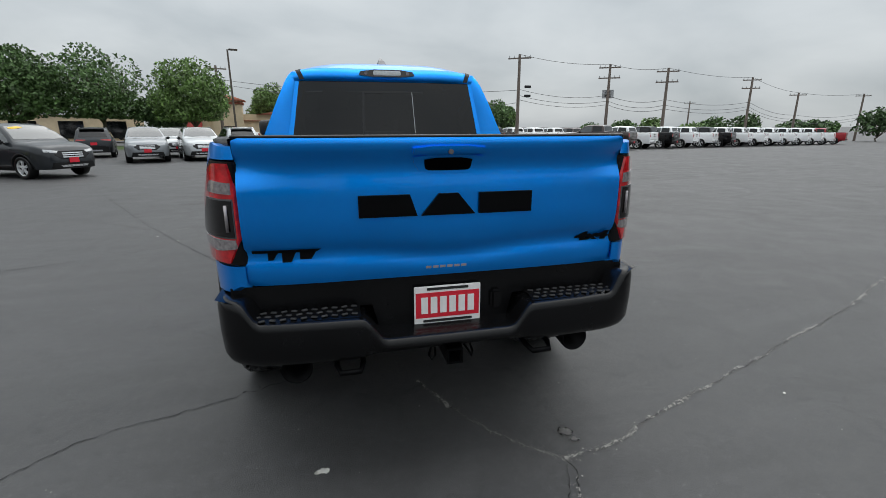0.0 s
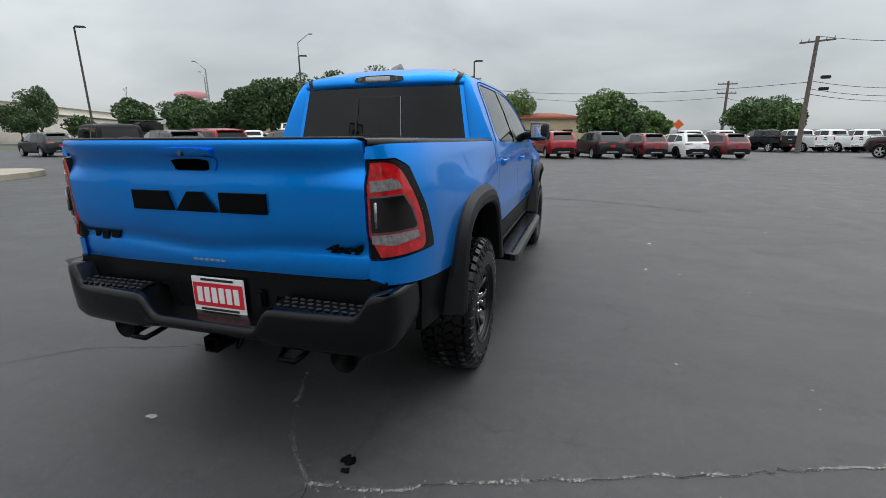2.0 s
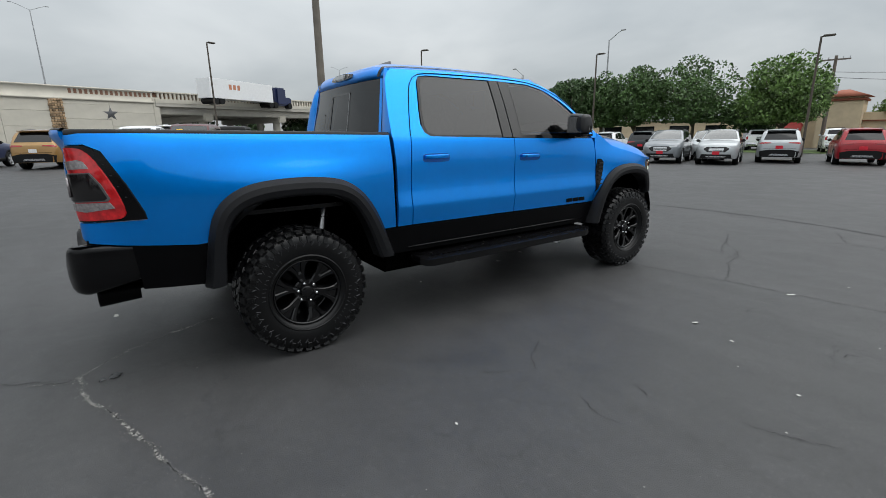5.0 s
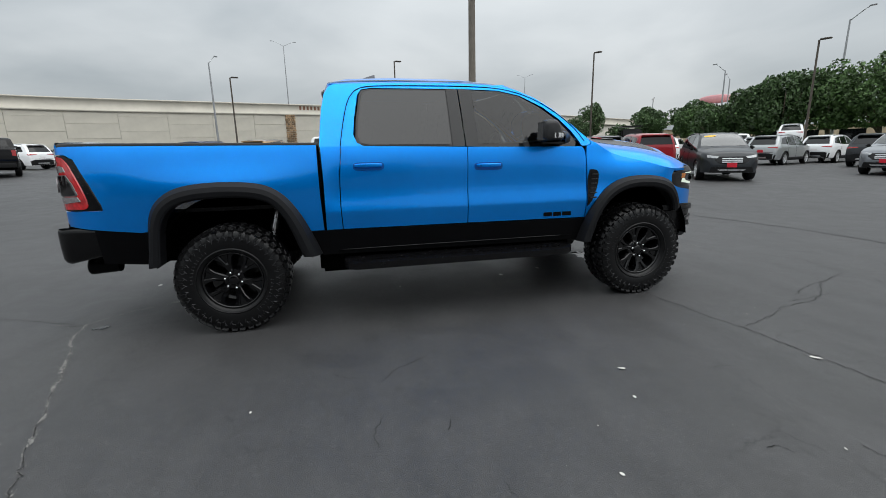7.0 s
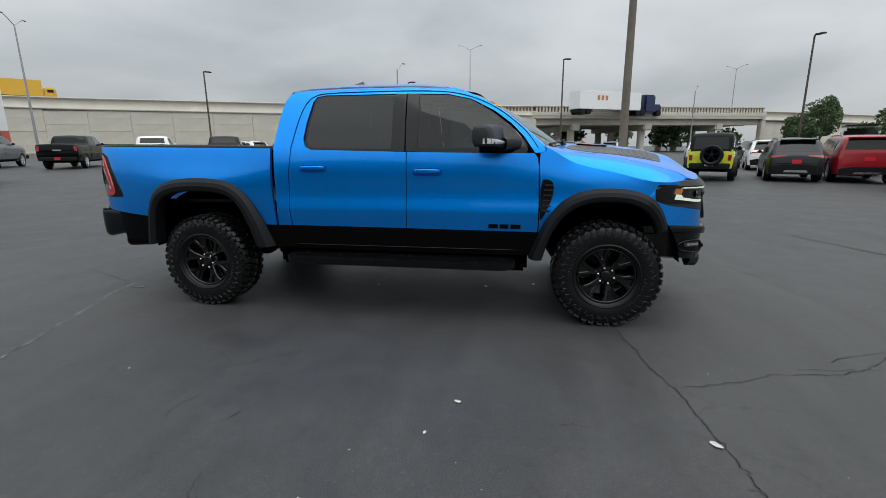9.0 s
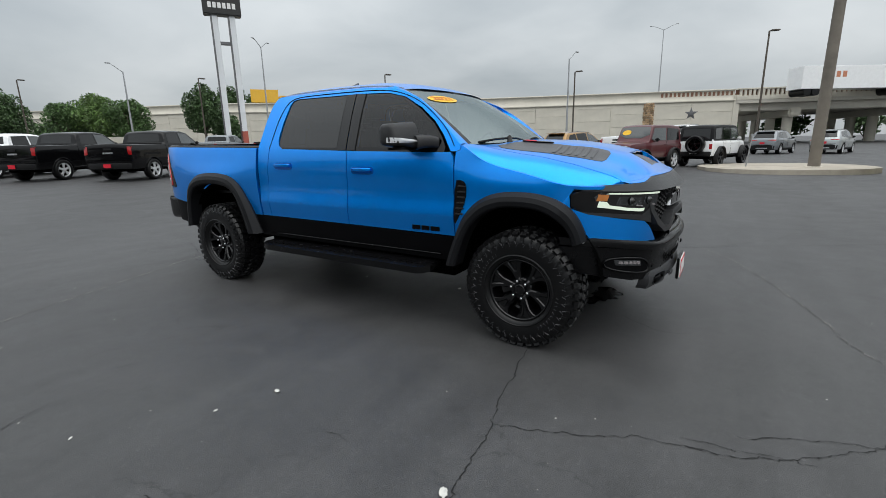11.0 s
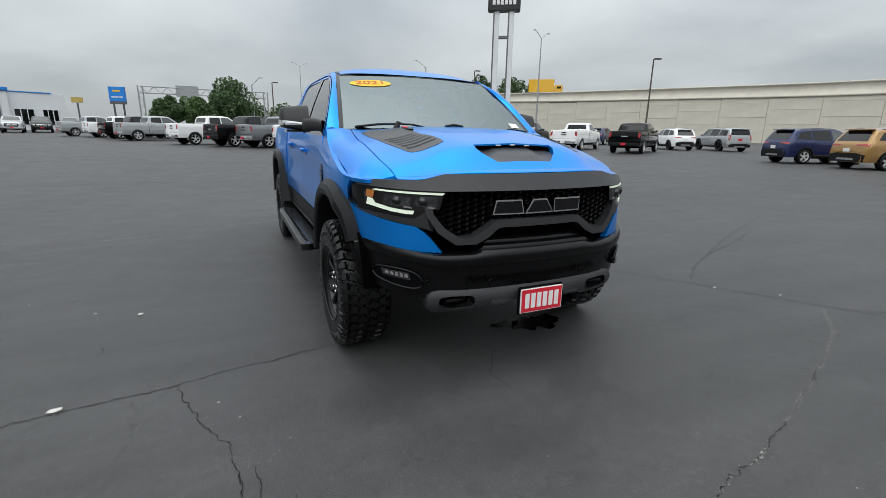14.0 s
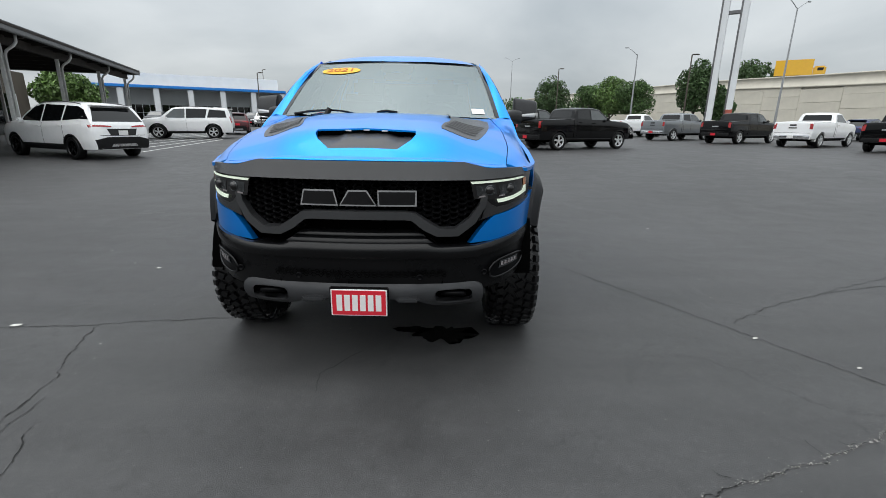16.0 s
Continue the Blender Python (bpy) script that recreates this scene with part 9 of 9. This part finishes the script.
bm = box(bmesh.new(), (6.9, 0, 1.9), (2.4, 2.4, 2.9), 0.25); box(bm, (8.7, 0, 1.2), (1.9, 2.0, 1.4), 0.2)
part("cab", bm, PAINTS["navy"][0], semi)
for x in (-7, -5.9, 4.3, 5.4, 8.9):
    part("wheel", rod(bmesh.new(), (x, -1.2, 0.5), (x, 1.2, 0.5), 0.5, seg=16), RUBBER, semi)
yb = thing("box_truck", "yellow rental box truck", "truck")
p0, p1 = Vector((-56.8, -78.3, 0)), Vector((-62.5, -74.1, 0))
yb.matrix_world = Matrix.Translation((p0 + p1) / 2 + Vector((0, 0, 9.3))) @ Matrix.Rotation(math.atan2(p1.y - p0.y, p1.x - p0.x), 4, "Z")
YT = paint("rental_yellow_paint", (0.75, 0.42, 0.02), 0.0)
part("cargo_box", box(bmesh.new(), (-1.0, 0, 2.1), (5.2, 2.3, 2.5), 0.04), YT, yb)
part("cab", box(bmesh.new(), (2.5, 0, 1.45), (1.7, 2.0, 1.6), 0.2), YT, yb)
part("cab_window", box(bmesh.new(), (2.6, 0, 1.75), (0.9, 2.04, 0.55), 0.05), FAR_GLASS, yb)
for x in (-2.2, 2.5):
    part("wheel", rod(bmesh.new(), (x, -1.0, 0.42), (x, 1.0, 0.42), 0.42, seg=14), RUBBER, yb)
# low ramp trestles under the raised white car, and a dark tow rig
stand = thing("display_ramp", "pair of steel trestles holding a car", "ramp")
stand.matrix_world = Matrix.Translation((-27.0, 37.4, ground_z(-27, 37))) @ Matrix.Rotation(radians(40), 4, "Z")
for y in (-1.4, 1.4):
    bm = bmesh.new()
    for x in (-0.85, 0.85):
        rod(bm, (x - 0.25, y, 0), (x, y, 0.95), 0.06, seg=6); rod(bm, (x + 0.25, y, 0), (x, y, 0.95), 0.06, seg=6)
    box(bm, (0, y, 0.98), (2.1, 0.4, 0.08), 0.01)
    part("trestle", bm, WOOD_POLE, stand)
car = park("suv", "white", -27.0, 37.4, 40, size=MID, ref="mid", lift=1.0, note="raised on trestles")
rig = thing("lifted_pickup", "tall black lifted pickup with a roof rack", "pickup truck")
rig.matrix_world = Matrix.Translation((-30.2, 24.6, ground_z(-30, 25))) @ Matrix.Rotation(radians(65), 4, "Z")
part("body", box(bmesh.new(), (0, 0, 1.35), (1.9, 4.8, 0.8), 0.12), PAINTS["black"][0], rig)
part("cab", box(bmesh.new(), (0, 0.4, 2.05), (1.65, 2.3, 0.75), 0.14), FAR_GLASS, rig)
part("roof_rack", box(bmesh.new(), (0, 0.3, 2.62), (1.6, 2.6, 0.10), 0.02), BLACK_TRIM, rig)
for s in (1, -1):
    for y in (-1.6, 1.6):
        m = Matrix.Translation((s * 0.92, y, 0.52)) @ Matrix.Rotation(0 if s > 0 else math.pi, 4, "Z") @ Matrix.Diagonal((1.3, 0.52, 0.52, 1))
        wh = new("wheel", WHEELS["tyre"]); wh.parent, wh.matrix_local = rig, m
        q = new("rim", WHEELS["black"]); q.parent = wh

# ---------------------------------------------------------------- marks on the ground


def crack(pts, width, seed, grit=0.0):
    """An open crack: a jagged dark sliver that splits here and there, with pale spalled grit beside it where it is old."""
    r = random.Random(seed)
    fine = []
    drift = Vector((0, 0, 0))
    for a, b in zip(pts, pts[1:]):
        a, b = Vector((*a, 0)), Vector((*b, 0))
        n = max(2, int((b - a).length / 0.014))
        for k in range(n):
            p = a.lerp(b, k / n)
            drift = drift * 0.74 + Vector((r.gauss(0, 0.0045), r.gauss(0, 0.0045), 0))
            if r.random() < 0.12:
                drift += Vector((r.gauss(0, 0.009), r.gauss(0, 0.009), 0))
            fine.append(p + drift)
    fine.append(Vector((*pts[-1], 0)))
    bm = bmesh.new()

    def sliver(line, half):
        rows = []
        for i, p in enumerate(line):
            t = (line[min(i + 1, len(line) - 1)] - line[max(i - 1, 0)])
            nrm = Vector((-t.y, t.x, 0)).normalized()
            w = half * r.uniform(0.2, 1.5) * min(1, 0.45 + 5 * min(i, len(line) - 1 - i) / len(line))
            z = ground_z(p.x, p.y) + 0.004
            rows.append([(p.x + nrm.x * w, p.y + nrm.y * w, z), (p.x - nrm.x * w, p.y - nrm.y * w, z)])
        loft(rows, bm=bm)
    sliver(fine, 0.50 * width)
    for _ in range(len(fine) // 60):
        p = r.choice(fine).copy()
        a = r.uniform(0, 6.28)
        twig = []
        for k in range(r.randint(3, 9)):
            a += r.gauss(0, 0.5)
            p = p + Vector((math.cos(a), math.sin(a), 0)) * 0.018
            twig.append(p)
        sliver(twig, 0.22 * width)
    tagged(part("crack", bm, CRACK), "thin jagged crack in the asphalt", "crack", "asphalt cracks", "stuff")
    if grit:
        bm = bmesh.new()
        for p in fine:
            dense = noise.noise(p * 1.7) + 0.5 * noise.noise(p * 6.0)
            for _ in range(int(grit * (0.35 if dense < -0.05 else 1.6))):
                wide = 0.0055 if r.random() < 0.88 else 0.02
                q = p + Vector((r.gauss(0, wide), r.gauss(0, wide), 0))
                s = r.uniform(0.0012, 0.0036) if r.random() < 0.96 else r.uniform(0.0045, 0.007)
                z = ground_z(q.x, q.y)
                a = r.uniform(0, 6.28)
                vs = [bm.verts.new((q.x + s * math.cos(a + k * 1.57) * r.uniform(0.6, 1.2), q.y + s * math.sin(a + k * 1.57), z + 0.005)) for k in range(4)]
                tip = bm.verts.new((q.x, q.y, z + 0.005 + 0.4 * s))
                for k in range(4):
                    bm.faces.new((vs[k], vs[(k + 1) % 4], tip))
        tagged(part("crack_grit", bm, CRUMB), "pale broken grit along a crack", "grit", "asphalt cracks", "stuff")


C = [([(0.0, -0.5), (0.04, -0.61), (0.11, -0.76), (0.19, -0.95), (0.27, -1.09), (0.47, -1.30), (0.57, -1.36)], 0.006, 16),
     ([(0.57, -1.36), (0.72, -1.35), (0.92, -1.30), (1.07, -1.22), (1.34, -1.11), (1.67, -1.0), (2.0, -0.89), (2.28, -0.79), (2.9, -0.56), (3.35, -0.42), (3.96, -0.2), (5.3, 0.38)], 0.006, 8),
     ([(0.57, -1.36), (0.56, -1.45), (0.50, -1.62)], 0.006, 5),
     ([(-2.4, -1.15), (-2.05, -0.89), (-1.89, -0.70), (-1.66, -0.57), (-1.31, -0.49), (-0.99, -0.37), (-0.5, -0.1)], 0.005, 0),
     ([(-5.98, 9.56), (-4.71, 7.35), (-3.57, 5.36), (-2.9, 4.28), (-1.99, 2.83), (-1.4, 2.0)], 0.006, 0),
     ([(1.02, 3.77), (1.39, 3.81), (1.76, 3.88), (2.05, 3.96), (2.31, 3.99), (2.79, 4.05), (3.4, 4.12)], 0.006, 0),
     ([(2.05, 3.96), (1.97, 4.2), (1.92, 4.39), (1.76, 4.65), (1.73, 4.86), (1.70, 5.12), (1.59, 5.31), (1.19, 5.78)], 0.005, 0),
     ([(1.10, 6.09), (1.77, 6.47), (2.22, 6.84), (2.67, 6.77), (4.2, 7.4)], 0.006, 0),
     ([(-3.11, 4.68), (-2.6, 5.02), (-2.13, 5.21), (-1.5, 5.43), (-1.05, 5.56), (-0.55, 5.71), (-0.12, 5.80), (0.25, 5.97)], 0.006, 3),
     ([(-2.69, 3.7), (-3.01, 3.46), (-3.54, 3.17), (-4.23, 2.89), (-5.04, 2.64), (-5.96, 2.22)], 0.006, 0),
     ([(2.58, 1.05), (2.75, 0.99), (2.87, 1.02)], 0.003, 0), ([(3.23, 1.53), (3.38, 1.58), (3.6, 1.70)], 0.003, 0),
     ([(5.3, 0.38), (7.5, 1.2), (10.0, 2.6)], 0.006, 2), ([(-3.25, 4.8), (-4.2, 5.6), (-5.8, 6.3)], 0.005, 1),
     ([(3.2, 4.2), (4.6, 4.5), (6.0, 5.2)], 0.005, 0),
     ([(0.07, -2.54), (0.20, -2.2), (0.29, -1.92), (0.42, -1.68), (0.55, -1.40)], 0.005, 0), ([(1.51, 5.06), (1.49, 5.17), (1.41, 5.30), (1.34, 5.45), (1.22, 5.85), (1.06, 6.27)], 0.005, 0),
     ([(0.09, 6.12), (0.30, 6.26), (0.51, 6.37), (0.80, 6.30), (1.06, 6.27)], 0.005, 0), ([(-3.86, 3.01), (-5.6, 2.2), (-7.65, 1.41)], 0.006, 0),
     ([(0.06, 4.25), (0.18, 4.42), (0.27, 4.55), (0.24, 4.75)], 0.004, 0), ([(1.91, 1.43), (2.02, 1.26), (2.07, 1.18), (2.2, 1.09)], 0.004, 0), ([(2.03, 0.77), (2.12, 0.93)], 0.004, 0),
     ([(2.69, 1.42), (2.79, 1.38)], 0.004, 0), ([(2.56, 3.21), (2.53, 3.29), (2.56, 3.37)], 0.004, 0), ([(3.31, 2.85), (3.30, 2.9), (3.35, 2.96)], 0.004, 0), ([(3.39, 3.31), (3.48, 3.33)], 0.007, 0),
     ([(1.95, 7.64), (2.25, 6.92), (2.96, 6.78)], 0.005, 0), ([(1.58, 5.41), (1.67, 4.84)], 0.004, 0), ([(2.2, -3.2), (3.2, -2.7), (4.6, -2.4)], 0.004, 0)]
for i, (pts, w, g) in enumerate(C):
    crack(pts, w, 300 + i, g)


def blot(name, x, y, rx, ry, seed, mat_, label, category, spikes=0.45, turn=0.0):
    r = random.Random(seed)
    o = []
    for k in range(36):
        a = 2 * math.pi * k / 36
        q = 1 + spikes * r.uniform(-1, 1) * (0.6 if k % 2 else 1)
        o.append((q * rx * math.cos(a), q * ry * math.sin(a)))
    ct, st = math.cos(radians(turn)), math.sin(radians(turn))
    bm = bmesh.new()
    bm.faces.new([bm.verts.new((x + px * ct - py * st, y + px * st + py * ct, ground_z(x, y) + 0.004)) for px, py in o])
    bmesh.ops.triangulate(bm, faces=bm.faces)
    return tagged(part(name, bm, mat_), label, category)


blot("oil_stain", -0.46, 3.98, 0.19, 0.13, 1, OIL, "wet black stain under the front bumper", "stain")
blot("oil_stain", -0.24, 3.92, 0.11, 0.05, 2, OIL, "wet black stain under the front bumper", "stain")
blot("oil_spot", 0.66, -1.17, 0.035, 0.03, 3, OIL, "small black oil spot on the asphalt", "stain", 0.5)
blot("oil_spot", 0.68, -1.235, 0.022, 0.018, 4, OIL, "small black oil spot on the asphalt", "stain", 0.5)
# pale to suit most camera positions; from behind the spot looks black
blot("litter_scrap", -0.60, -1.17, 0.030, 0.018, 5, LITTER, "small pale ragged patch on the asphalt", "litter", 0.5)
for i, (x, y, s, t) in enumerate(((2.61, 3.99, 0.055, 30), (2.42, 2.64, 0.040, 60), (2.75, 2.51, 0.022, 0), (2.13, -1.16, 0.02, 10), (-2.68, 3.96, 0.03, 0), (-3.08, 4.35, 0.025, 0), (0.2, 6.2, 0.02, 0),
                                  (0.09, 2.62, 0.05, 15), (-0.07, 3.13, 0.05, 0), (0.21, 1.44, 0.03, 0), (3.3, 2.07, 0.02, 40), (2.36, 0.32, 0.016, 0), (2.86, 4.64, 0.022, 0), (4.4, 5.2, 0.03, 0), (5.6, 6.9, 0.04, 0), (3.4, 3.2, 0.012, 0), (3.1, 0.2, 0.012, 0), (-3.4, 0.4, 0.03, 0))):
    me_ob = blot("litter_scrap", x, y, 0.62 * s, s * 0.36, 20 + i, LITTER, "pale dry scrap lying on the asphalt", "litter", 0.16, t)
    for v in me_ob.data.vertices:
        v.co.z += 0.006 * (0.5 + 0.5 * math.sin(v.co.x * 60))


# small pale stones and flakes strewn over the asphalt
r = random.Random(77)
bm = bmesh.new()
for k in range(900):
    a, d = r.uniform(0, 6.283), 1.4 + 6.5 * r.random() ** 0.8
    x, y = d * math.cos(a), 1.8 + 1.25 * d * math.sin(a)
    s = r.uniform(0.0016, 0.0042) if r.random() < 0.93 else r.uniform(0.005, 0.009)
    z, t = ground_z(x, y) + 0.001, r.uniform(0, 6.28)
    vs = [bm.verts.new((x + s * r.uniform(0.5, 1.5) * math.cos(t + j * 1.257), y + s * r.uniform(0.5, 1.2) * math.sin(t + j * 1.257), z)) for j in range(5)]
    tip = bm.verts.new((x, y, z + 0.6 * s))
    for j in range(5):
        bm.faces.new((vs[j], vs[(j + 1) % 5], tip))
tagged(part("strewn_grit", bm, CRUMB), "small pale stones strewn over the asphalt", "grit", kind="stuff")


def tyre_mark(pts, w):
    """A faint dark curve left by a turning tyre."""
    line = resample(chaikin(pts, 3), 60)
    rows = []
    for i, q in enumerate(line):
        a, b = line[max(i - 1, 0)], line[min(i + 1, len(line) - 1)]
        n = Vector((-(b[1] - a[1]), b[0] - a[0], 0)).normalized() * w * (0.6 + 0.4 * math.sin(i * 0.9))
        rows.append([(q[0] + e * n.x, q[1] + e * n.y, ground_z(q[0], q[1]) + 0.004) for e in (-1, 1)])
    tagged(part("tyre_mark", loft(rows), TYRE_MARK), "faint dark curved tyre mark on the asphalt", "tyre mark", "tyre marks", "stuff")


tyre_mark([(9.0, 22.0), (9.6, 14.5), (11.0, 12.4), (14.5, 12.8), (22.0, 14.0)], 0.07)
tyre_mark([(8.6, 9.4), (11.0, 9.6), (15.0, 10.8), (23.0, 13.2)], 0.06)
tyre_mark([(-3.5, 7.4), (-1.0, 8.3), (1.8, 8.2), (4.0, 7.0)], 0.05)
# painted bays by the canopy
for k in range(9):
    bm = bmesh.new()
    a = Vector((11.5 + 1.45 * k, -10.9 - 2.1 * k, 0))
    for p, q, w in ((a, a + Vector((1.9 - 0.25 * k, -10.4 - 0.6 * k, 0)), 0.07),):
        d = (q - p).normalized(); nn = Vector((-d.y, d.x, 0)) * w
        loft([[(u + e * nn) + Vector((0, 0, ground_z((u).x, (u).y) + 0.006)) for e in (-1, 1)] for u in [p.lerp(q, j / 8) for j in range(9)]], bm=bm)
    tagged(part("bay_line", bm, STRIPE), "worn white parking line", "road marking", "parking lines", "structure")
